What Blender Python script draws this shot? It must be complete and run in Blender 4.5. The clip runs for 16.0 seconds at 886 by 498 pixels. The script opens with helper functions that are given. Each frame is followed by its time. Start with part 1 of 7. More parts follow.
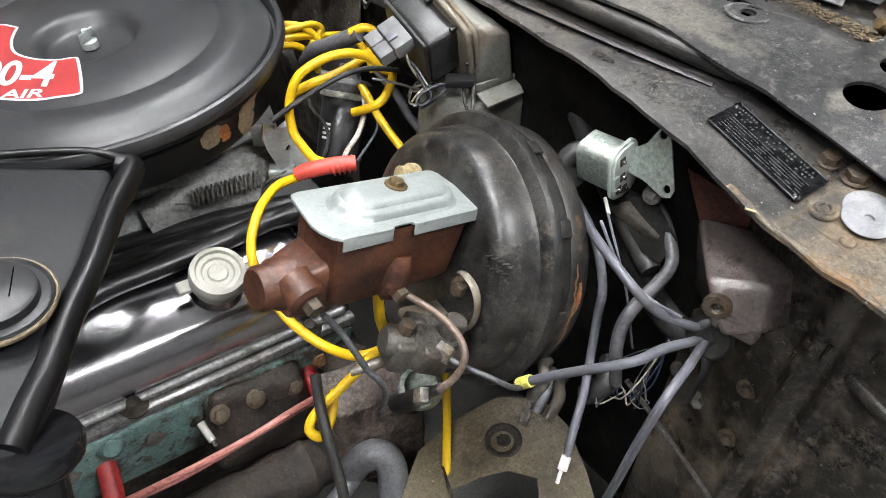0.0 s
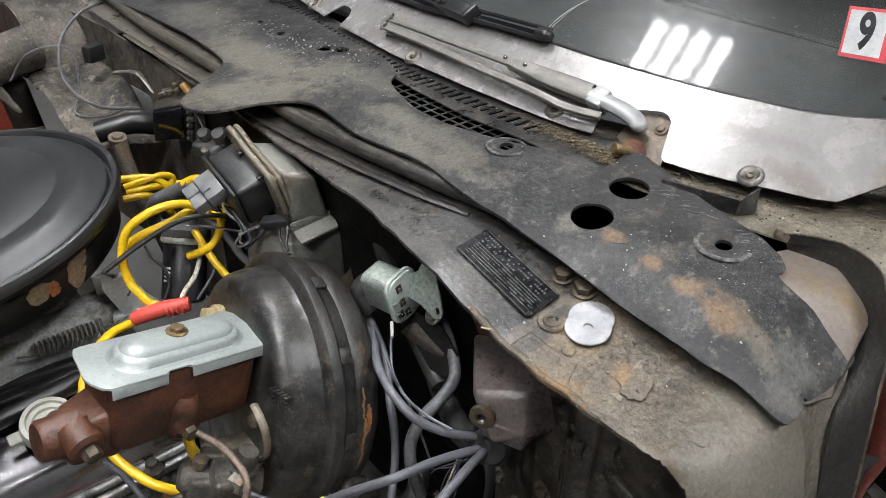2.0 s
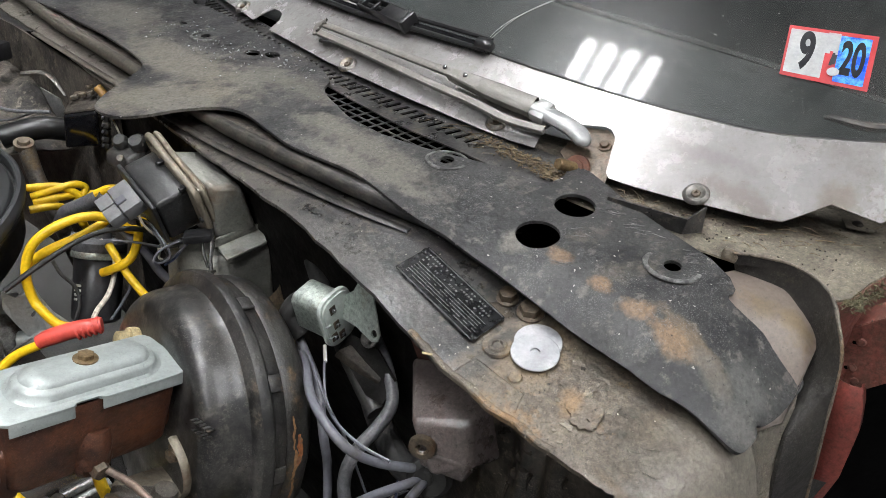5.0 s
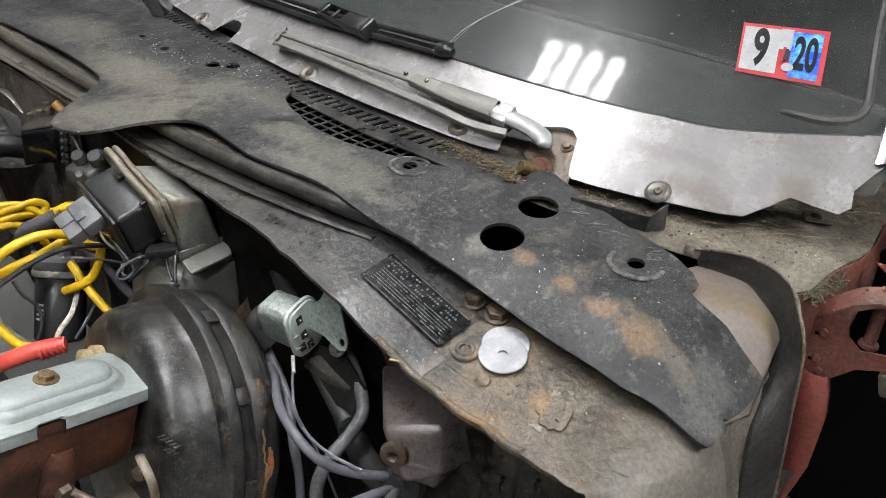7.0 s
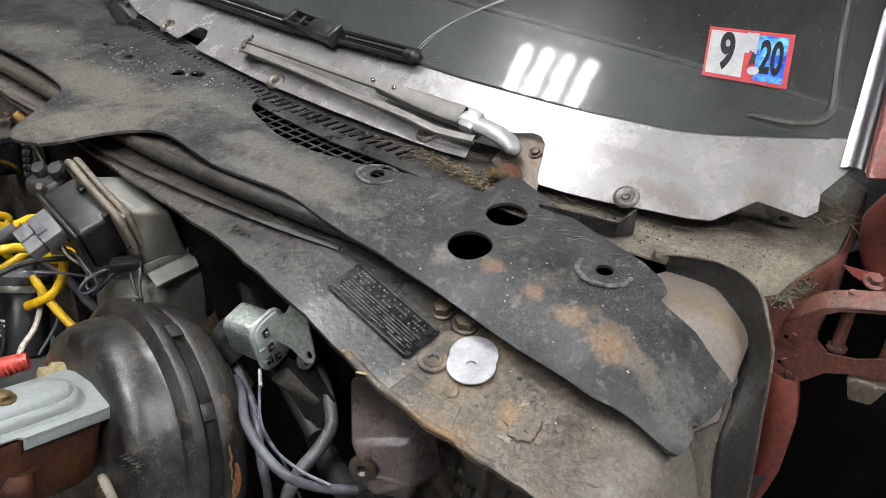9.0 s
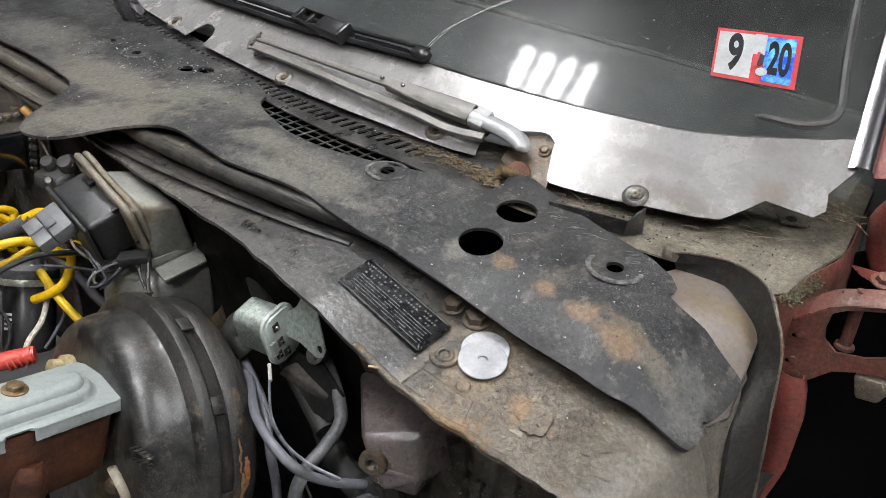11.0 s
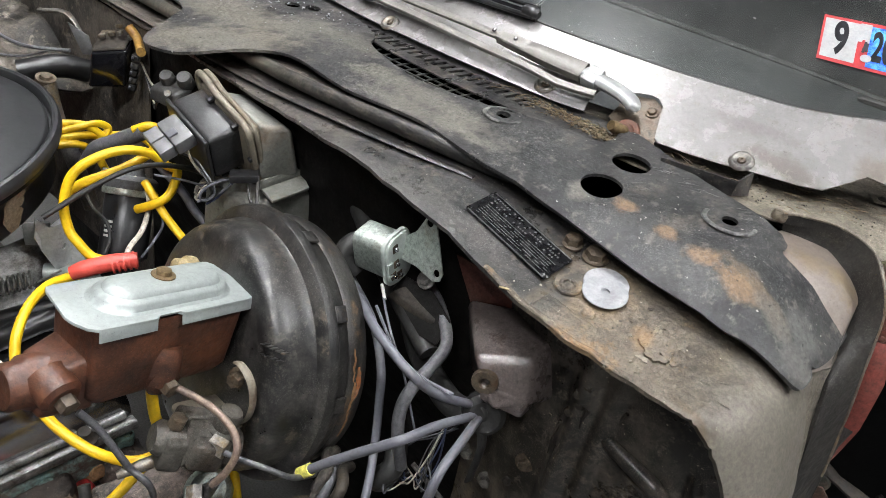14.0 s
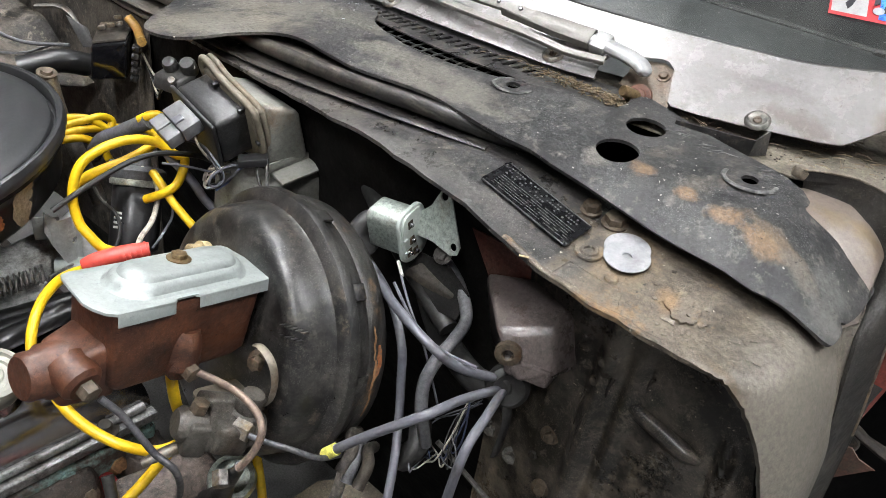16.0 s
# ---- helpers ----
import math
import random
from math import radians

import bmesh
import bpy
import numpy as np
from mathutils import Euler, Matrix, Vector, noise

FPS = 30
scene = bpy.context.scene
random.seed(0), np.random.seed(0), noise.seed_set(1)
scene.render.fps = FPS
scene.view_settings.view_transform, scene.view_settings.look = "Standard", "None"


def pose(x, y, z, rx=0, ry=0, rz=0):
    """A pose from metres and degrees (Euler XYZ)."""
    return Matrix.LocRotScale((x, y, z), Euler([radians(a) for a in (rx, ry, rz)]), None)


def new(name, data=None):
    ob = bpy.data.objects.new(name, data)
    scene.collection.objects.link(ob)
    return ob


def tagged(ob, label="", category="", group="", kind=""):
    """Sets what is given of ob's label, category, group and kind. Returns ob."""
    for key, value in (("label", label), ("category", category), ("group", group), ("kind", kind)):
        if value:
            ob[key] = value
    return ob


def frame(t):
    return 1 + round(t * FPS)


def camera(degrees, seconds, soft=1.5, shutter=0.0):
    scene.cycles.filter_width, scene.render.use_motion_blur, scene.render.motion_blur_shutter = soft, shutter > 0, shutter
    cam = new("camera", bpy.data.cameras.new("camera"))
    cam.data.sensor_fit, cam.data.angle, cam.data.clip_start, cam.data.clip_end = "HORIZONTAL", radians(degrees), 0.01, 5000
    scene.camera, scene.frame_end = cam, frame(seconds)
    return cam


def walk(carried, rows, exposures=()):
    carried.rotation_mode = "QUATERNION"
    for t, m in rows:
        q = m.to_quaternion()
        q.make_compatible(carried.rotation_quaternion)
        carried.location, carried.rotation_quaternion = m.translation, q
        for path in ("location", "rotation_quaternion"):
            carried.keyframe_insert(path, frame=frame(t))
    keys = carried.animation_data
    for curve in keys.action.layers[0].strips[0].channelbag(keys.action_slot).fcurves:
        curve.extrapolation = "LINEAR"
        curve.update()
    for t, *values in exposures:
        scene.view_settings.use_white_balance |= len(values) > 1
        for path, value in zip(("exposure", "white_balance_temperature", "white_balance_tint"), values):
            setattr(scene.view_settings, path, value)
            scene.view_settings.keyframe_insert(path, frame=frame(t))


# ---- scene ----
cam = camera(59.7, 16.0, 0.75)
METRES, EYE, TILT, LEAN, TURN = 0.77, 1.40, -40.72, -4.39, -36.52
ROWS = [
    (0.0, 0.0, 0.0, 0.0, -0.0, 0.0, -0.0),
    (0.5, 0.0468, -0.0181, 0.0274, -0.76, 3.05, 1.96),
    (1.0, 0.1325, -0.0679, 0.0382, -1.24, 6.02, 3.04),
    (1.5, 0.2302, -0.0973, 0.0212, -1.57, 7.83, 3.85),
    (2.0, 0.2482, -0.0938, 0.0183, -1.44, 7.58, 5.05),
    (2.5, 0.2589, -0.0695, 0.0293, -1.53, 7.05, 6.02),
    (3.0, 0.2249, -0.0406, 0.032, -2.66, 7.0, 6.01),
    (3.5, 0.2022, -0.0367, 0.028, -3.55, 7.3, 5.61),
    (4.0, 0.2123, -0.03, 0.0212, -4.61, 7.38, 5.26),
    (4.5, 0.2222, -0.0336, 0.0305, -5.91, 7.62, 5.13),
    (5.0, 0.2392, -0.0383, 0.0367, -6.77, 7.9, 5.51),
    (7.5, 0.2565, -0.0375, 0.0327, -8.67, 8.25, 8.13),
    (8.0, 0.2648, -0.04, 0.0362, -9.04, 8.29, 8.39),
    (8.5, 0.2665, -0.0354, 0.0348, -9.4, 8.28, 8.57),
    (9.0, 0.2689, -0.0302, 0.0397, -9.69, 8.28, 8.81),
    (11.5, 0.2301, -0.03, 0.0271, -10.07, 8.47, 8.07),
    (12.0, 0.143, -0.0101, 0.0138, -8.5, 8.34, 4.15),
    (12.5, 0.0525, -0.0121, 0.0249, -6.33, 8.07, 3.16),
    (13.0, -0.0007, -0.0008, 0.0307, -5.67, 7.92, 2.72),
    (13.5, 0.0308, -0.0229, 0.0222, -7.54, 7.92, 1.84),
    (14.0, 0.0698, -0.0314, -0.0294, -11.98, 7.69, 2.79),
    (14.5, 0.0783, -0.0565, -0.0504, -12.53, 7.55, 4.99),
    (15.0, 0.0678, -0.02, -0.0521, -12.17, 7.29, 5.73),
    (15.5, 0.086, -0.0213, -0.0388, -12.01, 7.06, 6.13),
    (16.0, 0.056, -0.0117, -0.0486, -11.37, 7.08, 5.27),
]
walk(cam, [(t, pose(0, 0, EYE, TILT, LEAN, TURN) @ pose(METRES * x, METRES * y, METRES * z, 90 + pitch, roll, yaw)) for t, x, y, z, yaw, pitch, roll in ROWS],
     exposures=[(0.0, 0.43), (0.8, 0.18), (1.6, -0.03), (3.0, -0.12), (5.0, -0.08), (9.0, -0.12), (11.5, -0.08), (12.5, 0.18), (14.5, 0.25), (16.0, 0.34)])

# ---- world and lamps ----
world = bpy.data.worlds.new("world")
world.use_nodes = True
world.node_tree.nodes["Background"].inputs[0].default_value = (0.5, 0.52, 0.55, 1)
world.node_tree.nodes["Background"].inputs[1].default_value = 0.02
scene.world = world
LAMP_POWER = 72.0      # emission strength of one fluorescent tube


# ---- materials ----
def mat(name, c1, c2, scale=25.0, lo=0.4, hi=0.65, rough=(0.45, 0.7), metal=0.0, stain=None, sscale=6.0, slo=0.52, shi=0.66,
        specks=None, spots=(), grit=None, fine=1.0, bump=0.25, bscale=160.0, coat=0.0, spec=0.5, fleck=0.0, pits=0.0, calm=None):
    """A worn surface: two paint tones, a larger stain, bright specks, uneven gloss and fine relief."""
    m = bpy.data.materials.new(name)
    m.use_nodes = True
    nt = m.node_tree
    b = nt.nodes["Principled BSDF"]
    N, L = nt.nodes.new, nt.links.new
    pos = N("ShaderNodeNewGeometry").outputs["Position"]

    def noise_ramp(sc, a, z, detail=12.0):
        n = N("ShaderNodeTexNoise")
        n.inputs["Scale"].default_value, n.inputs["Detail"].default_value, n.inputs["Roughness"].default_value = sc, detail, 0.72
        L(pos, n.inputs["Vector"])
        r = N("ShaderNodeMapRange")
        r.inputs["From Min"].default_value, r.inputs["From Max"].default_value = a, z
        L(n.outputs["Fac"], r.inputs["Value"])
        return r.outputs["Result"]

    def mix(f, a, z):
        x = N("ShaderNodeMix")
        x.data_type = "RGBA"
        L(f, x.inputs[0])
        for sock, v in ((x.inputs[6], a), (x.inputs[7], z)):
            if isinstance(v, tuple):
                sock.default_value = (*v, 1)
            else:
                L(v, sock)
        return x.outputs[2]

    def times(a, z):
        x = N("ShaderNodeMath")
        x.operation = "MULTIPLY"
        L(a, x.inputs[0])
        if isinstance(z, float):
            x.inputs[1].default_value = z
        else:
            L(z, x.inputs[1])
        return x.outputs[0]

    rugged = None      # 1 where the surface is rough, falling to 0.25 where its paint is whole
    if calm:
        sep = N("ShaderNodeSeparateXYZ")
        L(pos, sep.inputs[0])
        drift = N("ShaderNodeMath")
        drift.operation, drift.inputs[1].default_value = "MULTIPLY_ADD", 0.05
        L(noise_ramp(28.0, 0.2, 0.8), drift.inputs[0]), L(sep.outputs["Y"], drift.inputs[2])
        ease = N("ShaderNodeMapRange")
        ease.inputs["From Min"].default_value, ease.inputs["From Max"].default_value, ease.inputs["To Min"].default_value = *calm, 0.25
        L(drift.outputs[0], ease.inputs["Value"])
        rugged = ease.outputs["Result"]

    f1 = noise_ramp(scale, lo, hi)
    col = mix(f1, c1, c2)
    if stain:
        f2 = noise_ramp(sscale, slo, shi, 14.0)
        col = mix(f2, col, stain)
    if specks:
        v = N("ShaderNodeTexVoronoi")
        v.inputs["Scale"].default_value = 230.0
        wob = N("ShaderNodeTexNoise")
        wob.inputs["Scale"].default_value = 320.0
        L(pos, wob.inputs["Vector"])
        off = N("ShaderNodeVectorMath")
        off.operation, off.inputs[1].default_value = "MULTIPLY_ADD", (0.006, 0.006, 0.006)
        L(wob.outputs["Color"], off.inputs[0]), L(pos, off.inputs[2])
        L(off.outputs[0], v.inputs["Vector"])
        near = N("ShaderNodeMath")
        near.operation, near.inputs[1].default_value = "LESS_THAN", 0.2
        L(v.outputs["Distance"], near.inputs[0])
        sep = N("ShaderNodeSeparateColor")
        L(v.outputs["Color"], sep.inputs[0])
        few = N("ShaderNodeMath")
        few.operation, few.inputs[1].default_value = "GREATER_THAN", 0.945
        L(sep.outputs[0], few.inputs[0])
        both = N("ShaderNodeMath")
        both.operation = "MULTIPLY"
        L(near.outputs[0], both.inputs[0]), L(few.outputs[0], both.inputs[1])
        col = mix(both.outputs[0], col, specks)
    if grit:
        col = mix(noise_ramp(70, 0.55, 0.63, 14.0), col, grit)
        mp = N("ShaderNodeMapping")
        mp.inputs["Rotation"].default_value, mp.inputs["Scale"].default_value = (0, 0, 0.6), (1.0, 0.05, 1.0)
        L(pos, mp.inputs["Vector"])
        sn = N("ShaderNodeTexNoise")
        sn.inputs["Scale"].default_value, sn.inputs["Detail"].default_value = 700.0, 3.0
        L(mp.outputs[0], sn.inputs["Vector"])
        sr = N("ShaderNodeMapRange")
        sr.inputs["From Min"].default_value, sr.inputs["From Max"].default_value, sr.inputs["To Max"].default_value = 0.70, 0.76, 0.25
        L(sn.outputs["Fac"], sr.inputs["Value"])
        col = mix(sr.outputs["Result"], col, tuple(min(1, 1.6 * v) for v in grit))
    for x, y, rx, ry, turn, tone in spots:
        mp = N("ShaderNodeMapping")
        mp.vector_type = "TEXTURE"
        mp.inputs["Location"].default_value = (x, y, 0)
        mp.inputs["Rotation"].default_value = (0, 0, radians(turn))
        mp.inputs["Scale"].default_value = (rx, ry, 50)
        L(pos, mp.inputs["Vector"])
        ln = N("ShaderNodeVectorMath")
        ln.operation = "LENGTH"
        L(mp.outputs[0], ln.inputs[0])
        ad = N("ShaderNodeMath")
        ad.operation = "MULTIPLY_ADD"
        rag = N("ShaderNodeTexNoise")
        rag.inputs["Scale"].default_value, rag.inputs["Detail"].default_value, rag.inputs["Roughness"].default_value = 45.0, 10.0, 0.68
        L(pos, rag.inputs["Vector"])
        L(rag.outputs["Fac"], ad.inputs[0])
        ad.inputs[1].default_value = 2.2
        L(ln.outputs["Value"], ad.inputs[2])
        ms = N("ShaderNodeMapRange")
        ms.inputs["From Min"].default_value, ms.inputs["From Max"].default_value = 2.1, 1.5
        ms.inputs["To Max"].default_value = 0.85
        L(ad.outputs[0], ms.inputs["Value"])
        col = mix(ms.outputs["Result"], col, tone)
    if fleck:      # fine pale dust, thicker in drifts
        amount = times(times(noise_ramp(850.0, 0.54, 0.64, 3.0), noise_ramp(14.0, 0.42, 0.62, 8.0)), fleck)
        col = mix(times(amount, rugged) if calm else amount, col, tuple(min(0.5, 2.2 * v + 0.07) for v in c2))
    if pits:       # small dark chips and oil spots
        amount = times(noise_ramp(260.0, 0.40, 0.33, 6.0), pits)
        col = mix(times(amount, rugged) if calm else amount, col, tuple(0.2 * v for v in c1))
    grain = N("ShaderNodeMapRange")
    grain.inputs["From Min"].default_value, grain.inputs["From Max"].default_value = 0.3, 0.7
    grain.inputs["To Min"].default_value, grain.inputs["To Max"].default_value = 1 - 0.6 * fine, 1 + 0.6 * fine
    gn = N("ShaderNodeTexNoise")
    gn.inputs["Scale"].default_value, gn.inputs["Detail"].default_value, gn.inputs["Roughness"].default_value = 230.0, 9.0, 0.78
    L(pos, gn.inputs["Vector"]), L(gn.outputs["Fac"], grain.inputs["Value"])
    mul = N("ShaderNodeVectorMath")
    mul.operation = "SCALE"
    L(col, mul.inputs[0]), L(grain.outputs["Result"], mul.inputs["Scale"])
    L(mul.outputs[0], b.inputs["Base Color"])
    rr = N("ShaderNodeMapRange")
    rr.inputs["To Min"].default_value, rr.inputs["To Max"].default_value = rough
    L(noise_ramp(scale * 1.7, 0.3, 0.7), rr.inputs["Value"])
    L(rr.outputs["Result"], b.inputs["Roughness"])
    b.inputs["Metallic"].default_value = metal
    b.inputs["Coat Weight"].default_value = coat
    b.inputs["Specular IOR Level"].default_value = spec
    if bump:
        bp = N("ShaderNodeBump")
        bp.inputs["Strength"].default_value, bp.inputs["Distance"].default_value = bump, 0.002
        hn = N("ShaderNodeTexNoise")
        hn.inputs["Scale"].default_value, hn.inputs["Detail"].default_value = bscale, 12.0
        L(pos, hn.inputs["Vector"])
        L(hn.outputs["Fac"], bp.inputs["Height"])
        if calm:
            L(times(rugged, bump), bp.inputs["Strength"])
        L(bp.outputs["Normal"], b.inputs["Normal"])
    return m


def lamp_mat(name, strength, colour=(0.97, 0.98, 1.0)):
    m = bpy.data.materials.new(name)
    m.use_nodes = True
    b = m.node_tree.nodes["Principled BSDF"]
    b.inputs["Emission Color"].default_value = (*colour, 1)
    b.inputs["Emission Strength"].default_value = strength
    return m


def glass_mat(name, tint, dust):
    """A pane: clear, tinted, mirrored by its Fresnel share, with a thin film of dust."""
    m = bpy.data.materials.new(name)
    m.use_nodes = True
    nt = m.node_tree
    nt.nodes.remove(nt.nodes["Principled BSDF"])
    N, L = nt.nodes.new, nt.links.new
    clear, gloss, film = N("ShaderNodeBsdfTransparent"), N("ShaderNodeBsdfGlossy"), N("ShaderNodeBsdfDiffuse")
    clear.inputs[0].default_value = (*tint, 1)
    gloss.inputs["Roughness"].default_value = 0.035
    film.inputs[0].default_value = (0.5, 0.5, 0.48, 1)
    smear = N("ShaderNodeBsdfGlossy")
    smear.inputs["Roughness"].default_value = 0.22
    sheen = N("ShaderNodeMixShader")
    sheen.inputs[0].default_value = 0.42
    L(gloss.outputs[0], sheen.inputs[1]), L(smear.outputs[0], sheen.inputs[2])
    fr = N("ShaderNodeFresnel")
    fr.inputs["IOR"].default_value = 1.45
    n = N("ShaderNodeTexNoise")
    n.inputs["Scale"].default_value, n.inputs["Detail"].default_value = 9.0, 9.0
    r = N("ShaderNodeMapRange")
    r.inputs["From Min"].default_value, r.inputs["From Max"].default_value = 0.35, 0.75
    r.inputs["To Min"].default_value, r.inputs["To Max"].default_value = dust * 0.4, dust * 1.6
    L(N("ShaderNodeNewGeometry").outputs["Position"], n.inputs["Vector"]), L(n.outputs["Fac"], r.inputs["Value"])
    n2 = N("ShaderNodeTexNoise")
    n2.inputs["Scale"].default_value, n2.inputs["Detail"].default_value = 330.0, 4.0
    L(N("ShaderNodeNewGeometry").outputs["Position"], n2.inputs["Vector"])
    r2 = N("ShaderNodeMapRange")
    r2.inputs["From Min"].default_value, r2.inputs["From Max"].default_value, r2.inputs["To Max"].default_value = 0.63, 0.72, 0.4
    L(n2.outputs["Fac"], r2.inputs["Value"])
    mp = N("ShaderNodeMapping")      # smears and bright reflection streaks up the pane, both put into the film
    mp.inputs["Rotation"].default_value, mp.inputs["Scale"].default_value = (0, 0, 0.25), (0.12, 1.0, 0.12)
    L(N("ShaderNodeNewGeometry").outputs["Position"], mp.inputs["Vector"])
    n3 = N("ShaderNodeTexNoise")
    n3.inputs["Scale"].default_value, n3.inputs["Detail"].default_value = 60.0, 6.0
    L(mp.outputs[0], n3.inputs["Vector"])
    r3 = N("ShaderNodeMapRange")
    r3.inputs["From Min"].default_value, r3.inputs["From Max"].default_value, r3.inputs["To Max"].default_value = 0.52, 0.78, dust * 1.5
    L(n3.outputs["Fac"], r3.inputs["Value"])
    streaked = N("ShaderNodeMath")
    streaked.operation = "ADD"
    L(r2.outputs["Result"], streaked.inputs[0]), L(r3.outputs["Result"], streaked.inputs[1])
    both = N("ShaderNodeMath")
    both.operation = "ADD"
    L(r.outputs["Result"], both.inputs[0]), L(streaked.outputs[0], both.inputs[1])
    m1, m2 = N("ShaderNodeMixShader"), N("ShaderNodeMixShader")
    L(both.outputs[0], m1.inputs[0]), L(clear.outputs[0], m1.inputs[1]), L(film.outputs[0], m1.inputs[2])
    L(fr.outputs[0], m2.inputs[0]), L(m1.outputs[0], m2.inputs[1]), L(sheen.outputs[0], m2.inputs[2])
    L(m2.outputs[0], nt.nodes["Material Output"].inputs["Surface"])
    return m


DUST, CLAY = (0.12, 0.112, 0.095), (0.165, 0.104, 0.056)
BLACK_SHEET = mat("black_sheet", (0.011, 0.011, 0.0125), (0.043, 0.042, 0.041), 13, 0.40, 0.66, (0.40, 0.66), fine=0.8, spec=0.4, stain=(0.085, 0.075, 0.06), sscale=9,
                  slo=0.58, shi=0.68, specks=(0.36, 0.34, 0.31), bump=0.6, grit=(0.088, 0.082, 0.072), fleck=0.95, pits=0.95,
                  spots=((.64, .84, .05, .20, 0, (.13, .118, .096)), (.60, .72, .05, .06, 0, (.145, .13, .103)), (.655, .47, .03, .14, 0, (.115, .106, .09)), (.70, .66, .03, .08, 0, (.095, .088, .074)), (.68, 1.10, .06, .14, 0, (.095, .088, .074)), (.655, .065, .012, .05, -4, (.12, .088, .055)), (.55, .76, .06, .07, 20, (.135, .12, .094)), (.654, .208, .011, .016, 0, CLAY), (.650, .158, .009, .014, 0, CLAY), (.646, .119, .011, .022, 5, CLAY), (.642, .085, .013, .03, 0, CLAY), (.650, .045, .014, .025, -10, (.10, .09, .075)),
                         (.64, .25, .016, .02, 0, DUST), (.56, .73, .05, .07, 20, DUST), (.62, .48, .018, .09, 0, DUST), (.66, .55, .025, .05, 10, DUST), (.68, .72, .05, .05, 0, DUST), (.63, .40, .015, .07, 0, DUST), (.672, .022, .03, .024, 0, (.085, .085, .08)), (.64, .012, .02, .02, 0, (.085, .083, .077))))
LEDGE = mat("ledge_paint", (0.012, 0.012, 0.013), (0.058, 0.055, 0.053), 12, 0.42, 0.66, (0.2, 0.46), fine=0.8, stain=(0.11, 0.09, 0.065), sscale=9, slo=0.58, shi=0.68, specks=(0.42, 0.39, 0.33), bump=0.4, grit=(0.085, 0.075, 0.06), fleck=0.8, pits=0.9,
            spots=((.60, 1.20, .16, .85, 0, (.115, .104, .086)), (.545, .40, .02, .20, 0, (.075, .071, .066)), (.53, .205, .05, .013, 0, (.1, .083, .06)), (.51, .225, .012, .03, 0, (.1, .083, .06)), (.57, .208, .02, .02, 0, (.09, .075, .055)), (.595, .215, .02, .03, 0, (.08, .066, .05))))
DIRT_LEDGE = mat("dirty_ledge", (0.045, 0.037, 0.029), (0.125, 0.103, 0.076), 24, 0.40, 0.58, (0.38, 0.72), stain=(0.19, 0.115, 0.055), sscale=13, slo=0.54, shi=0.62, specks=(0.5, 0.47, 0.4), bump=1.0, bscale=150, fine=0.7, grit=(0.19, 0.16, 0.118), fleck=0.6, pits=0.9,
                 spots=((.60, .015, .22, .085, 0, (.118, .106, .087)), (.62, .02, .06, .05, 0, (.135, .12, .098)), (.585, .17, .05, .03, 0, (.2, .135, .07)), (.545, .196, .03, .012, 0, (.04, .036, .031)), (.58, .2, .02, .01, 0, (.035, .032, .029)), (.565, .118, .018, .012, 20, (.2, .125, .06))))
# Base held near black so shaded gaps below the flange stay dark.
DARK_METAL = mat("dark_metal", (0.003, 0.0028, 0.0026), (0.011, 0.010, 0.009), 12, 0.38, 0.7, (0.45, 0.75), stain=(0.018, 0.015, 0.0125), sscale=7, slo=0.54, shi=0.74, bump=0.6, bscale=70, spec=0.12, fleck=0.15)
GRIME = mat("grime", (0.013, 0.0115, 0.01), (0.052, 0.043, 0.034), 22, 0.38, 0.68, (0.5, 0.85), stain=(0.12, 0.09, 0.06), sscale=12, slo=0.54, shi=0.7, bump=0.7, bscale=90, spec=0.25)
BOOSTER = mat("booster_black", (0.006, 0.006, 0.0063), (0.040, 0.037, 0.034), 26, 0.44, 0.60, (0.24, 0.52), stain=(0.085, 0.068, 0.052), sscale=24, slo=0.57, shi=0.62, bump=0.4, bscale=34, spec=0.5, grit=(0.055, 0.05, 0.043), fleck=0.8, pits=1.0)
BOOSTER_REAR = mat("booster_rusty_rim", (0.007, 0.007, 0.007), (0.028, 0.026, 0.023), 14, 0.4, 0.62, (0.3, 0.55), stain=(0.12, 0.075, 0.04), sscale=22, slo=0.56, shi=0.66, bump=0.6, bscale=80, fleck=0.6, pits=0.8)
DULL_BOLT = mat("dull_bolt", (0.065, 0.05, 0.036), (0.12, 0.092, 0.063), 60, 0.35, 0.65, (0.36, 0.6), metal=0.3, stain=(0.08, 0.042, 0.022), sscale=60, bump=0.4, pits=0.5)
RUST_CAST = mat("rusty_cast_iron", (0.055, 0.020, 0.012), (0.13, 0.047, 0.022), 34, 0.38, 0.64, (0.34, 0.62), stain=(0.024, 0.013, 0.010), sscale=11, slo=0.48, shi=0.64, bump=0.5, bscale=110, fine=0.6, fleck=0.25, pits=0.8)
RUST = mat("light_rust", (0.2, 0.1, 0.045), (0.3, 0.17, 0.08), 40, 0.35, 0.65, (0.6, 0.85), bump=0.5)
ZINC = mat("zinc", (0.35, 0.385, 0.373), (0.41, 0.445, 0.43), 8, 0.3, 0.7, (0.36, 0.5), metal=0.35, stain=(0.29, 0.315, 0.30), sscale=18, slo=0.55, shi=0.75, bump=0.03, bscale=60, fine=0.25, pits=0.3)
ZINC_DULL = mat("zinc_dull", (0.36, 0.41, 0.37), (0.46, 0.5, 0.46), 25, 0.35, 0.65, (0.3, 0.5), metal=0.6, stain=(0.28, 0.27, 0.22), sscale=25, bump=0.12)
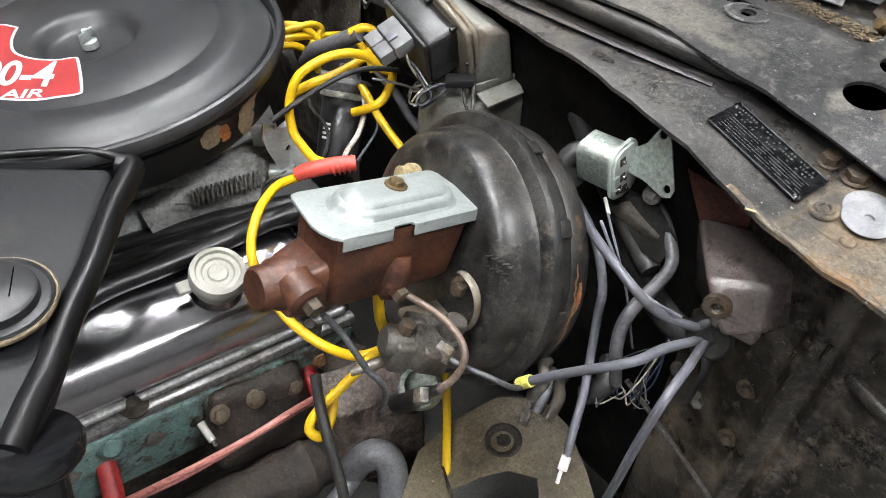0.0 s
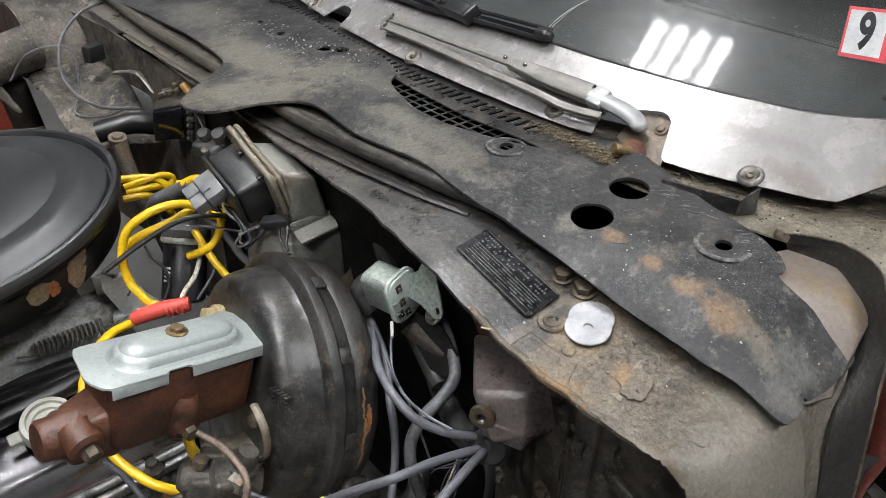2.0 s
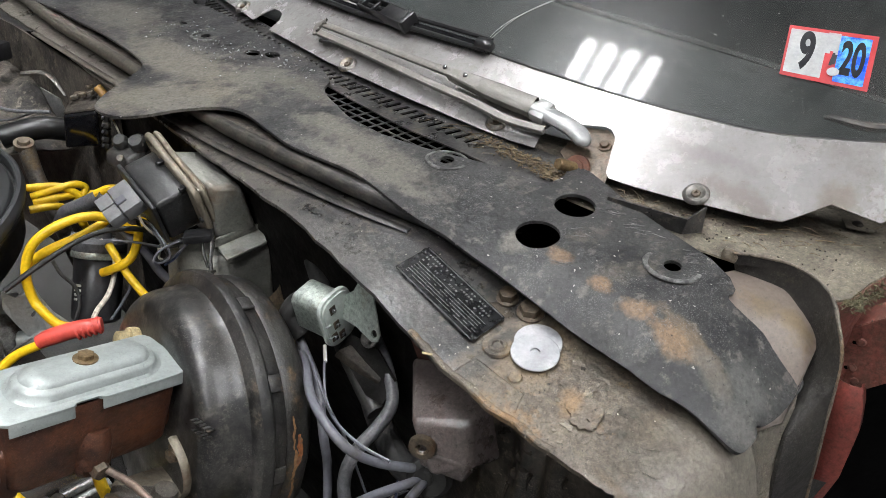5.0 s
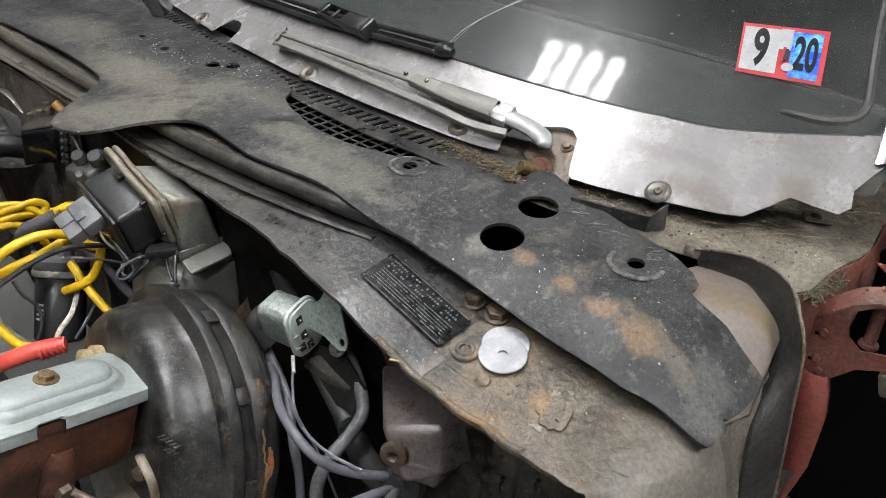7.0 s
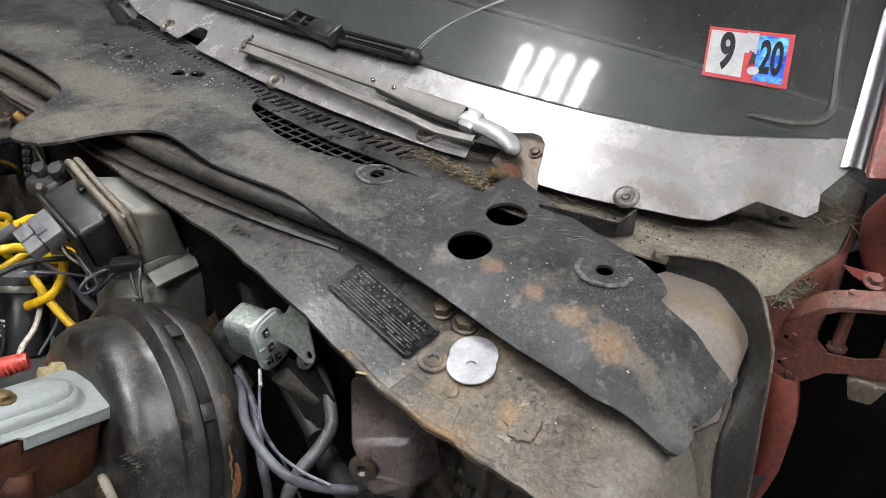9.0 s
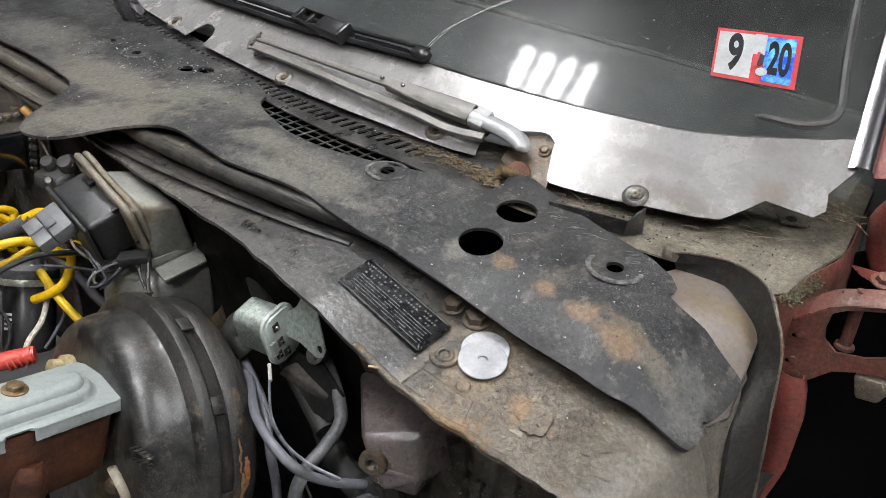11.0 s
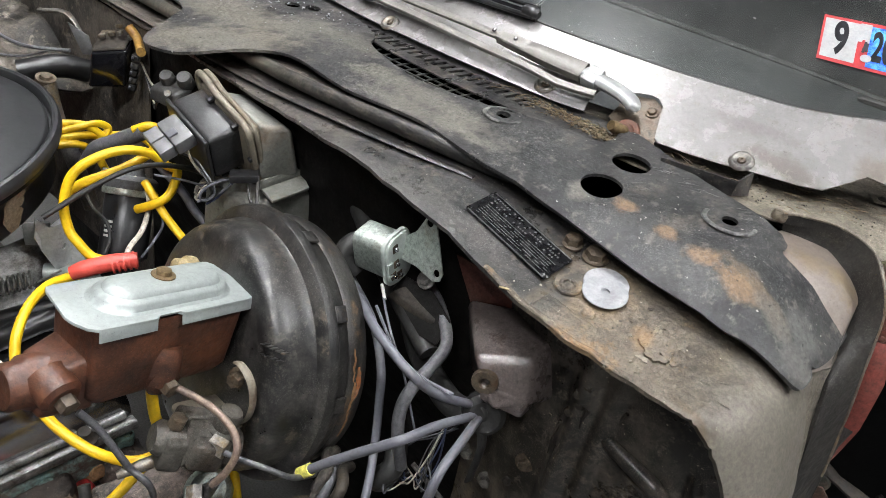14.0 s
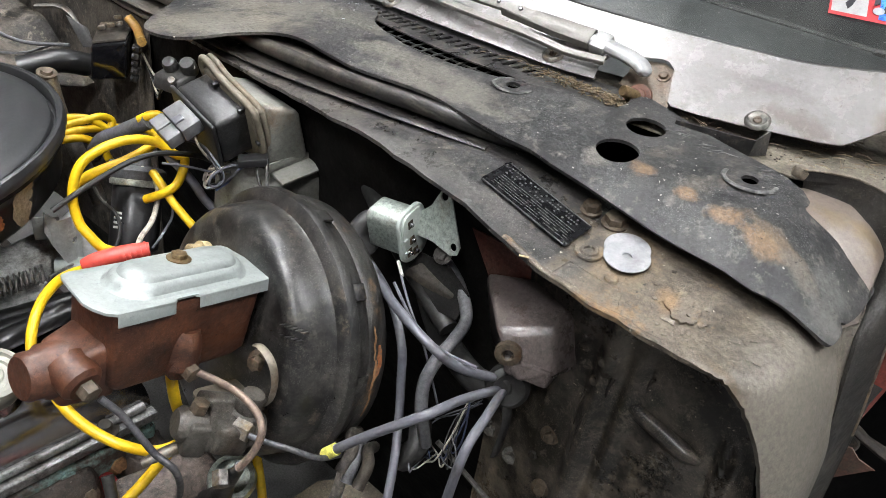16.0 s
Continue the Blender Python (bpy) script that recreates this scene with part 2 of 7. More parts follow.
WASHER = mat("washer_zinc", (0.34, 0.35, 0.37), (0.5, 0.5, 0.51), 45, 0.35, 0.65, (0.35, 0.55), metal=0.5, stain=(0.3, 0.3, 0.31), sscale=40, bump=0.1, fine=0.3)
CHROME = mat("chrome", (0.34, 0.33, 0.345), (0.41, 0.40, 0.415), 10, 0.3, 0.7, (0.16, 0.26), metal=1.0, stain=(0.26, 0.25, 0.24), sscale=14, slo=0.56, shi=0.76, bump=0.04, fine=0.3, pits=0.4)
RAIL = mat("worn_rail", (0.22, 0.22, 0.215), (0.36, 0.36, 0.352), 40, 0.38, 0.62, (0.3, 0.5), metal=0.7, stain=(0.06, 0.05, 0.042), sscale=26, slo=0.54, shi=0.66, bump=0.4, pits=0.7)
STAINLESS = mat("stainless", (0.24, 0.231, 0.226), (0.325, 0.314, 0.307), 9, 0.3, 0.7, (0.19, 0.33), metal=0.24, stain=(0.20, 0.184, 0.174), sscale=11, slo=0.50, shi=0.68, specks=(0.1, 0.09, 0.08), bump=0.10, fine=0.3, grit=(0.22, 0.205, 0.19), spec=0.35, fleck=0.2, pits=0.45,
                spots=((.842, .135, .016, .05, 0, (.17, .15, .135)), (.885, .06, .03, .02, -20, (.19, .165, .14)), (.865, .19, .012, .06, 8, (.19, .175, .17))))
SCUFFED = mat("scuffed_sheet", (0.035, 0.035, 0.035), (0.17, 0.168, 0.16), 90, 0.42, 0.6, (0.4, 0.6), stain=(0.03, 0.03, 0.03), sscale=55, slo=0.5, shi=0.6, bump=0.3, pits=0.5)
TAG_BEAD = mat("tag_bead", (0.05, 0.05, 0.05), (0.1, 0.1, 0.1), 80, rough=(0.25, 0.4), bump=0.05)
VALVE_CAST = mat("valve_cast", (0.035, 0.031, 0.026), (0.085, 0.078, 0.067), 36, 0.38, 0.62, (0.4, 0.62), metal=0.2, stain=(0.05, 0.035, 0.024), sscale=22, slo=0.52, shi=0.66, bump=0.5, fleck=0.3, pits=0.7)
STEEL = mat("grey_steel", (0.15, 0.145, 0.135), (0.24, 0.225, 0.205), 40, 0.35, 0.65, (0.35, 0.6), metal=0.7, stain=(0.2, 0.15, 0.09), sscale=30, bump=0.2)
INTAKE_GREY = mat("intake_cast_grey", (0.21, 0.214, 0.204), (0.36, 0.362, 0.345), 30, 0.38, 0.65, (0.45, 0.7), metal=0.1, stain=(0.06, 0.05, 0.04), sscale=16, slo=0.52, shi=0.66, bump=0.4, bscale=120, pits=0.5)
PALE_CAST = mat("pale_zinc_cast", (0.46, 0.47, 0.46), (0.56, 0.57, 0.555), 30, 0.35, 0.65, (0.35, 0.55), metal=0.2, stain=(0.2, 0.19, 0.165), sscale=24, slo=0.56, shi=0.70, bump=0.15, fine=0.4)
ARM_CAST = mat("arm_cast", (0.30, 0.31, 0.31), (0.38, 0.385, 0.38), 20, 0.35, 0.65, (0.35, 0.5), metal=0.25, stain=(0.33, 0.33, 0.32), sscale=30, slo=0.55, shi=0.7, bump=0.05, fine=0.3)
SNORKEL_BLACK = mat("snorkel_black", (0.013, 0.0135, 0.015), (0.022, 0.0225, 0.024), 8, 0.3, 0.7, (0.40, 0.52), stain=(0.04, 0.038, 0.036), sscale=9, slo=0.56, shi=0.74, bump=0.10, fine=0.4, spec=0.25, pits=0.4)
# Darker copy of the cleaner's black; side-facing shade is in the colour.
SHADED_BLACK = mat("shaded_black", (0.005, 0.005, 0.0055), (0.009, 0.009, 0.0095), 8, 0.3, 0.7, (0.28, 0.45), stain=(0.03, 0.025, 0.018), sscale=12, slo=0.6, shi=0.76, bump=0.08, fine=0.4, spec=0.3)
COVER_BLACK = mat("heater_cover_black", (0.012, 0.012, 0.0125), (0.03, 0.03, 0.03), 16, 0.38, 0.65, (0.3, 0.5), stain=(0.085, 0.078, 0.066), sscale=13, slo=0.54, shi=0.68, bump=0.15, fleck=0.5)
BRASS = mat("brassy_bolt", (0.24, 0.17, 0.085), (0.15, 0.10, 0.052), 60, 0.3, 0.7, (0.35, 0.6), metal=0.6, bump=0.3)
AC_BLACK = mat("air_cleaner_black", (0.019, 0.0195, 0.021), (0.033, 0.034, 0.036), 8, 0.3, 0.7, (0.36, 0.46), stain=(0.045, 0.045, 0.045), sscale=5, slo=0.45, shi=0.75, bump=0.06, fine=0.35)
PLASTIC = mat("black_plastic", (0.012, 0.012, 0.013), (0.022, 0.022, 0.023), 20, 0.3, 0.7, (0.25, 0.45), stain=(0.07, 0.065, 0.058), sscale=12, slo=0.6, shi=0.8, bump=0.1)
GLOSS_BLACK = mat("gloss_black", (0.008, 0.008, 0.01), (0.012, 0.012, 0.013), 20, rough=(0.08, 0.15), bump=0.0, coat=0.3, fine=0.25)
RUBBER = mat("black_rubber", (0.014, 0.014, 0.014), (0.03, 0.029, 0.027), 30, 0.35, 0.7, (0.42, 0.65), stain=(0.085, 0.072, 0.055), sscale=11, slo=0.54, shi=0.72, bump=0.25)
HOSE_BLACK = mat("hose_black", (0.007, 0.007, 0.0075), (0.016, 0.016, 0.016), 30, 0.35, 0.7, (0.3, 0.48), stain=(0.04, 0.035, 0.03), sscale=14, slo=0.6, shi=0.75, bump=0.15)
YELLOW = mat("yellow_sleeve", (0.78, 0.5, 0.01), (0.7, 0.43, 0.01), 40, 0.35, 0.65, (0.28, 0.42), stain=(0.3, 0.18, 0.02), sscale=60, slo=0.64, shi=0.76, bump=0.06, fine=0.3)
GREY_CABLE = mat("grey_cable", (0.1, 0.101, 0.118), (0.13, 0.13, 0.148), 60, 0.35, 0.65, (0.35, 0.55), stain=(0.075, 0.072, 0.07), sscale=30, bump=0.06, fine=0.35)
GREY_SLEEVE = mat("grey_sleeve", (0.085, 0.085, 0.09), (0.11, 0.11, 0.115), 60, rough=(0.45, 0.6), bump=0.1)
PLUG_GREY = mat("plug_grey", (0.13, 0.13, 0.135), (0.17, 0.17, 0.172), 60, 0.35, 0.65, (0.35, 0.5), stain=(0.09, 0.085, 0.075), sscale=30, slo=0.56, shi=0.7, bump=0.08, fine=0.3)
WHITE_WIRE = mat("white_wire", (0.6, 0.55, 0.47), (0.5, 0.45, 0.37), 60, rough=(0.45, 0.6), bump=0.1)
WHITE_PLASTIC = mat("white_plastic", (0.72, 0.7, 0.66), (0.6, 0.58, 0.53), 60, rough=(0.35, 0.5), bump=0.05, fine=0.25)
YELLOW_MARK = mat("yellow_mark", (0.7, 0.65, 0.15), (0.6, 0.55, 0.1), 60, rough=(0.5, 0.6), bump=0.05)
RED_PLASTIC = mat("red_sleeve", (0.62, 0.075, 0.055), (0.52, 0.06, 0.045), 40, rough=(0.35, 0.5), bump=0.1, fine=0.25)
RED_BOOT = mat("red_boot", (0.36, 0.025, 0.025), (0.27, 0.02, 0.02), 40, rough=(0.35, 0.55), stain=(0.06, 0.02, 0.018), sscale=25, bump=0.15)
PINK_WIRE = mat("faded_red_wire", (0.4, 0.15, 0.13), (0.3, 0.11, 0.095), 40, rough=(0.4, 0.6), bump=0.1)
COPPER_LINE = mat("brownish_pipe", (0.21, 0.15, 0.115), (0.15, 0.115, 0.095), 50, rough=(0.35, 0.55), metal=0.3, bump=0.15)
DARK_LINE = mat("dark_pipe", (0.1, 0.1, 0.11), (0.15, 0.145, 0.145), 50, rough=(0.35, 0.55), metal=0.6, bump=0.1)
HEATER_GREY = mat("heater_case_grey", (0.165, 0.165, 0.147), (0.215, 0.212, 0.19), 16, 0.35, 0.65, (0.4, 0.6), stain=(0.15, 0.115, 0.08), sscale=11, slo=0.55, shi=0.68, bump=0.2, fine=0.5, pits=0.5, fleck=0.2)
HEATER_BEIGE = mat("heater_flange_beige", (0.155, 0.134, 0.10), (0.20, 0.175, 0.135), 18, 0.35, 0.65, (0.4, 0.6), stain=(0.12, 0.08, 0.048), sscale=18, slo=0.53, shi=0.66, bump=0.25, fine=0.5, pits=0.6)
RELAY_GREEN = mat("relay_face", (0.43, 0.48, 0.445), (0.5, 0.545, 0.505), 40, 0.35, 0.65, (0.3, 0.5), stain=(0.33, 0.34, 0.3), sscale=40, slo=0.58, shi=0.7, bump=0.1, fine=0.3)
SEAL_RUBBER = mat("dusty_seal_rubber", (0.012, 0.012, 0.0115), (0.030, 0.028, 0.026), 22, 0.42, 0.62, (0.34, 0.52), stain=(0.065, 0.052, 0.038), sscale=12, slo=0.57, shi=0.70, bump=0.25, grit=(0.045, 0.04, 0.033), fleck=0.3, spots=((.61, 1.25, .2, .85, 0, (.085, .075, .06)),))
DARK_CASE = mat("dark_case", (0.035, 0.035, 0.036), (0.06, 0.058, 0.055), 16, 0.35, 0.65, (0.35, 0.55), stain=(0.13, 0.115, 0.09), sscale=10, slo=0.56, shi=0.74, bump=0.15)
TURQUOISE = mat("engine_turquoise", (0.17, 0.27, 0.25), (0.12, 0.2, 0.19), 20, 0.35, 0.65, (0.45, 0.7), stain=(0.06, 0.045, 0.035), sscale=15, slo=0.5, shi=0.6, bump=0.5, grit=(0.05, 0.04, 0.032))
MANIFOLD = mat("rusty_manifold", (0.010, 0.007, 0.0055), (0.034, 0.023, 0.016), 40, 0.38, 0.62, (0.65, 0.9), stain=(0.007, 0.006, 0.005), sscale=16, bump=1.0, bscale=140, specks=(0.10, 0.09, 0.08), pits=0.8, fleck=0.5)
RED_PAINT = mat("red_paint", (0.2, 0.042, 0.032), (0.155, 0.04, 0.031), 8, 0.3, 0.7, (0.35, 0.55), stain=(0.1, 0.05, 0.038), sscale=11, slo=0.48, shi=0.68, bump=0.2)
RED_DIRTY = mat("dirty_red_paint", (0.155, 0.046, 0.034), (0.115, 0.047, 0.035), 16, 0.38, 0.64, (0.36, 0.62), stain=(0.075, 0.052, 0.037), sscale=9, slo=0.50, shi=0.64, bump=0.6, fleck=0.35, pits=0.7)
PRIMER = mat("brown_primer", (0.125, 0.10, 0.084), (0.155, 0.127, 0.108), 12, 0.35, 0.65, (0.35, 0.55), stain=(0.14, 0.10, 0.055), sscale=14, slo=0.56, shi=0.68, bump=0.15, fine=0.4, pits=0.4, spots=((.752, .028, .018, .020, 0, (.15, .112, .066)), (.742, .05, .012, .016, 0, (.13, .10, .062))))
BRACKET = mat("bracket_paint", (0.06, 0.048, 0.045), (0.115, 0.094, 0.088), 14, 0.38, 0.65, (0.22, 0.40), stain=(0.08, 0.04, 0.03), sscale=9, slo=0.54, shi=0.70, bump=0.3, fleck=0.3, pits=0.5)
KICK = mat("kick_panel_paint", (0.008, 0.007, 0.006), (0.15, 0.125, 0.10), 8, 0.47, 0.70, (0.22, 0.42), stain=(0.23, 0.185, 0.135), sscale=6, slo=0.56, shi=0.72, bump=0.35, bscale=60, fine=0.35, fleck=0.4, pits=0.9, specks=(0.28, 0.24, 0.18), grit=(0.10, 0.085, 0.066))
FLANGE_END = mat("flange_end_paint", (0.045, 0.037, 0.029), (0.125, 0.103, 0.076), 24, 0.40, 0.58, (0.32, 0.62), stain=(0.155, 0.103, 0.057), sscale=13, slo=0.55, shi=0.60, specks=(0.5, 0.47, 0.4), bump=1.0, bscale=150, fine=0.8, fleck=0.5, pits=1.0, calm=(0.035, 0.105),
                 spots=((.60, -.005, .26, .075, 0, (.128, .114, .094)), (.60, -.02, .26, .055, 0, (.142, .128, .106)), (.585, .17, .05, .03, 0, (.165, .122, .075)), (.545, .196, .03, .012, 0, (.04, .036, .031)), (.58, .2, .02, .01, 0, (.035, .032, .029)), (.565, .118, .018, .012, 20, (.18, .115, .06)), (.527, .02, .006, .07, -5, (.085, .062, .04))))
GUTTER = mat("gutter_grime", (0.008, 0.0073, 0.0065), (0.026, 0.0225, 0.019), 20, 0.40, 0.64, (0.45, 0.75), stain=(0.05, 0.041, 0.031), sscale=16, slo=0.57, shi=0.68, bump=0.8, bscale=110, fleck=0.6, pits=0.6)
ARM_GREY = mat("wiper_arm_grey", (0.15, 0.141, 0.126), (0.21, 0.20, 0.182), 40, 0.35, 0.65, (0.35, 0.55), metal=0.1, stain=(0.13, 0.105, 0.08), sscale=30, slo=0.56, shi=0.70, bump=0.15, fine=0.4, pits=0.4)
PEELED = mat("peeled_paint", (0.15, 0.132, 0.105), (0.21, 0.185, 0.15), 60, rough=(0.5, 0.7), bump=0.2)
WING_RED = mat("wing_red", (0.42, 0.075, 0.045), (0.36, 0.065, 0.04), 6, rough=(0.3, 0.5), stain=(0.2, 0.06, 0.04), sscale=6, bump=0.1)
DUSTY = mat("dusty_paint", (0.05, 0.043, 0.036), (0.115, 0.098, 0.079), 16, 0.38, 0.62, (0.6, 0.85), stain=(0.022, 0.019, 0.017), sscale=9, slo=0.5, shi=0.6, bump=0.8, grit=(0.14, 0.12, 0.095))
GEAR_TAN = mat("oily_tan_cover", (0.085, 0.068, 0.040), (0.155, 0.125, 0.078), 12, 0.38, 0.64, (0.4, 0.62), stain=(0.04, 0.03, 0.019), sscale=11, slo=0.54, shi=0.66, bump=0.5, bscale=90, fleck=0.4, pits=0.9, specks=(0.3, 0.26, 0.18))
STOVE = mat("scaly_stove", (0.03, 0.022, 0.018), (0.125, 0.095, 0.078), 55, 0.42, 0.60, (0.5, 0.8), stain=(0.014, 0.011, 0.009), sscale=30, slo=0.52, shi=0.62, bump=1.0, bscale=120, fleck=0.5, pits=0.9)
TAN = mat("tan_metal", (0.17, 0.13, 0.085), (0.24, 0.185, 0.12), 14, 0.35, 0.65, (0.55, 0.8), stain=(0.11, 0.05, 0.025), sscale=10, slo=0.58, shi=0.74, bump=0.4)
GROMMET = mat("tan_grommet", (0.36, 0.29, 0.16), (0.3, 0.24, 0.13), 40, rough=(0.45, 0.6), bump=0.15)
CREAM = mat("oil_cap_cream", (0.36, 0.355, 0.31), (0.30, 0.295, 0.25), 25, rough=(0.4, 0.55), stain=(0.3, 0.29, 0.24), sscale=25, slo=0.58, shi=0.75, bump=0.15, fine=0.25)
# Near black, standing in for deep shade inside openings.
VOID = mat("shade_black", (0.0012, 0.0012, 0.0012), (0.0025, 0.0025, 0.0025), 20, rough=(0.85, 0.95), bump=0.2, spec=0.03)
INTERIOR = mat("interior_vinyl", (0.03, 0.033, 0.033), (0.045, 0.048, 0.048), 12, rough=(0.5, 0.7), bump=0.15)
CONCRETE = mat("concrete", (0.1, 0.098, 0.094), (0.15, 0.146, 0.14), 3, rough=(0.6, 0.85), stain=(0.07, 0.068, 0.065), sscale=1.5, bump=0.2)
WALL = mat("painted_wall", (0.14, 0.14, 0.14), (0.18, 0.18, 0.176), 2, rough=(0.7, 0.85), bump=0.1)
CEIL = mat("ceiling_paint", (0.34, 0.34, 0.34), (0.4, 0.4, 0.395), 2, rough=(0.8, 0.9), bump=0.05)
PAN = mat("white_enamel", (0.78, 0.78, 0.77), (0.72, 0.72, 0.71), 6, rough=(0.4, 0.55), bump=0.02, fine=0.1)
TAG = mat("tag_black", (0.004, 0.004, 0.005), (0.008, 0.008, 0.009), 60, rough=(0.2, 0.35), spec=0.25, bump=0.05, specks=(0.06, 0.06, 0.06))
TAG_LETTER = mat("tag_bare_metal", (0.15, 0.15, 0.147), (0.03, 0.03, 0.029), 300, rough=(0.35, 0.5), metal=0.2, bump=0.0)
SCRATCH = mat("scratched_glass", (0.3, 0.31, 0.3), (0.2, 0.21, 0.2), 120, rough=(0.4, 0.6), bump=0.0)
DEBRIS = mat("dry_debris", (0.15, 0.11, 0.06), (0.06, 0.045, 0.028), 80, rough=(0.7, 0.9), bump=0.3)
MOSS = mat("moss", (0.055, 0.05, 0.025), (0.10, 0.085, 0.045), 90, rough=(0.8, 0.95), bump=0.5)
DUST_TOP = mat("dusty_cowl_top", (0.062, 0.053, 0.039), (0.148, 0.130, 0.099), 20, 0.38, 0.60, (0.6, 0.85), stain=(0.055, 0.04, 0.027), sscale=12, slo=0.55, shi=0.66, bump=0.9, bscale=140, fleck=0.5, pits=0.7, specks=(0.4, 0.38, 0.32))
YELLOW_CLIP = mat("amber_clip", (0.36, 0.19, 0.035), (0.24, 0.14, 0.04), 60, rough=(0.4, 0.55), bump=0.1)
BLUE = mat("blue_wire", (0.04, 0.055, 0.11), (0.035, 0.045, 0.09), 60, rough=(0.4, 0.55), bump=0.05)
STICKER_RED = mat("sticker_red", (0.38, 0.03, 0.035), (0.33, 0.03, 0.03), 60, rough=(0.35, 0.45), bump=0.0, fine=0.25)
STICKER_WHITE = mat("sticker_white", (0.36, 0.37, 0.37), (0.30, 0.31, 0.31), 60, rough=(0.35, 0.45), bump=0.0, fine=0.25)
STICKER_BLUE = mat("sticker_blue", (0.02, 0.09, 0.62), (0.12, 0.42, 0.80), 34, 0.46, 0.60, rough=(0.2, 0.35), bump=0.0, fine=0.25)
STICKER_INK = mat("sticker_ink", (0.015, 0.015, 0.02), (0.02, 0.02, 0.025), 60, rough=(0.4, 0.5), bump=0.0, fine=0.25)
ORANGE_RUST = mat("orange_rust", (0.34, 0.11, 0.03), (0.26, 0.10, 0.04), 50, 0.35, 0.65, (0.6, 0.8), stain=(0.17, 0.12, 0.08), sscale=50, bump=0.4)
DECAL_RED = mat("decal_red", (0.33, 0.035, 0.035), (0.29, 0.03, 0.03), 60, rough=(0.35, 0.45), bump=0.0, fine=0.25)
DECAL_WHITE = mat("decal_white", (0.7, 0.69, 0.68), (0.65, 0.64, 0.63), 60, rough=(0.35, 0.45), bump=0.0, fine=0.25)
GLASS = glass_mat("windscreen_glass", (0.72, 0.76, 0.75), 0.045)
TUBE = lamp_mat("fluorescent_tube", LAMP_POWER)


# ---- building helpers ----
def part(name, bm, material, parent=None, label="", smooth=40):
    """Links a bmesh as one mesh object, under a thing or a part."""
    bmesh.ops.recalc_face_normals(bm, faces=bm.faces[:])
    me = bpy.data.meshes.new(name)
    bm.to_mesh(me)
    bm.free()
    me.materials.append(material)
    if smooth:
        me.polygons.foreach_set("use_smooth", [True] * len(me.polygons))
        me.set_sharp_from_angle(angle=radians(smooth))
    ob = new(name, me)
    if parent:
        ob.parent = parent
    if label:
        ob["label"] = label
    return ob


def thing(name, label, category, group="", kind="", at=(0, 0, 0)):
    e = new(name)
    e.empty_display_size = 0.02
    return tagged(e, label, category, group, kind)


def axes(origin, x, up=(0, 0, 1)):
    """A frame at origin whose x axis runs along x, with z as near to up as it can."""
    x = Vector(x).normalized()
    y = Vector(up).cross(x).normalized()
    z = x.cross(y)
    m = Matrix((x, y, z)).transposed().to_4x4()
    m.translation = origin
    return m


def zaxes(origin, z, hint=(1, 0, 0)):
    """A frame at origin whose z axis runs along z."""
    z = Vector(z).normalized()
    y = z.cross(Vector(hint)).normalized()
    x = y.cross(z)
    m = Matrix((x, y, z)).transposed().to_4x4()
    m.translation = origin
    return m


def box(size, m=Matrix(), bevel=0.002, seg=2, bm=None):
    bm = bm or bmesh.new()
    r = bmesh.ops.create_cube(bm, size=1.0, matrix=m @ Matrix.Diagonal((*size, 1)))
    if bevel:
        es = list({e for v in r["verts"] for e in v.link_edges})
        bmesh.ops.bevel(bm, geom=es, offset=bevel, segments=seg, profile=0.5, affect="EDGES")
    return bm


def hexa(corners, bevel=0.002, seg=2, bm=None):
    """A block with eight given corners: four below, four above, each ring in the same order."""
    bm = bm or bmesh.new()
    v = [bm.verts.new(c) for c in corners]
    fs = [bm.faces.new([v[i] for i in f]) for f in ((3, 2, 1, 0), (4, 5, 6, 7), (0, 1, 5, 4), (1, 2, 6, 5), (2, 3, 7, 6), (3, 0, 4, 7))]
    if bevel:
        es = list({e for f in fs for e in f.edges})
        bmesh.ops.bevel(bm, geom=es, offset=bevel, segments=seg, profile=0.5, affect="EDGES")
    return bm


def lathe(profile, m=Matrix(), seg=48, bm=None):
    """Turns (radius, height) pairs about the local z axis."""
    bm = bm or bmesh.new()
    rings = []
    for r, z in profile:
        if r < 1e-6:
            rings.append([bm.verts.new(m @ Vector((0, 0, z)))])
        else:
            rings.append([bm.verts.new(m @ Vector((r * math.cos(2 * math.pi * k / seg), r * math.sin(2 * math.pi * k / seg), z))) for k in range(seg)])
    for a, b in zip(rings, rings[1:]):
        for k in range(seg):
            q = [a[k % len(a)], a[(k + 1) % len(a)], b[(k + 1) % len(b)], b[k % len(b)]]
            q = list(dict.fromkeys(q))
            if len(q) > 2:
                bm.faces.new(q)
    return bm


def spline(pts, n=8):
    """Catmull-Rom through the points."""
    p = [Vector(q) for q in pts]
    p = [2 * p[0] - p[1], *p, 2 * p[-1] - p[-2]]
    out = []
    for i in range(1, len(p) - 2):
        for k in range(n):
            t = k / n
            out.append(0.5 * (2 * p[i] + (p[i + 1] - p[i - 1]) * t + (2 * p[i - 1] - 5 * p[i] + 4 * p[i + 1] - p[i + 2]) * t ** 2
                              + (3 * p[i] - p[i - 1] - 3 * p[i + 1] + p[i + 2]) * t ** 3))
    return out + [p[-2]]


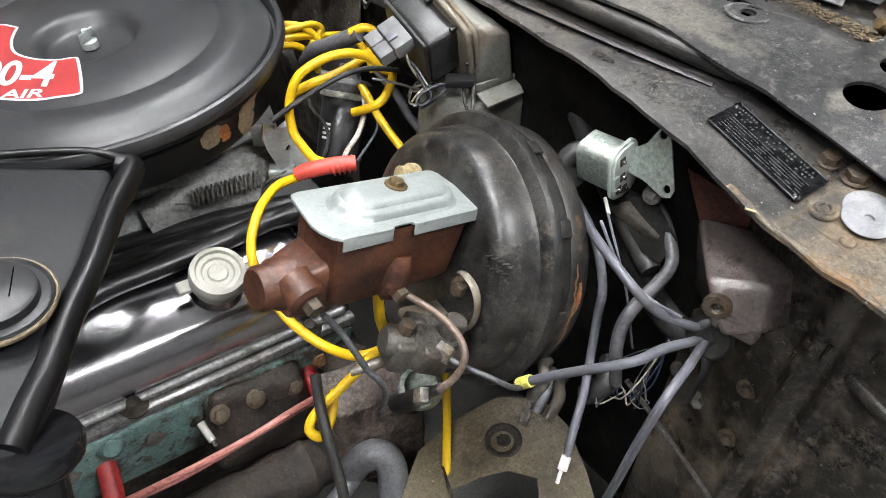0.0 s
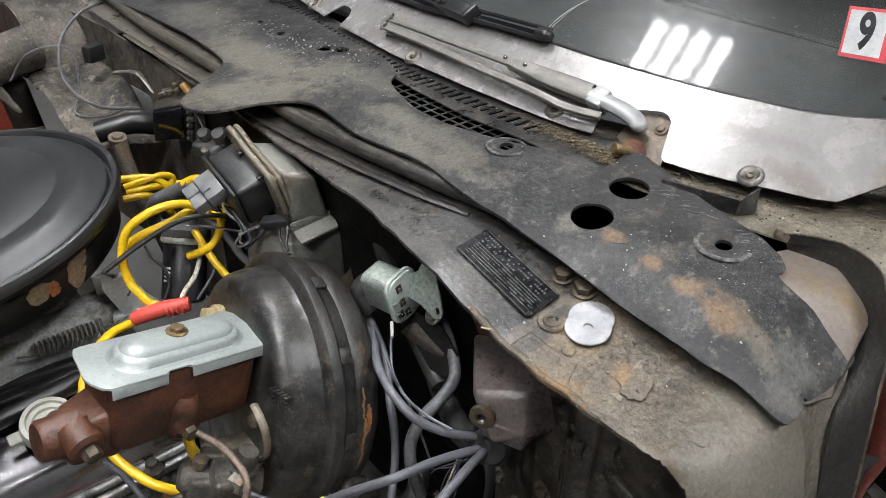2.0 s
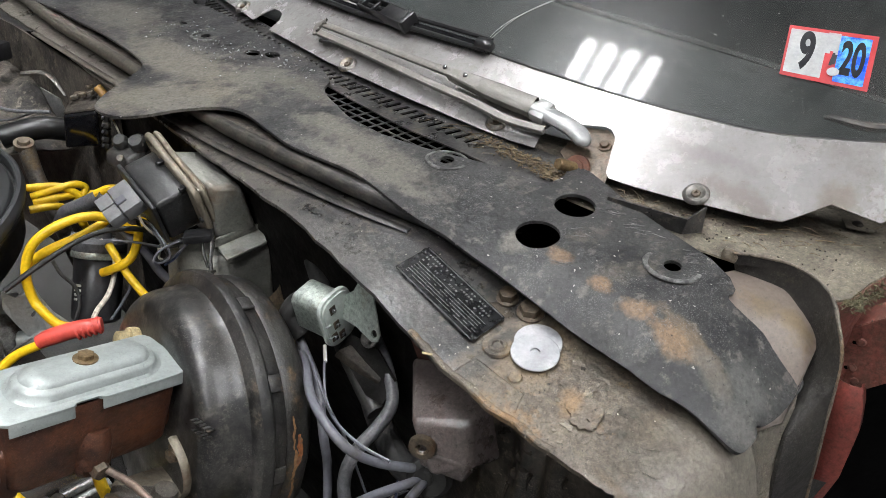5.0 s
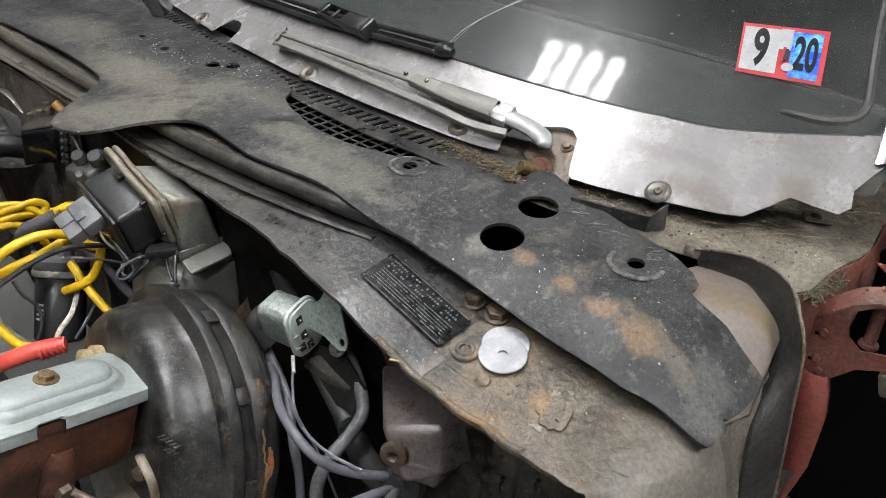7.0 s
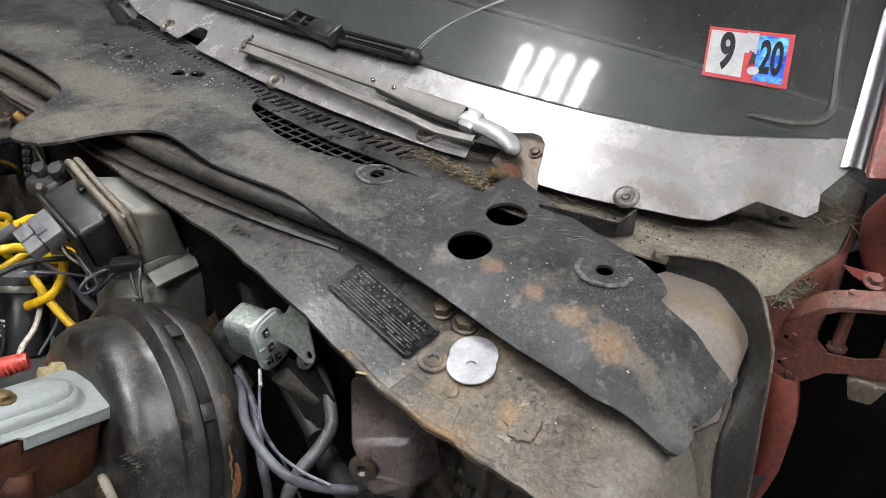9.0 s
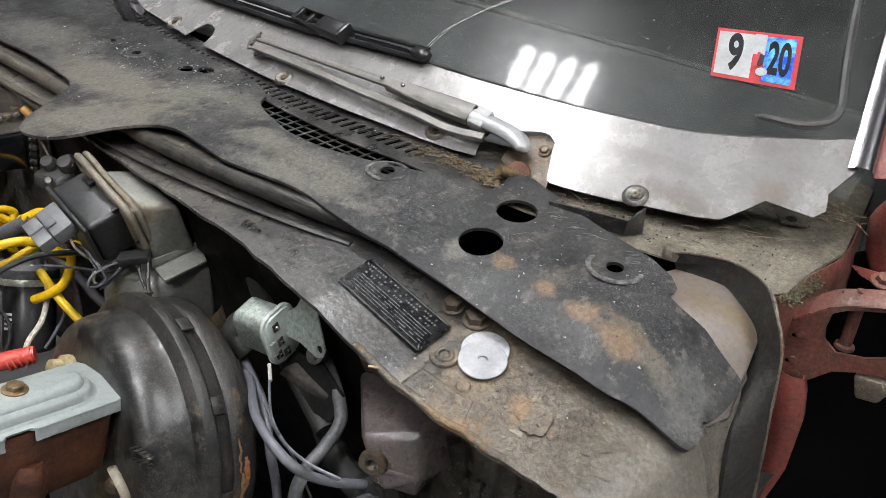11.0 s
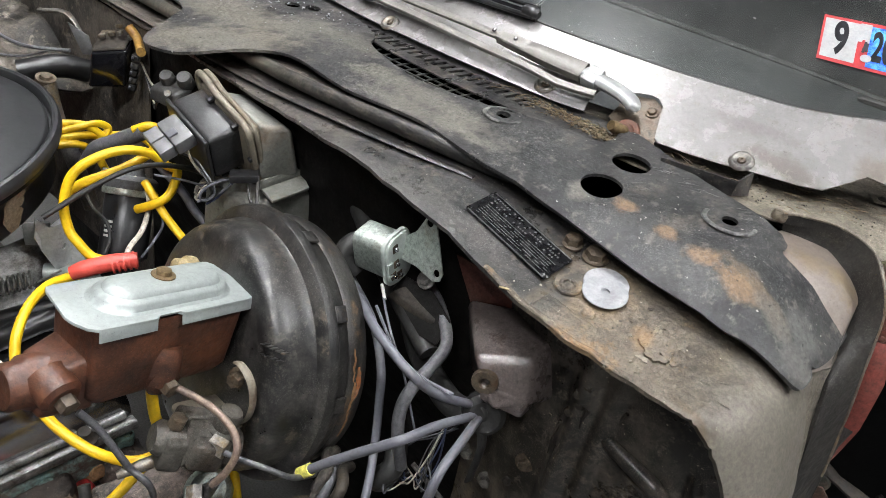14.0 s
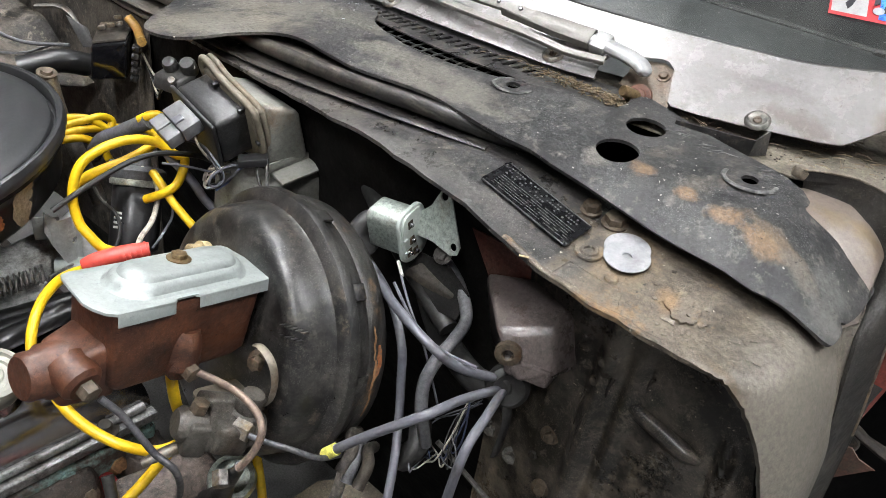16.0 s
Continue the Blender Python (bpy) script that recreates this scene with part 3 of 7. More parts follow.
def tube(pts, r, n=8, seg=10, bm=None, flat=1.0, wobble=0.0):
    """A round or flattened hose along a smooth path; r is a number or one for each given point."""
    bm = bm or bmesh.new()
    path = spline(pts, n)
    rads = [r] * len(path) if isinstance(r, (int, float)) else [float(v) for v in np.interp(np.linspace(0, len(r) - 1, len(path)), range(len(r)), r)]
    up, rings = Vector((0.13, 0.21, 0.97)), []
    for i, p in enumerate(path):
        d = (path[min(i + 1, len(path) - 1)] - path[max(i - 1, 0)]).normalized()
        s = d.cross(up).normalized()
        u = s.cross(d).normalized()
        up = u
        k0 = 1 + wobble * noise.noise(p * 60)
        rings.append([bm.verts.new(p + rads[i] * k0 * (math.cos(2 * math.pi * k / seg) * s + flat * math.sin(2 * math.pi * k / seg) * u)) for k in range(seg)])
    for a, b in zip(rings, rings[1:]):
        for k in range(seg):
            bm.faces.new((a[k], a[(k + 1) % seg], b[(k + 1) % seg], b[k]))
    bm.faces.new(rings[0][::-1]), bm.faces.new(rings[-1])
    return bm


def inside(p, poly):
    hit, j = False, len(poly) - 1
    for i in range(len(poly)):
        (xi, yi), (xj, yj) = poly[i][:2], poly[j][:2]
        if (yi > p[1]) != (yj > p[1]) and p[0] < (xj - xi) * (p[1] - yi) / (yj - yi) + xi:
            hit = not hit
        j = i
    return hit


def ring2d(c, r, n=24, ry=None):
    return [(c[0] + r * math.cos(2 * math.pi * k / n), c[1] + (ry or r) * math.sin(2 * math.pi * k / n)) for k in range(n)]


def plate(outline, holes, height, thick, step=0.02, rag=0.0):
    """A thin sheet over an outline in plan, with holes, laid on the surface height(x, y)."""
    from mathutils.geometry import delaunay_2d_cdt
    pts, edges = [], []
    for loop in (outline, *holes):
        n0 = len(pts)
        pts += [Vector(p[:2]) for p in loop]
        edges += [(n0 + k, n0 + (k + 1) % len(loop)) for k in range(len(loop))]
    xs, ys = [p[0] for p in outline], [p[1] for p in outline]
    for gx in np.arange(min(xs) + step / 2, max(xs), step):
        for gy in np.arange(min(ys) + step / 2, max(ys), step):
            q = (gx + random.uniform(-.2, .2) * step, gy + random.uniform(-.2, .2) * step)
            if inside(q, outline) and not any(inside(q, h) for h in holes) and min((Vector(q) - p).length for p in pts[:len(outline)]) > step * 0.35:
                pts.append(Vector(q))
    vs, _, fs, *_ = delaunay_2d_cdt(pts, edges, [], 1, 1e-6)
    bm = bmesh.new()
    top = [bm.verts.new((v[0], v[1], height(v[0], v[1]))) for v in vs]
    faces = []
    for f in fs:
        c = sum((vs[i] for i in f), Vector((0, 0))) / len(f)
        if inside(c, outline) and not any(inside(c, h) for h in holes):
            faces.append(bm.faces.new([top[i] for i in f]))
    bmesh.ops.delete(bm, geom=[v for v in bm.verts if not v.link_faces], context="VERTS")
    bmesh.ops.recalc_face_normals(bm, faces=bm.faces[:])
    if sum(f.normal.z for f in bm.faces) < 0:
        bmesh.ops.reverse_faces(bm, faces=bm.faces[:])
    bmesh.ops.solidify(bm, geom=bm.faces[:], thickness=thick)
    return bm


def loft(rows, thick=0.0, close=False, cap=False):
    """A skin over rows of points, each row with as many points."""
    bm = bmesh.new()
    g = [[bm.verts.new(p) for p in row] for row in rows]
    for a, b in zip(g, g[1:]):
        for k in range(len(a) - (0 if close else 1)):
            bm.faces.new((a[k], a[(k + 1) % len(a)], b[(k + 1) % len(a)], b[k]))
    if cap:
        bm.faces.new(g[-1])
    if thick:
        bmesh.ops.recalc_face_normals(bm, faces=bm.faces[:])
        bmesh.ops.solidify(bm, geom=bm.faces[:], thickness=thick)
    return bm


def prism(outline, z0, z1, m=Matrix(), bevel=0.0, bm=None, seg=2):
    """A straight block over an outline in the local xy plane."""
    bm = bm or bmesh.new()
    a = [bm.verts.new(m @ Vector((*p, z0))) for p in outline]
    b = [bm.verts.new(m @ Vector((*p, z1))) for p in outline]
    n = len(outline)
    bm.faces.new(a[::-1])
    topf = bm.faces.new(b)
    for k in range(n):
        bm.faces.new((a[k], a[(k + 1) % n], b[(k + 1) % n], b[k]))
    if bevel:
        bmesh.ops.bevel(bm, geom=list(topf.edges), offset=bevel, segments=seg, profile=0.5, affect="EDGES")
    return bm


def stadium(lx, ly, n=10, cx=0.0, cy=0.0, r=None):
    """A rectangle with round corners, centred."""
    r = min(lx, ly) / 2 if r is None else r
    out = []
    for sx, sy, a0 in ((1, 1, 0), (-1, 1, 90), (-1, -1, 180), (1, -1, 270)):
        for k in range(n + 1):
            a = radians(a0 + 90 * k / n)
            out.append((cx + sx * (lx / 2 - r) + r * math.cos(a), cy + sy * (ly / 2 - r) + r * math.sin(a)))
    return out


def hexnut(r, h, m=Matrix(), flange=0.0, bm=None):
    bm = prism([(r * math.cos(math.pi * k / 3), r * math.sin(math.pi * k / 3)) for k in range(6)], 0, h, m, bevel=h * 0.12, bm=bm)
    if flange:
        lathe([(0, 0), (flange, 0), (flange, h * 0.2), (r * 0.8, h * 0.35), (0, h * 0.35)], m, 20, bm)
    return bm


def letters(text, size, m, depth=0.0002, bold=0.0):
    """Flat raised lettering in the built-in font, centred on m."""
    c = bpy.data.curves.new("lettering", "FONT")
    c.body, c.size, c.extrude, c.align_x, c.align_y, c.offset = text, size, depth, "CENTER", "CENTER", bold
    ob = bpy.data.objects.new("lettering", c)
    scene.collection.objects.link(ob)
    me = bpy.data.meshes.new_from_object(ob.evaluated_get(bpy.context.evaluated_depsgraph_get()))
    bm = bmesh.new()
    bm.from_mesh(me)
    bm.transform(m)
    bpy.data.objects.remove(ob), bpy.data.curves.remove(c), bpy.data.meshes.remove(me)
    return bm


def interp(v, xs, ys):
    return float(np.interp(v, xs, ys))


# ---- the workshop ----
def slab(name, size, at, material, label, kind="structure"):
    return tagged(part(name, box(size, pose(*at), 0), material, smooth=0), label, name.split("_")[0], kind=kind)


ROOM_H = 4.1
slab("floor", (9, 9, 0.1), (0.5, 0.6, -0.05), CONCRETE, "grey stained concrete workshop floor")
slab("wall_north", (9, 0.15, ROOM_H), (0.5, 5.175, ROOM_H / 2), WALL, "plain painted workshop wall")
slab("wall_south", (9, 0.15, ROOM_H), (0.5, -3.975, ROOM_H / 2), WALL, "plain painted workshop wall")
slab("wall_west", (0.15, 9.3, ROOM_H), (-4.075, 0.6, ROOM_H / 2), WALL, "plain painted workshop wall")
slab("wall_east", (0.15, 9.3, ROOM_H), (5.075, 0.6, ROOM_H / 2), WALL, "plain painted workshop wall")
slab("ceiling", (9.3, 9.3, 0.1), (0.5, 0.6, ROOM_H + 0.05), CEIL, "plain white workshop ceiling")


def ceiling_light(x, y, lx, ly):
    e = thing("ceiling_light", "white four-tube fluorescent fixture on the ceiling", "ceiling light", "ceiling lights")
    part("housing", box((lx + 0.06, ly + 0.06, 0.05), pose(x, y, ROOM_H - 0.026), 0.006), PAN, e, "white enamelled reflector pan")
    for k in range(4):
        yy = y + ly * (k - 1.5) / 4
        part("tube", lathe([(0, -lx / 2), (0.042, -lx / 2), (0.042, lx / 2), (0, lx / 2)], pose(x, yy, ROOM_H - 0.10, 0, 90, 0), 12), TUBE, e)
    return e


ceiling_light(.93, 1.64, 0.66, 0.62)
ceiling_light(-0.55, .45, 0.9, 0.62)
# Unseen fixture added to brighten the flange corner's front-facing side.
ceiling_light(-2.1, -.9, 0.7, 0.5)
# Unseen fixture added to light the valve cover chrome and the side panels.
ceiling_light(1.0, -1.9, 0.9, 0.6)


# ---- the car body ----
def sheet_z(x, y):
    return 1.103 + .1 * (x - .70) - .04 * (y - .5) ** 2 - .053 * (max(0, .1 - y) / .1) ** 1.3 - min(1, max(0, (.30 - y) / .15)) * .028 * min(1, max(0, y) / .07) * (max(0, .668 - x) / .06) ** 2 + .0025 * noise.noise(Vector((x * 9, y * 9, 0)))


def ledge_z(x, y):
    return interp(y, [-.05, .086, .17, .22, .31, .45, .66, .9, 1.5], [1.02, 1.03, 1.036, 1.040, 1.06, 1.06, 1.05, 1.045, 1.03]) + .18 * (x - .56) \
        + .0015 * noise.noise(Vector((x * 20, y * 20, 3)))


def ledge_edge(y):
    return interp(y, [-.02, .006, .034, .079, .149, .222, .271, .33, .39, .46, .523, .573, .65, .77, .95, 1.21, 1.6],
                  [.494, .503, .525, .521, .517, .5185, .520, .5255, .5355, .545, .549, .554, .558, .567, .573, .590, .6])


def base_x(y):
    """The windscreen's foot in plan: bowed forward in the middle of the car."""
    return .787 + .22 * (y - .56) ** 2


def screen_z(x, y):
    return 1.112 + .62 * (x - base_x(y))


# firewall top flange: a black painted stretch, then a rusty end that rolls down at the corner
def flange_row(y):
    xe = ledge_edge(y) + .0025 * noise.noise(Vector((0, y * 40, 0)))
    lip = [(xe + .004, y, ledge_z(xe, y) - .008), (xe, y, ledge_z(xe, y) - .005), (xe, y, ledge_z(xe, y) - .001), (xe + .004, y, ledge_z(xe, y))]
    row = []
    for x in np.linspace(xe + .012, interp(y, [.18, .20, .28, .30], [.68, .64, .64, .66]), 40):
        yy = y + math.exp(-((y - .205) / .05) ** 2) * (.012 * noise.noise(Vector((x * 40, 0, 7))) + .003 * noise.noise(Vector((x * 160, 0, 1)))) * min(1, (x - xe) / .03)
        row.append((x, yy, ledge_z(x, yy)))
    return lip + row


def rolled_rows():
    inner = [(.521, .060, 1.0225), (.525, .045, 1.020), (.529, .034, 1.011), (.534, .021, .996), (.542, .002, .962), (.547, -.012, .922), (.55, -.02, .88), (.552, -.028, .75), (.555, -.03, .42)]
    rim = [(.665, .060, 1.040), (.662, .045, 1.036), (.659, .022, 1.030), (.656, .0, 1.014), (.653, -.014, .990), (.648, -.027, .95), (.640, -.038, .90), (.632, -.045, .75), (.63, -.05, .42)]
    out = []
    for k, (a, b) in enumerate(zip(spline(inner, 5), spline(rim, 5))):
        f = min(1, k / 12)
        ragged = .0016 * noise.noise(Vector((k * .9, 2, 0)))
        a = a + Vector((ragged, 0, ragged))
        row = [a + Vector((.004, .003, -.007)), a + Vector((.001, .001, -.004)), a + Vector((-.0005, 0, -.001))]
        for t in np.linspace(.03, 1, 41):
            row.append(a.lerp(b, t) + Vector((-.45, -.75, .45)) * (.011 * f * math.sin(math.pi * t ** .8)))
        out.append(row)
    return out


cowl_ledge = thing("cowl_flange", "black painted steel firewall flange, dusty and chipped", "car body", kind="structure")
part("painted_flange", loft([flange_row(y) for y in np.linspace(.205, 1.62, 110)], .0016), LEDGE, cowl_ledge)
part("rusty_flange", loft([flange_row(y) for y in np.linspace(.205, .070, 30)] + rolled_rows(), .0016), FLANGE_END, cowl_ledge, "bare rusty end of the flange, rolling down in beige paint")
for k in range(5):      # cracks in the old paint at the bend
    y0, x0 = .060 - .009 * (k % 3), .532 + .010 * k
    part("paint_crack", tube([(x0 + .012 * q + .002 * math.sin(5 * q + k), y0 - .016 * q, ledge_z(x0 + .012 * q, y0) + .0006 - .010 * q * q) for q in np.linspace(0, 1, 6)], [.0002, .0004, .0005, .0004, .0003, .0001], 3, 5), DIRT_LEDGE, cowl_ledge, "thin crack in the paint")
for x0, y0, x1, y1 in ((.520, .205, .545, .203), (.545, .203, .546, .150), (.527, .142, .546, .150)):      # seam of a welded patch
    part("weld_seam", tube([(x0 + (x1 - x0) * q, y0 + (y1 - y0) * q + .0004 * math.sin(5 * q), ledge_z(x0 + (x1 - x0) * q, y0 + (y1 - y0) * q) + .0002) for q in np.linspace(0, 1, 7)], .0005, 3, 5), DIRT_LEDGE, cowl_ledge, "grimy seam of a welded patch")
rows = []
for y in np.linspace(.26, .10, 50):
    xe, r = ledge_edge(y) + .0025 * noise.noise(Vector((0, y * 40, 0))), .0022 + .0012 * noise.noise(Vector((y * 90, 0, 0)))
    rows.append([(xe + .003 + r * 1.6 * math.cos(a), y, ledge_z(xe, y) - .0005 + r * math.sin(a)) for a in np.linspace(0, 2 * math.pi, 9)[:-1]])
part("lip_sealant", loft(rows, close=True), DIRT_LEDGE, cowl_ledge, "cracked tan sealant along the lip")


def firewall_x(z):
    return interp(z, [0.2, .6, .85, 1.06], [.78, .69, .60, .585])


firewall = thing("firewall", "grimy black firewall, darkened further for the shade below the cowl flange", "car body", kind="structure")
rows = [[(firewall_x(z) + .006 * noise.noise(Vector((0, y * 7, z * 7))), y, z) for y in np.linspace(.10, 1.62, 90) for z in [.2 + f * (ledge_z(.585, y) - .214)]] for f in np.linspace(0, 1, 30)]
# Part of the shade under the flange is in this panel's colour.
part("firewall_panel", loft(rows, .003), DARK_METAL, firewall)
# pressed kick panel beside the firewall, with a rib
rows = []
for f in np.linspace(0, 1, 60):
    row = []
    for g in np.linspace(0, 1, 150):
        y0 = interp(f, [0, .80, .91, 1], [-.02, -.010, .012, .055])
        y = y0 + g * (.285 - y0)
        z = .3 + f * (ledge_z(.565, max(y, .03)) - .314)
        x = interp(z, [.3, .8, .95, 1.04], [.60, .585, .575, .57]) + .004 * noise.noise(Vector((5, y * 12, z * 9)))
        x -= .011 * math.exp(-((y - .150 - .05 * (.95 - z)) / .010) ** 2) + .006 * math.exp(-((y - .122 - .05 * (.95 - z)) / .007) ** 2)
        x -= .010 * math.exp(-((y - .026) / .005) ** 2) * min(1, max(0, (.93 - z) / .01))
        x += .008 * math.exp(-((y - .03) / .03) ** 2 - ((z - .87) / .05) ** 2) + .3 * max(0, y - .205)
        row.append((x, y, z))
    rows.append(row)
part("kick_panel", loft(rows, .003), KICK, firewall, "dark dirty pressed panel")
part("pressed_rib", tube([(.586, .128, .908), (.578, .115, .905), (.574, .09, .901), (.570, .06, .897), (.574, .045, .893)], [.003, .008, .0085, .0085, .003], 6, 12), KICK, firewall)
for p in ((.580, .190, .812), (.584, .186, .732), (.592, .262, .82), (.594, .235, .735), (.606, .275, .74)):
    part("bolt", hexnut(.0065, .011, zaxes(p, (-1, -.3, .2)), .011), DULL_BOLT if p[0] < .59 else STEEL, firewall)
for y, z in ((.155, .94), (.150, .93), (.158, .915), (.20, .78)):
    part("sealant_lump", lathe([(0, .004), (.004, .003), (.006, 0), (0, 0)], zaxes((.568 + .02 * (.95 - z), y, z), (-1, 0, .2)), 8), GRIME, firewall)

for k, (y, z, l) in enumerate(((.163, .90, .05), (.158, .87, .07), (.140, .93, .03), (.105, .955, .02), (.188, .94, .04))):
    part("sealant_drip", tube([(.566 + .03 * (.95 - z), y, z), (.567 + .03 * (.95 - z), y + .003, z - l / 2), (.571 + .03 * (.95 - z), y + .004, z - l)], [.002, .0012, .0006], 4, 6), GRIME, firewall)

# ---- cowl cover sheet ----
OUT = [(.489, .777), (.498, .739), (.522, .72), (.56, .703), (.593, .674), (.607, .638), (.603, .583), (.599, .53), (.609, .441), (.604, .384), (.600, .324), (.602, .276), (.606, .235),
       (.609, .16), (.608, .094), (.615, .045), (.617, .018), (.6195, .003), (.627, -.003), (.648, -.003), (.655, .0015), (.662, -.002), (.683, -.005), (.711, -.005), (.731, -.004), (.734, .003), (.727, .02), (.726, .04), (.72, .074),
       (.741, .086), (.769, .206), (.793, .285), (.788, .296), (.757, .288), (.733, .300), (.727, .348), (.703, .423), (.685, .513), (.700, .585), (.716, .628),
       (.74, .648), (.758, .70), (.77, .80), (.785, .95), (.80, 1.09), (.83, 1.5), (.635, 1.5), (.624, 1.2), (.617, 1.03), (.603, .884), (.565, .843), (.515, .808)]
outline = []
for k, p in enumerate(OUT):
    a, b, c, d = (Vector(OUT[(k + j) % len(OUT)]) for j in (-1, 0, 1, 2))
    for q in range(4):
        t = q / 4
        outline.append(tuple(0.5 * (2 * b + (c - a) * t + (2 * a - 5 * b + 4 * c - d) * t ** 2 + (3 * b - a - 3 * c + d) * t ** 3)))
HOLES = [ring2d((.664, .241), .021), ring2d((.727, .246), .0205), ring2d((.714, .128), .008, 16), ring2d((.699, .395), .008, 16), ring2d((.716, .907), .007, 16),
         ring2d((.723, .797), .009, 14, .013), ring2d((.737, .770), .009, 14, .013), ring2d((.725, .985), .004, 8, .008)]
cover = thing("cowl_cover", "dirty black sheet cowl cover lying loose over the cowl", "cover")
part("cover_sheet", plate(outline, HOLES, sheet_z, .0035, .016), BLACK_SHEET, cover)
for (x, y), r in (((.714, .128), .027), ((.699, .395), .024), ((.716, .907), .022)):
    m = pose(x, y, sheet_z(x, y) + .0002)
    part("washer_ring", lathe([(r * .80, -.001), (r * .82, .0003), (r * .9, .0004), (r * .97, .0003), (r, -.001)], m, 40), SCUFFED, cover, "grey scuffed ring round a bolt hole")

for x, y in [(0.747, 0.201), (0.748, 0.193), (0.746, 0.181), (0.747, 0.173), (0.745, 0.162), (0.75, 0.22), (0.745, 0.129), (0.733, 0.117), (0.655, 0.19), (0.697, 0.208)]:
    for k in range(3):
        a, l = random.uniform(1.6, 2.6), random.uniform(.006, .014)
        x0, y0 = x + random.uniform(-.008, .008), y + random.uniform(-.010, .010)
        part("scratch", tube([(x0 + l * q * math.cos(a), y0 + l * q * math.sin(a), sheet_z(x0 + l * q * math.cos(a), y0 + l * q * math.sin(a)) + .0001) for q in (0, .5, 1)], .00035, 2, 4), SCUFFED, cover)

# ---- vent panel beneath ----
vent = thing("cowl_vent", "black slotted cowl vent panel with a mesh screen", "vent", kind="structure")
slots = []
for k in range(66):
    y = .405 + .0145 * k
    x = base_x(y) - .026
    slots.append([(x - .011, y - .001), (x + .010, y - .007), (x + .011, y - .001), (x - .010, y + .005)])
panel = [(base_x(y) + .006, y) for y in np.linspace(.30, 1.40, 44)] + [(.80, 1.40), (.765, 1.1), (.755, .95), (.745, .70), (.735, .60), (.73, .5), (.735, .42), (.74, .30)]
part("slotted_panel", plate(panel, slots, lambda x, y: 1.0995 + .1 * (x - .76) - .03 * (y - .5) ** 2, .002, .03), LEDGE, vent)
for k in range(14):
    y = .405 + .018 * k
    part("screen_bar", tube([(.682, y + .008, 1.086), (.742, y - .004, 1.091)], .0013, 2, 5), RUBBER, vent)
for k in range(4):
    part("screen_bar", tube([(.693 + .013 * k, .39, 1.088), (.693 + .013 * k, .66, 1.089)], .0013, 2, 5), RUBBER, vent)
# Unseen near-black sheets, added so the cover's holes read as shaded.
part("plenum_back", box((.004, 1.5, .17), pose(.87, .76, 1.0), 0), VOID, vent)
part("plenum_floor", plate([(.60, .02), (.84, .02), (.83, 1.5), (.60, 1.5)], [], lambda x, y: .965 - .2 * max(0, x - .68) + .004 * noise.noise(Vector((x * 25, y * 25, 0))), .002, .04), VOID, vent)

# ---- windscreen foot panel, glass ----
def foot_d(y):
    return interp(y, [-.02, .026, .114, .166, .29, .44, 1.5], [.13, .119, .096, .086, .081, .080, .085])


low = [(.058, .017), (.05, .014), (.041, .011), (.032, .018), (.034, .04), (.036, .062), (.02, .076), (.006, .089), (.002, .11), (0, .136), (-.002, .16), (-.005, .185), (-.008, .229), (-.009, .256), (-.005, .262), (.012, .270), (.034, .280), (.041, .290), (.042, .30), (.036, .323), (.036, .35), (.013, .356), (-.006, .35), (-.008, .38), (-.009, .42), (-.011, .55), (-.013, .70), (-.013, .86), (.008, .864), (.018, .872), (.02, .886), (.018, .9), (.008, .909), (-.013, .915), (-.012, 1.1), (-.01, 1.5)]
foot_outline = [(base_x(y) + d, y) for d, y in low] + [(base_x(y) + foot_d(y), y) for y in np.linspace(1.5, .0, 50)] + [(base_x(.005) + .09, .005)]
foot = thing("windscreen_foot_panel", "dull stainless panel along the foot of the windscreen", "trim", kind="structure")
part("bright_panel", plate(foot_outline, [], lambda x, y: max(screen_z(x, y), 1.107) + .001 + .0012 * noise.noise(Vector((x * 6, y * 6, 9))), .0012, .025), STAINLESS, foot)
up_n = Vector((-.53, -.02, .85))
for y in (.171, .412, .668, .97):
    off = -.004 if y > .5 else .004
    p = Vector((base_x(y) + off, y, screen_z(base_x(y) + off, y) + .003))
    part("screw_cup", lathe([(0, -.0005), (.0045, -.0005), (.0075, .0018), (.0095, .0026), (.012, .0016), (.0135, -.001), (0, -.002)], zaxes(p, up_n), 28), STEEL, foot)
    part("screw", lathe([(0, .0002), (.0012, .0002), (.0016, .0012), (.0038, .0010), (.0046, -.0006), (0, -.001)], zaxes(p + up_n * .001, up_n), 16), DULL_BOLT, foot)

plate_d = [(.040, .325), (.046, .297), (.040, .280), (.012, .266), (-.012, .258), (-.014, .285), (.006, .325)]
part("pivot_plate", plate([(base_x(y) + d, y) for d, y in plate_d], [], lambda x, y: screen_z(x, y) - .006, .0012, .02), DULL_BOLT, foot, "dull grey pivot mounting plate")
p = Vector((base_x(.287) + .028, .287, screen_z(base_x(.287) + .028, .287) - .005))
part("pivot_bolt", hexnut(.005, .004, zaxes(p, up_n), .0075), DULL_BOLT, foot)

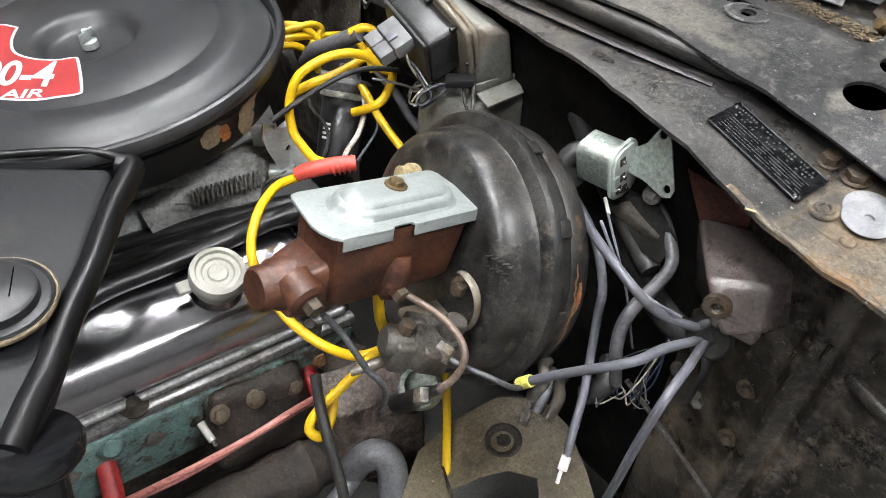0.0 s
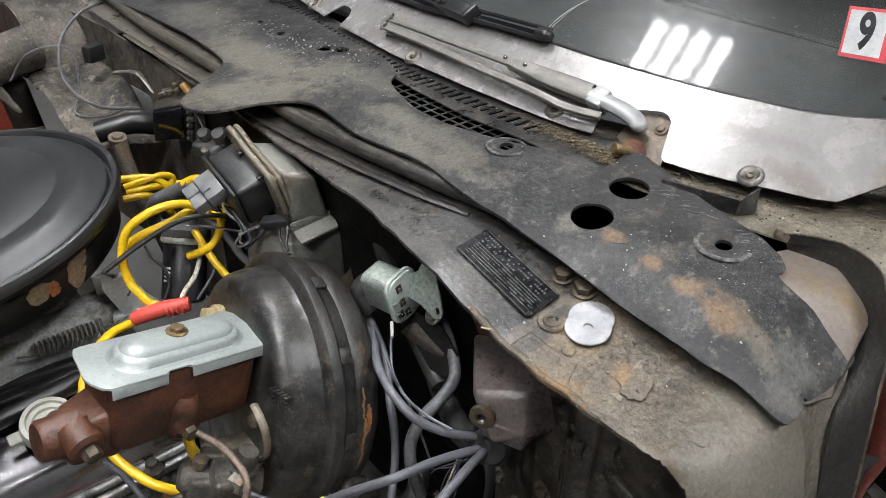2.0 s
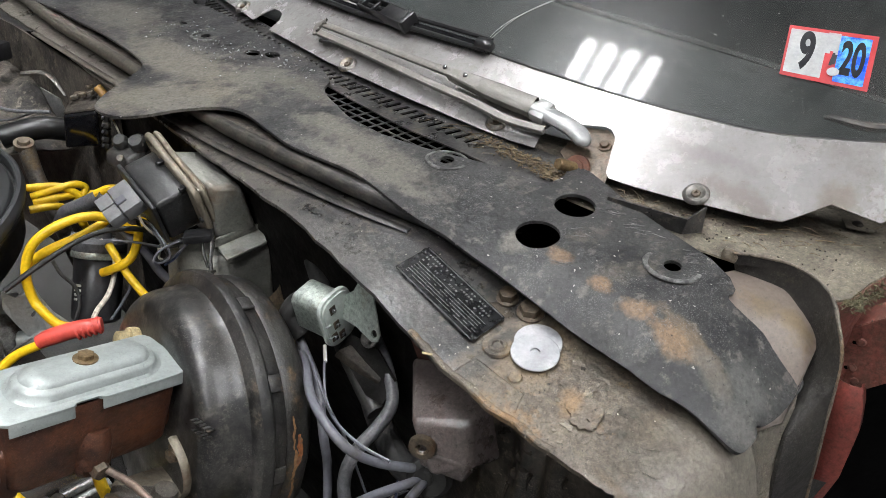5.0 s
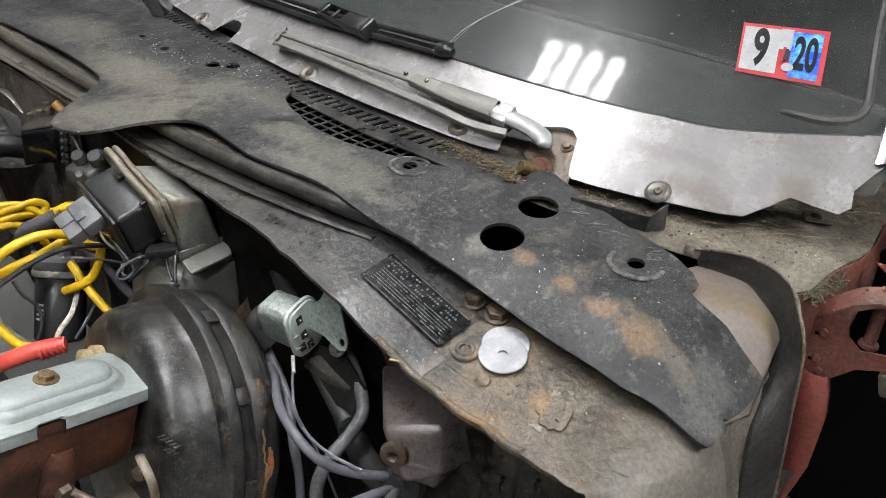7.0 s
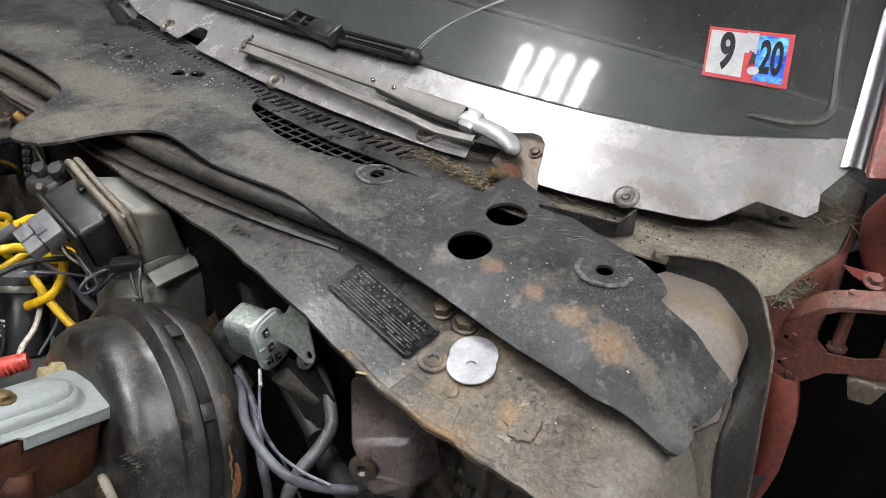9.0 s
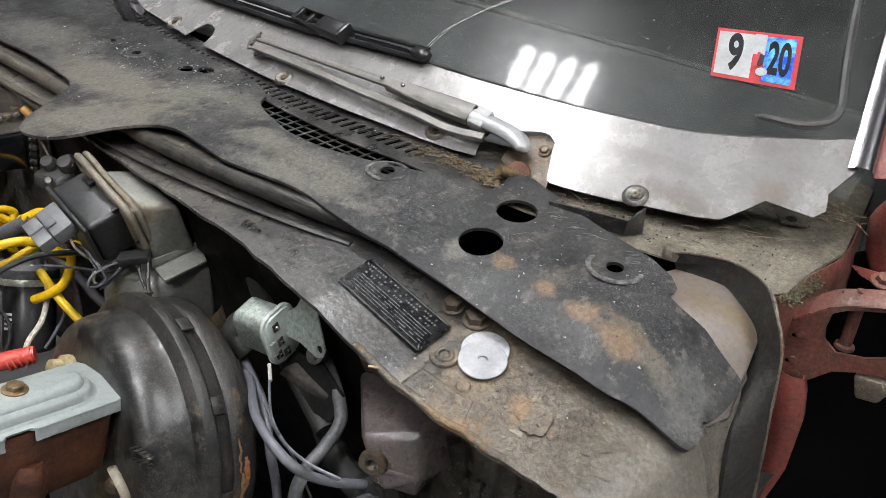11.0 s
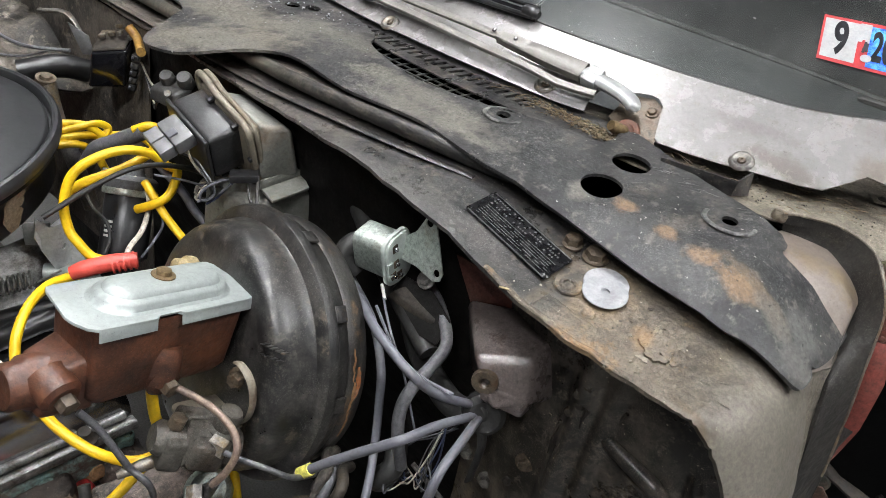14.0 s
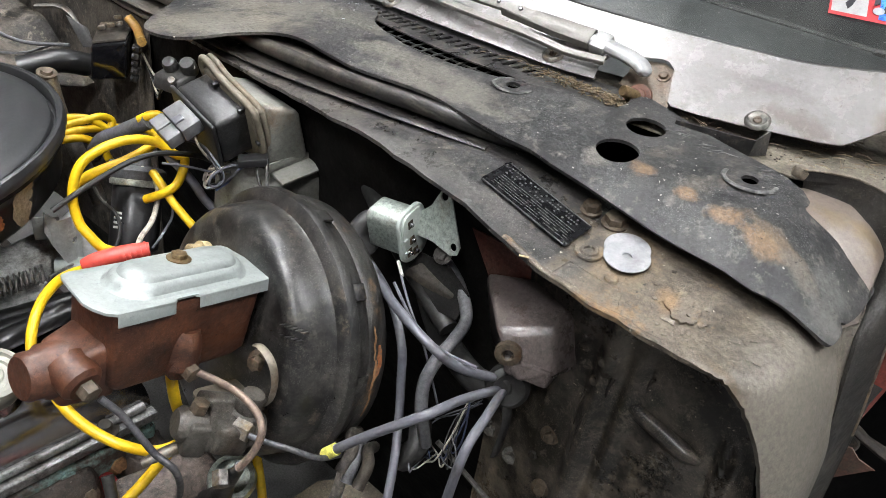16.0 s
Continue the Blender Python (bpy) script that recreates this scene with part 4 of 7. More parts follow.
screen = thing("windscreen", "dusty curved glass windscreen with old wiper scratches", "windscreen", kind="structure")
rows = [[(base_x(y) + d, y, screen_z(base_x(y) + d, y) - .002) for y in np.linspace(.0, 1.5, 60)] for d in np.linspace(.06, 1.0, 24)]
pane = part("pane", loft(rows), GLASS, screen, smooth=180)
pane.visible_shadow = False
part("lower_seal", tube([(base_x(y) + foot_d(y) + .001, y, screen_z(base_x(y) + foot_d(y), y) + .0006) for y in np.linspace(1.45, .036, 24)], .0024, 3, 8, flat=.6), SEAL_RUBBER, screen, "thin dark seal along the foot of the glass")
corner = [(.118, .127), (.11, .129), (.08, .129), (.060, .134), (.051, .142), (.050, .156), (.057, .178), (.064, .197), (.082, .251), (.105, .33), (.14, .45), (.19, .62)]
part("corner_gasket", tube([(base_x(y) + d, y, screen_z(base_x(y) + d, y) - .005) for y, d in corner], [.002, .004, .005] + [.005] * 9, 5, 8), RUBBER, screen, "black rubber gasket round the corner of the glass")
for k in range(2):
    pts = [(base_x(y) + d, y, screen_z(base_x(y) + d, y) + .0004) for y, d in ((.512 - .003 * k, .084), (.511 - .004 * k, .114), (.50 - .002 * k, .141 + .002 * k), (.467, .182 + .003 * k), (.42, .222), (.36, .25 + .004 * k))]
    part("scratch", tube(pts, .0006 - .0002 * k, 6, 4), SCRATCH, screen, "faint wiper scratch")

# dashboard and cabin behind the glass
cabin = thing("dashboard", "dark green-grey dashboard top seen through the windscreen", "dashboard", kind="structure")
rows = [[(x, y, 1.06 + .05 * math.sin(min(1, (x - .88) / .35) * 1.5) - .5 * max(0, x - 1.34) ** 1.0 * (1 if x < 1.5 else 1.5)) for y in np.linspace(-.02, 1.5, 30)] for x in np.linspace(.86, 1.7, 26)]
part("dash_top", loft(rows, .004), INTERIOR, cabin)
part("dash_seam", tube([(1.32, .0, 1.108), (1.335, .4, 1.112), (1.34, .9, 1.112), (1.33, 1.5, 1.108)], .006, 6, 8), RUBBER, cabin)
part("dash_ridge", tube([(1.12, .0, 1.096), (1.135, .4, 1.099), (1.14, .9, 1.099), (1.13, 1.5, 1.096)], .007, 6, 8, flat=.6), RUBBER, cabin)
part("defroster_slot", tube([(1.22, .20, 1.105), (1.25, .16, 1.107), (1.27, .1, 1.107)], .006, 6, 8, flat=.4), RUBBER, cabin)
part("seat_back", box((.2, 1.5, .6), pose(2.3, .7, .95), .06, 4), INTERIOR, cabin)
part("cabin_wall", box((.05, 1.7, 1.3), pose(2.9, .7, .9), .01), INTERIOR, cabin)
part("headliner", box((1.6, 1.6, .03), pose(2.6, .7, 1.70), .01), INTERIOR, cabin)

# windscreen pillar
pillar = thing("windscreen_pillar", "red body pillar with a bright stainless moulding", "car body", kind="structure")
m0, m1 = Vector((.945, .002, 1.165)), Vector((1.6, .16, 1.62))
side = Vector((.25, -.95, 0)).normalized()
rows = []
for t in np.linspace(0, 1, 16):
    c = m0.lerp(m1, t)
    rows.append([c + side * a + Vector((-.55, 0, .8)) * h for a, h in ((-.014, 0), (-.012, .006), (-.004, .010), (.004, .010), (.010, .006), (.012, 0))])
part("moulding", loft(rows, .001), CHROME, pillar, "polished stainless moulding")
rows = []
for t in np.linspace(0, 1, 16):
    c = m0.lerp(m1, t)
    rows.append([c + side * a + Vector((-.55, 0, .8)) * h for a, h in ((.012, -.002), (.03, .004), (.06, -.004), (.09, -.03), (.10, -.08))])
part("painted_pillar", loft(rows, .002), RED_PAINT, pillar)

# outer cowl corner, dusty, with the bracket of the missing wing
outer = thing("cowl_corner", "dusty painted cowl corner where the wing is removed", "car body", kind="structure")
top = [(.772, .105), (.790, .075), (.791, .042), (.780, .014), (.80, .002), (.842, -.001), (.915, -.014), (1.0, -.006), (1.09, .004), (1.13, .05), (1.0, .16), (.90, .25), (.85, .42), (.742, .42), (.745, .30), (.755, .2)]
part("corner_top", plate(top, [], lambda x, y: 1.094 + .02 * max(0, x - .8) + .003 * noise.noise(Vector((x * 18, y * 18, 1))), .002, .015), DUST_TOP, outer, "dusty tan cowl top with dead needles")
edge = [(.776, .014, 1.092), (.80, .001, 1.093), (.842, -.003, 1.094), (.915, -.016, 1.095), (1.0, -.008, 1.096), (1.09, .002, 1.098), (1.2, .01, 1.10)]
rows = [[(x, y, z), (x + .003, y - .004, z - .006), (x + .008, y - .006, z - .02), (x + .012, y - .008, z - .05), (x + .012, y - .004, z - .12)] for x, y, z in spline(edge, 4)]
part("red_side", loft(rows, .002), RED_DIRTY, outer, "scuffed dull red cowl side")
part("tab_plate", prism(stadium(.026, .022, 2, r=.001), 0, .0015, pose(.936, .046, 1.0985, 0, 2, -58)), DUST_TOP, outer, "small dusty steel tab")
part("tab_screw", lathe([(0, .003), (.003, .003), (.0055, .001), (.0055, 0), (0, 0)], pose(.936, .046, 1.100), 14), GRIME, outer)
part("loose_strip", loft([[(.760, .230, 1.096), (.758, .230, 1.110)], [(.768, .19, 1.096), (.766, .19, 1.112)], [(.776, .154, 1.096), (.776, .152, 1.113)], [(.795, .143, 1.096), (.806, .149, 1.118)]], .0022), LEDGE, outer, "bent dark strip under the panel edge")
# gutter wall round the recess at the corner
lip = [(.762, .097, 1.108), (.776, .070, 1.111), (.782, .040, 1.110), (.771, .012, 1.105), (.758, -.008, 1.090), (.750, -.018, 1.072), (.738, -.028, 1.02), (.738, -.036, .96), (.745, -.044, .88), (.75, -.05, .75)]
inn = [(0.77, 0.093, 1.088), (0.774, 0.077, 1.088), (0.781, 0.05, 1.085), (0.772, 0.027, 1.076), (0.768, 0.012, 1.062), (0.754, 0.004, 1.044), (.700, -.014, .995), (.695, -.024, .93), (.695, -.034, .86), (.70, -.04, .74)]
lip = lip[:4] + [(.752, -.006, 1.093), (.742, -.020, 1.070)] + lip[6:]
# rounded foot between wall and floor
rows = []
for a, b in zip(spline(lip, 5), spline(inn, 5)):
    inward = Vector((b.x - .70, b.y - .06, 0)).normalized() * -1
    rows.append([a + Vector((.002, -.002, -.010)), a + Vector((.0015, -.001, .0)), a + Vector((-.0005, 0, .0004)), a.lerp(b, .3), a.lerp(b, .7), b, b + inward * .003 - Vector((0, 0, .004))])
part("gutter_wall", loft(rows, .0012), GUTTER, outer, "dark grimy gutter wall with a bright worn lip")
part("gutter_lip", tube([Vector(p) + Vector((.0006, -.0006, .0006)) for p in lip[:9]], .0016, 6, 8, wobble=.5), DIRT_LEDGE, outer, "pale worn lip of the gutter")
# floor of the gutter, running down beside the rolled corner
foot_a = [(.659, .022, 1.028), (.656, .0, 1.012), (.653, -.014, .988), (.648, -.027, .948), (.640, -.038, .898), (.632, -.045, .75)]
foot_b = [(.745, .012, 1.058), (.738, .002, 1.040), (.712, -.012, 1.000), (.699, -.024, .93), (.698, -.034, .86), (.702, -.04, .74)]
rows = [[a.lerp(b, t) + Vector((0, .006, -.008)) * math.sin(math.pi * t) for t in np.linspace(0, 1, 9)] for a, b in zip(spline(foot_a, 5), spline(foot_b, 5))]
part("gutter_floor", loft(rows, .0012), DIRT_LEDGE, outer, "olive beige floor of the gutter")


def recess_z(x, y):
    low, high = sheet_z(x, y) - .007, interp(y, [-.01, .005, .024, .05, .08], [1.046, 1.063, 1.077, 1.086, 1.089])
    f = min(1, max(0, (x - .715) / .03))
    return min(low, high) * (1 - f) + high * f


part("recess", plate([(.63, .02), (.66, .0), (.69, -.008)] + [(p[0] + .003, p[1] - .001) for p in inn[5::-1]] + [(.70, .12), (.66, .10)], [], recess_z, .002, .008), PRIMER, outer, "brown primered recess")
part("tar_lump", box((.010, .016, .012), pose(.765, .100, 1.104, 10, 5, 20), .004, 2), DIRT_LEDGE, outer, "pale lump of old sealant at the gutter's end")

wing_bracket = thing("wing_bracket", "dull red steel wing bracket with open windows", "bracket")
yz = [(.002, 1.052), (-.006, 1.060), (-.032, 1.088), (-.049, 1.098), (-.075, 1.109), (-.14, 1.135), (-.14, 1.062), (-.097, 1.044), (-.072, 1.037), (-.053, 1.027), (-.033, 1.002), (-.014, .978), (-.004, .985)]
hole = [(-.036, 1.083), (-.035, 1.066), (-.038, 1.054), (-.050, 1.046), (-.072, 1.053), (-.09, 1.064), (-.125, 1.078), (-.125, 1.121), (-.075, 1.104), (-.047, 1.092)]
bm = plate(yz, [hole], lambda a, b: 0, .003, .015)
for v in bm.verts:
    a, b, c = v.co
    v.co = Vector((.82 + c + .002 * noise.noise(Vector((a * 30, b * 30, 0))), a, b))
part("bracket_plate", bm, RED_DIRTY, wing_bracket)
front = [(.818, .004, 1.050), (.818, -.006, 1.061), (.818, -.032, 1.089), (.818, -.049, 1.099), (.818, -.075, 1.110), (.818, -.14, 1.136)]
rows = [[p + Vector((0, -.001, -.007)), p + Vector((-.002, -.001, -.002)), p, p + Vector((.010, .003, .003)), p + Vector((.018, .005, .005)), p + Vector((.020, .005, .002))] for p in spline(front, 5)]
part("top_flange", loft(rows, .002), RED_DIRTY, wing_bracket, "dusty turned-over upper flange")
rows = []
for y0, y1, z, x in ((-.010, -.036, 1.012, .806), (-.014, -.043, .998, .800), (-.017, -.049, .975, .796), (-.019, -.050, .95, .796), (-.024, -.051, .915, .797), (-.030, -.047, .885, .799), (-.034, -.043, .86, .80), (-.036, -.041, .82, .80), (-.036, -.040, .74, .80)):
    rows.append([(x + .014, y0 + .004, z), (x + .002, y0, z), (x - .002, y0 * .7 + y1 * .3, z), (x - .002, y0 * .35 + y1 * .65, z), (x + .003, y1, z), (x + .016, y1 + .002, z)])
part("post", loft(rows, .002), RED_PAINT, wing_bracket, "brighter red lower post")
for y, z in ((-.018, 1.050), (-.006, 1.022), (-.020, 1.022), (-.026, 1.010)):
    part("rivet", lathe([(0, .003), (.003, .0028), (.0042, .001), (.0055, 0), (0, 0)], zaxes((.818, y, z), (-1, -.1, .1)), 12), RED_DIRTY, wing_bracket)
# Thin black ovals laid on the plate imitate the shade inside slots.
for y, z in ((-.014, 1.047), (-.016, 1.019)):
    part("slot", prism(stadium(.0035, .006, 4), 0, .0006, zaxes((.8175, y, z), (-1, 0, 0), (0, .4, 1))), VOID, wing_bracket, "black oval standing in for a shaded slot", smooth=0)
for y in (-.053, -.092):
    part("stud", tube([(.835, y + .003, 1.105), (.832, y, 1.048)], .0055, 2, 12), RED_DIRTY, wing_bracket)
    part("stud_collar", lathe([(.005, .004), (.0085, .003), (.009, 0), (.005, 0)], zaxes((.832, y, 1.047), (0, 0, 1)), 14), RED_DIRTY, wing_bracket)
part("lower_nut", hexa([(.815, -.078, 1.012), (.815, -.096, 1.016), (.845, -.096, 1.016), (.845, -.078, 1.012), (.815, -.070, 1.034), (.815, -.104, 1.040), (.85, -.104, 1.040), (.85, -.070, 1.034)], .003), DIRT_LEDGE, wing_bracket, "tan welded nut under the bracket")
hinge = thing("hinge", "bright red hood hinge arm at the cowl side", "hinge")
part("arm", tube([(.93, -.055, 1.17), (.95, -.045, 1.13), (.96, -.052, 1.09), (.955, -.075, 1.06)], [.02, .028, .026, .02], 6, 14, flat=.7), RED_PAINT, hinge)
part("plate", loft([[(.895, -.024, 1.096), (.895, -.036, 1.089)], [(.905, -.050, 1.094), (.905, -.055, 1.080)], [(.915, -.08, 1.088), (.915, -.08, 1.068)], [(.925, -.12, 1.08), (.925, -.12, 1.05)]], .003), RED_PAINT, hinge)
part("bolt", hexnut(.006, .008, zaxes((.85, -.058, 1.112), (-.3, -.2, .9)), .009), RED_DIRTY, hinge)
# Near-black sheet added behind the bracket, where the opening is only in shade.
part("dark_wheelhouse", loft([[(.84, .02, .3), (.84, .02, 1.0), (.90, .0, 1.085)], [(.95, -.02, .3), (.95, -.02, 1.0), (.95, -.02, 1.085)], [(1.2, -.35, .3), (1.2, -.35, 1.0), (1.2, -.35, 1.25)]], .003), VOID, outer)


flap = thing("wing_flange", "torn red flange of the wing opening", "bracket")
rows = [[(.800, -.026, .800), (.800, -.040, .826), (.802, -.050, .828)], [(.806, -.036, .786), (.806, -.052, .812), (.808, -.060, .815)], [(.812, -.046, .772), (.812, -.074, .806), (.814, -.078, .808)]]
part("flange_sheet", loft(rows, .002), RED_DIRTY, flap)
stay = thing("hinge_stay", "greasy dark hinge stay low in the wheelhouse", "hinge")
part("arm", tube([(.84, -.038, .826), (.84, -.060, .818), (.845, -.085, .810), (.85, -.115, .802), (.855, -.14, .79)], [.010, .009, .011, .010, .008], 5, 10, flat=.6, wobble=.3), GRIME, stay)
part("knuckle", lathe([(0, .008), (.008, .008), (.011, .004), (.011, -.006), (0, -.006)], zaxes((.832, -.044, .812), (-.9, -.2, .3)), 16), GRIME, stay)
part("spring", tube([(.86 + .010 * math.cos(a), -.10 - .0022 * a, .805 + .010 * math.sin(a)) for a in np.linspace(0, 8 * math.pi, 60)], .0022, 2, 6), DARK_METAL, stay, "coiled dark spring")

# ---- hood seal, wiper ----
seal = thing("hood_seal", "long black rubber hood seal lying along the cowl flange", "rubber seal")
line = [(.64, 1.5, 1.06), (.612, 1.2, 1.062), (.606, 1.05, 1.066), (.600, .88, 1.069), (.592, .70, 1.073), (.595, .57, 1.076), (.604, .434, 1.082), (.62, .351, 1.080), (.65, .28, 1.072)]
part("hose", tube(line, .0092, 8, 14), SEAL_RUBBER, seal, "glossy black hollow bead")
rows = []
for k, p in enumerate(spline(line, 8)):
    w = .004 * noise.noise(Vector((p.y * 14, 0, 3)))
    rows.append([p + Vector((.004, 0, .007)), p + Vector((.014, 0, .005 + w)), p + Vector((.028, 0, .003 - w)), p + Vector((.044, 0, -.004))])
part("flap", loft(rows, .0015), DUSTY, seal, "dusty brown rubber flap behind the bead")
part("lip", tube([(.58, 1.2, 1.046), (.576, .88, 1.053), (.572, .70, 1.056), (.576, .57, 1.062), (.588, .434, 1.068), (.606, .351, 1.068)], .006, 8, 8, flat=.4), SEAL_RUBBER, seal, "thin black rubber lip beside the bead")

wiper = thing("wiper", "grey steel windscreen wiper with a black rubber blade", "wiper")
part("arm", tube([(.8045, .2955, 1.127), (.8065, .299, 1.130), (.8105, .309, 1.135), (.812, .33, 1.1395), (.8105, .372, 1.144)], [.003, .0095, .0115, .0118, .0118], 7, 14, flat=.62), ARM_CAST, wiper, "bright cast arm base")
part("arm_collar", box((.020, .026, .015), axes((.8105, .361, 1.1425), (-.04, .99, .08), (-.55, 0, .84)), .003), ARM_CAST, wiper, "square knuckle of the arm")


def strap(pts, widths, thick, bm=None):
    """A flat bar with square edges along a path; its wide side faces up the glass."""
    path, rows = spline(pts, 6), []
    for i, p in enumerate(path):
        d = (path[min(i + 1, len(path) - 1)] - path[max(i - 1, 0)]).normalized()
        n = Vector((-.55, 0, .84))
        s = d.cross(n).normalized()
        n = s.cross(d)
        w = float(np.interp(i / (len(path) - 1), np.linspace(0, 1, len(widths)), widths))
        rows.append([p + s * a * w + n * b * thick for a, b in ((1, -.6), (1, .35), (.82, .5), (-.82, .5), (-1, .35), (-1, -.6))])
    return loft(rows, close=True, cap=True)


part("arm_channel", strap([(.8105, .374, 1.1445), (.8075, .421, 1.1455), (.806, .474, 1.1465), (.8055, .50, 1.1465)], [.0118, .0112, .0085, .0062], .010), ARM_GREY, wiper, "folded grey steel channel of the arm")
part("arm_rod", strap([(.8055, .485, 1.1475), (.8045, .54, 1.147), (.8045, .61, 1.146), (.8060, .70, 1.144), (.8060, .746, 1.143)], [.0050, .0048, .0045, .0042, .0042], .004), ARM_GREY, wiper)
for y in (.474, .508):
    part("rivet", lathe([(0, .0025), (.002, .002), (.003, 0), (0, 0)], zaxes((.8045, y, 1.1515), (-.5, 0, .86)), 12), CHROME, wiper)
part("link_rod", strap([(.797, .345, 1.130), (.790, .392, 1.128), (.790, .444, 1.131), (.791, .54, 1.132), (.796, .648, 1.133), (.7975, .745, 1.133)], [.0045], .005), ARM_GREY, wiper)
part("pivot", lathe([(0, .004), (.009, .004), (.010, .002), (.0155, .002), (.0165, 0), (.0155, -.003), (.008, -.003), (.008, -.02), (0, -.02)], zaxes((.790, .292, 1.106), (-.75, .05, .6)), 24), RUST_CAST, wiper, "rusty threaded pivot")
part("pivot_stud", lathe([(0, .026), (.0055, .026), (.0065, .024), *[(.0062 + .0006 * (k % 2), .022 - .002 * k) for k in range(11)], (0, 0)], zaxes((.789, .292, 1.107), (-.85, .3, .35)), 14), BRASS, wiper, "brassy threaded stud")
part("elbow", strap([(.809, .742, 1.148), (.802, .752, 1.140), (.794, .748, 1.130)], [.005], .004), ARM_GREY, wiper, "link plate at the arm's tip")
for p in ((.8060, .744, 1.1455), (.7965, .746, 1.1365)):
    part("link_rivet", lathe([(0, .003), (.0025, .0026), (.0035, .0008), (.0035, 0), (0, 0)], zaxes(p, (-.55, 0, .84)), 12), STEEL, wiper)
part("elbow_bracket", strap([(.792, .735, 1.127), (.797, .722, 1.128), (.803, .712, 1.131)], [.004, .003, .002], .003), PLASTIC, wiper)


def blade_at(y, d, h):
    return Vector((base_x(y) + d, y, screen_z(base_x(y) + d, y) + h))


spans = ((.492, .075), (.60, .070), (.70, .062), (.80, .058), (.95, .05), (1.1, .045))
for off, h, r in ((-.0065, .014, .0034), (.0055, .017, .0034)):
    part("blade_rail", tube([blade_at(y, d + off, h) for y, d in spans], [r * .8, r, r, r, r, r], 5, 8, flat=1.1), PLASTIC, wiper, "black plastic rail of the blade")
part("blade_core", tube([blade_at(y, d, .0125) for y, d in spans], .0055, 5, 8, flat=.7), GLOSS_BLACK, wiper)
part("blade_rubber", tube([blade_at(y, d + .005, .005) for y, d in spans], .004, 5, 6, flat=1.6), RUBBER, wiper)
part("end_cap", tube([blade_at(.487, .0755, .013), blade_at(.494, .075, .014), blade_at(.508, .0745, .014)], [.006, .0105, .0098], 4, 12, flat=.8), PLASTIC, wiper, "rounded end cap")
ym = axes(blade_at(.672, .064, .020), Vector((base_x(.60) - base_x(.72) - .008, -.12, 0)), (-.5, 0, .86))
for yy, hh in ((-.011, .015), (.011, .015)):
    part("clip_side", box((.10, .003, hh), ym @ pose(0, yy, 0), .001), PLASTIC, wiper)
for xx, ll in ((-.046, .010), (.025, .048)):
    part("clip_block", box((ll, .021, .013), ym @ pose(xx, 0, .001), .002), PLASTIC, wiper)
part("clip_bar", box((.005, .020, .008), ym @ pose(-.022, 0, .0), .001), PLASTIC, wiper)
part("clip_collar", box((.010, .027, .019), ym @ pose(.052, 0, .0), .003), PLASTIC, wiper, "ribbed collar of the blade clip")
# far wiper pivot
part("far_pivot", lathe([(0, .03), (.014, .028), (.018, .01), (.018, -.01), (0, -.01)], zaxes((.80, 1.06, 1.115), (-.5, 0, .86)), 16), CHROME, thing("wiper_pivot", "bright wiper pivot cap beside the far wiper", "wiper pivot"))

# ---- inspection sticker on the glass ----
sticker = thing("inspection_sticker", "red-framed inspection sticker with bold numerals on the windscreen", "sticker")
g = lambda u, v: Vector((base_x(.0) * 0 + .0, u, v))


def on_glass(y, d, lift):
    return Vector((base_x(y) + d, y, screen_z(base_x(y) + d, y) + lift))


def sticker_patch(u0, u1, v0, v1, lift):
    """u runs 0..1 across, v 0..1 up the sticker."""
    P = lambda u, v: on_glass((.206 * (1 - u) + .120 * u) * v + (.181 * (1 - u) + .097 * u) * (1 - v), (.217 * (1 - u) + .226 * u) * v + (.156 * (1 - u) + .160 * u) * (1 - v), lift)
    return P


P = sticker_patch(0, 1, 0, 1, .0006)


def sticker_skin(u0, u1, v0, v1, lift):
    return loft([[P(u, v) + Vector((-.53, 0, .85)) * lift for u in np.linspace(u0, u1, 5)] for v in np.linspace(v0, v1, 4)])


part("red_frame", sticker_skin(0, 1, 0, 1, 0), STICKER_RED, sticker)
part("month_field", sticker_skin(.03, .46, .07, .93, .0004), STICKER_WHITE, sticker)
part("year_field", sticker_skin(.60, .94, .06, .92, .0004), STICKER_BLUE, sticker, "shiny blue hologram field")
part("torn_field", sticker_skin(.46, .60, .55, .95, .0004), STICKER_WHITE, sticker)


def sticker_frame(u, v):
    o = P(u, v) + Vector((-.53, 0, .85)) * .0009
    return axes(o, P(u + .1, v) - P(u - .1, v), Vector((-.53, 0, .85)))


def sticker_numeral(text, u, v, w, h, material, label):
    """Bold condensed numerals laid on the sticker's own slant."""
    bm = letters(text, 1.0, Matrix(), bold=.035)
    for q in bm.verts:
        q.co = P(u + w * q.co.x, v + h * q.co.y) + Vector((-.53, 0, .85)) * .0008
    part("numeral", bm, material, sticker, label, smooth=0)


sticker_numeral("9", .25, .50, .36, .98, STICKER_INK, "black numeral 9")
sticker_numeral("20", .77, .48, .27, .85, STICKER_INK, "dark blue numeral 20")
part("seal_mark", lathe([(0, 0), (.006, 0), (.006, .0003), (0, .0003)], sticker_frame(.59, .22), 20), STICKER_WHITE, sticker)
for k in range(3):
    part("print_bar", box((.003, .022 - .004 * k, .0002), sticker_frame(.52 + .03 * k, .45), 0), STICKER_INK if k else STICKER_RED, sticker, smooth=0)

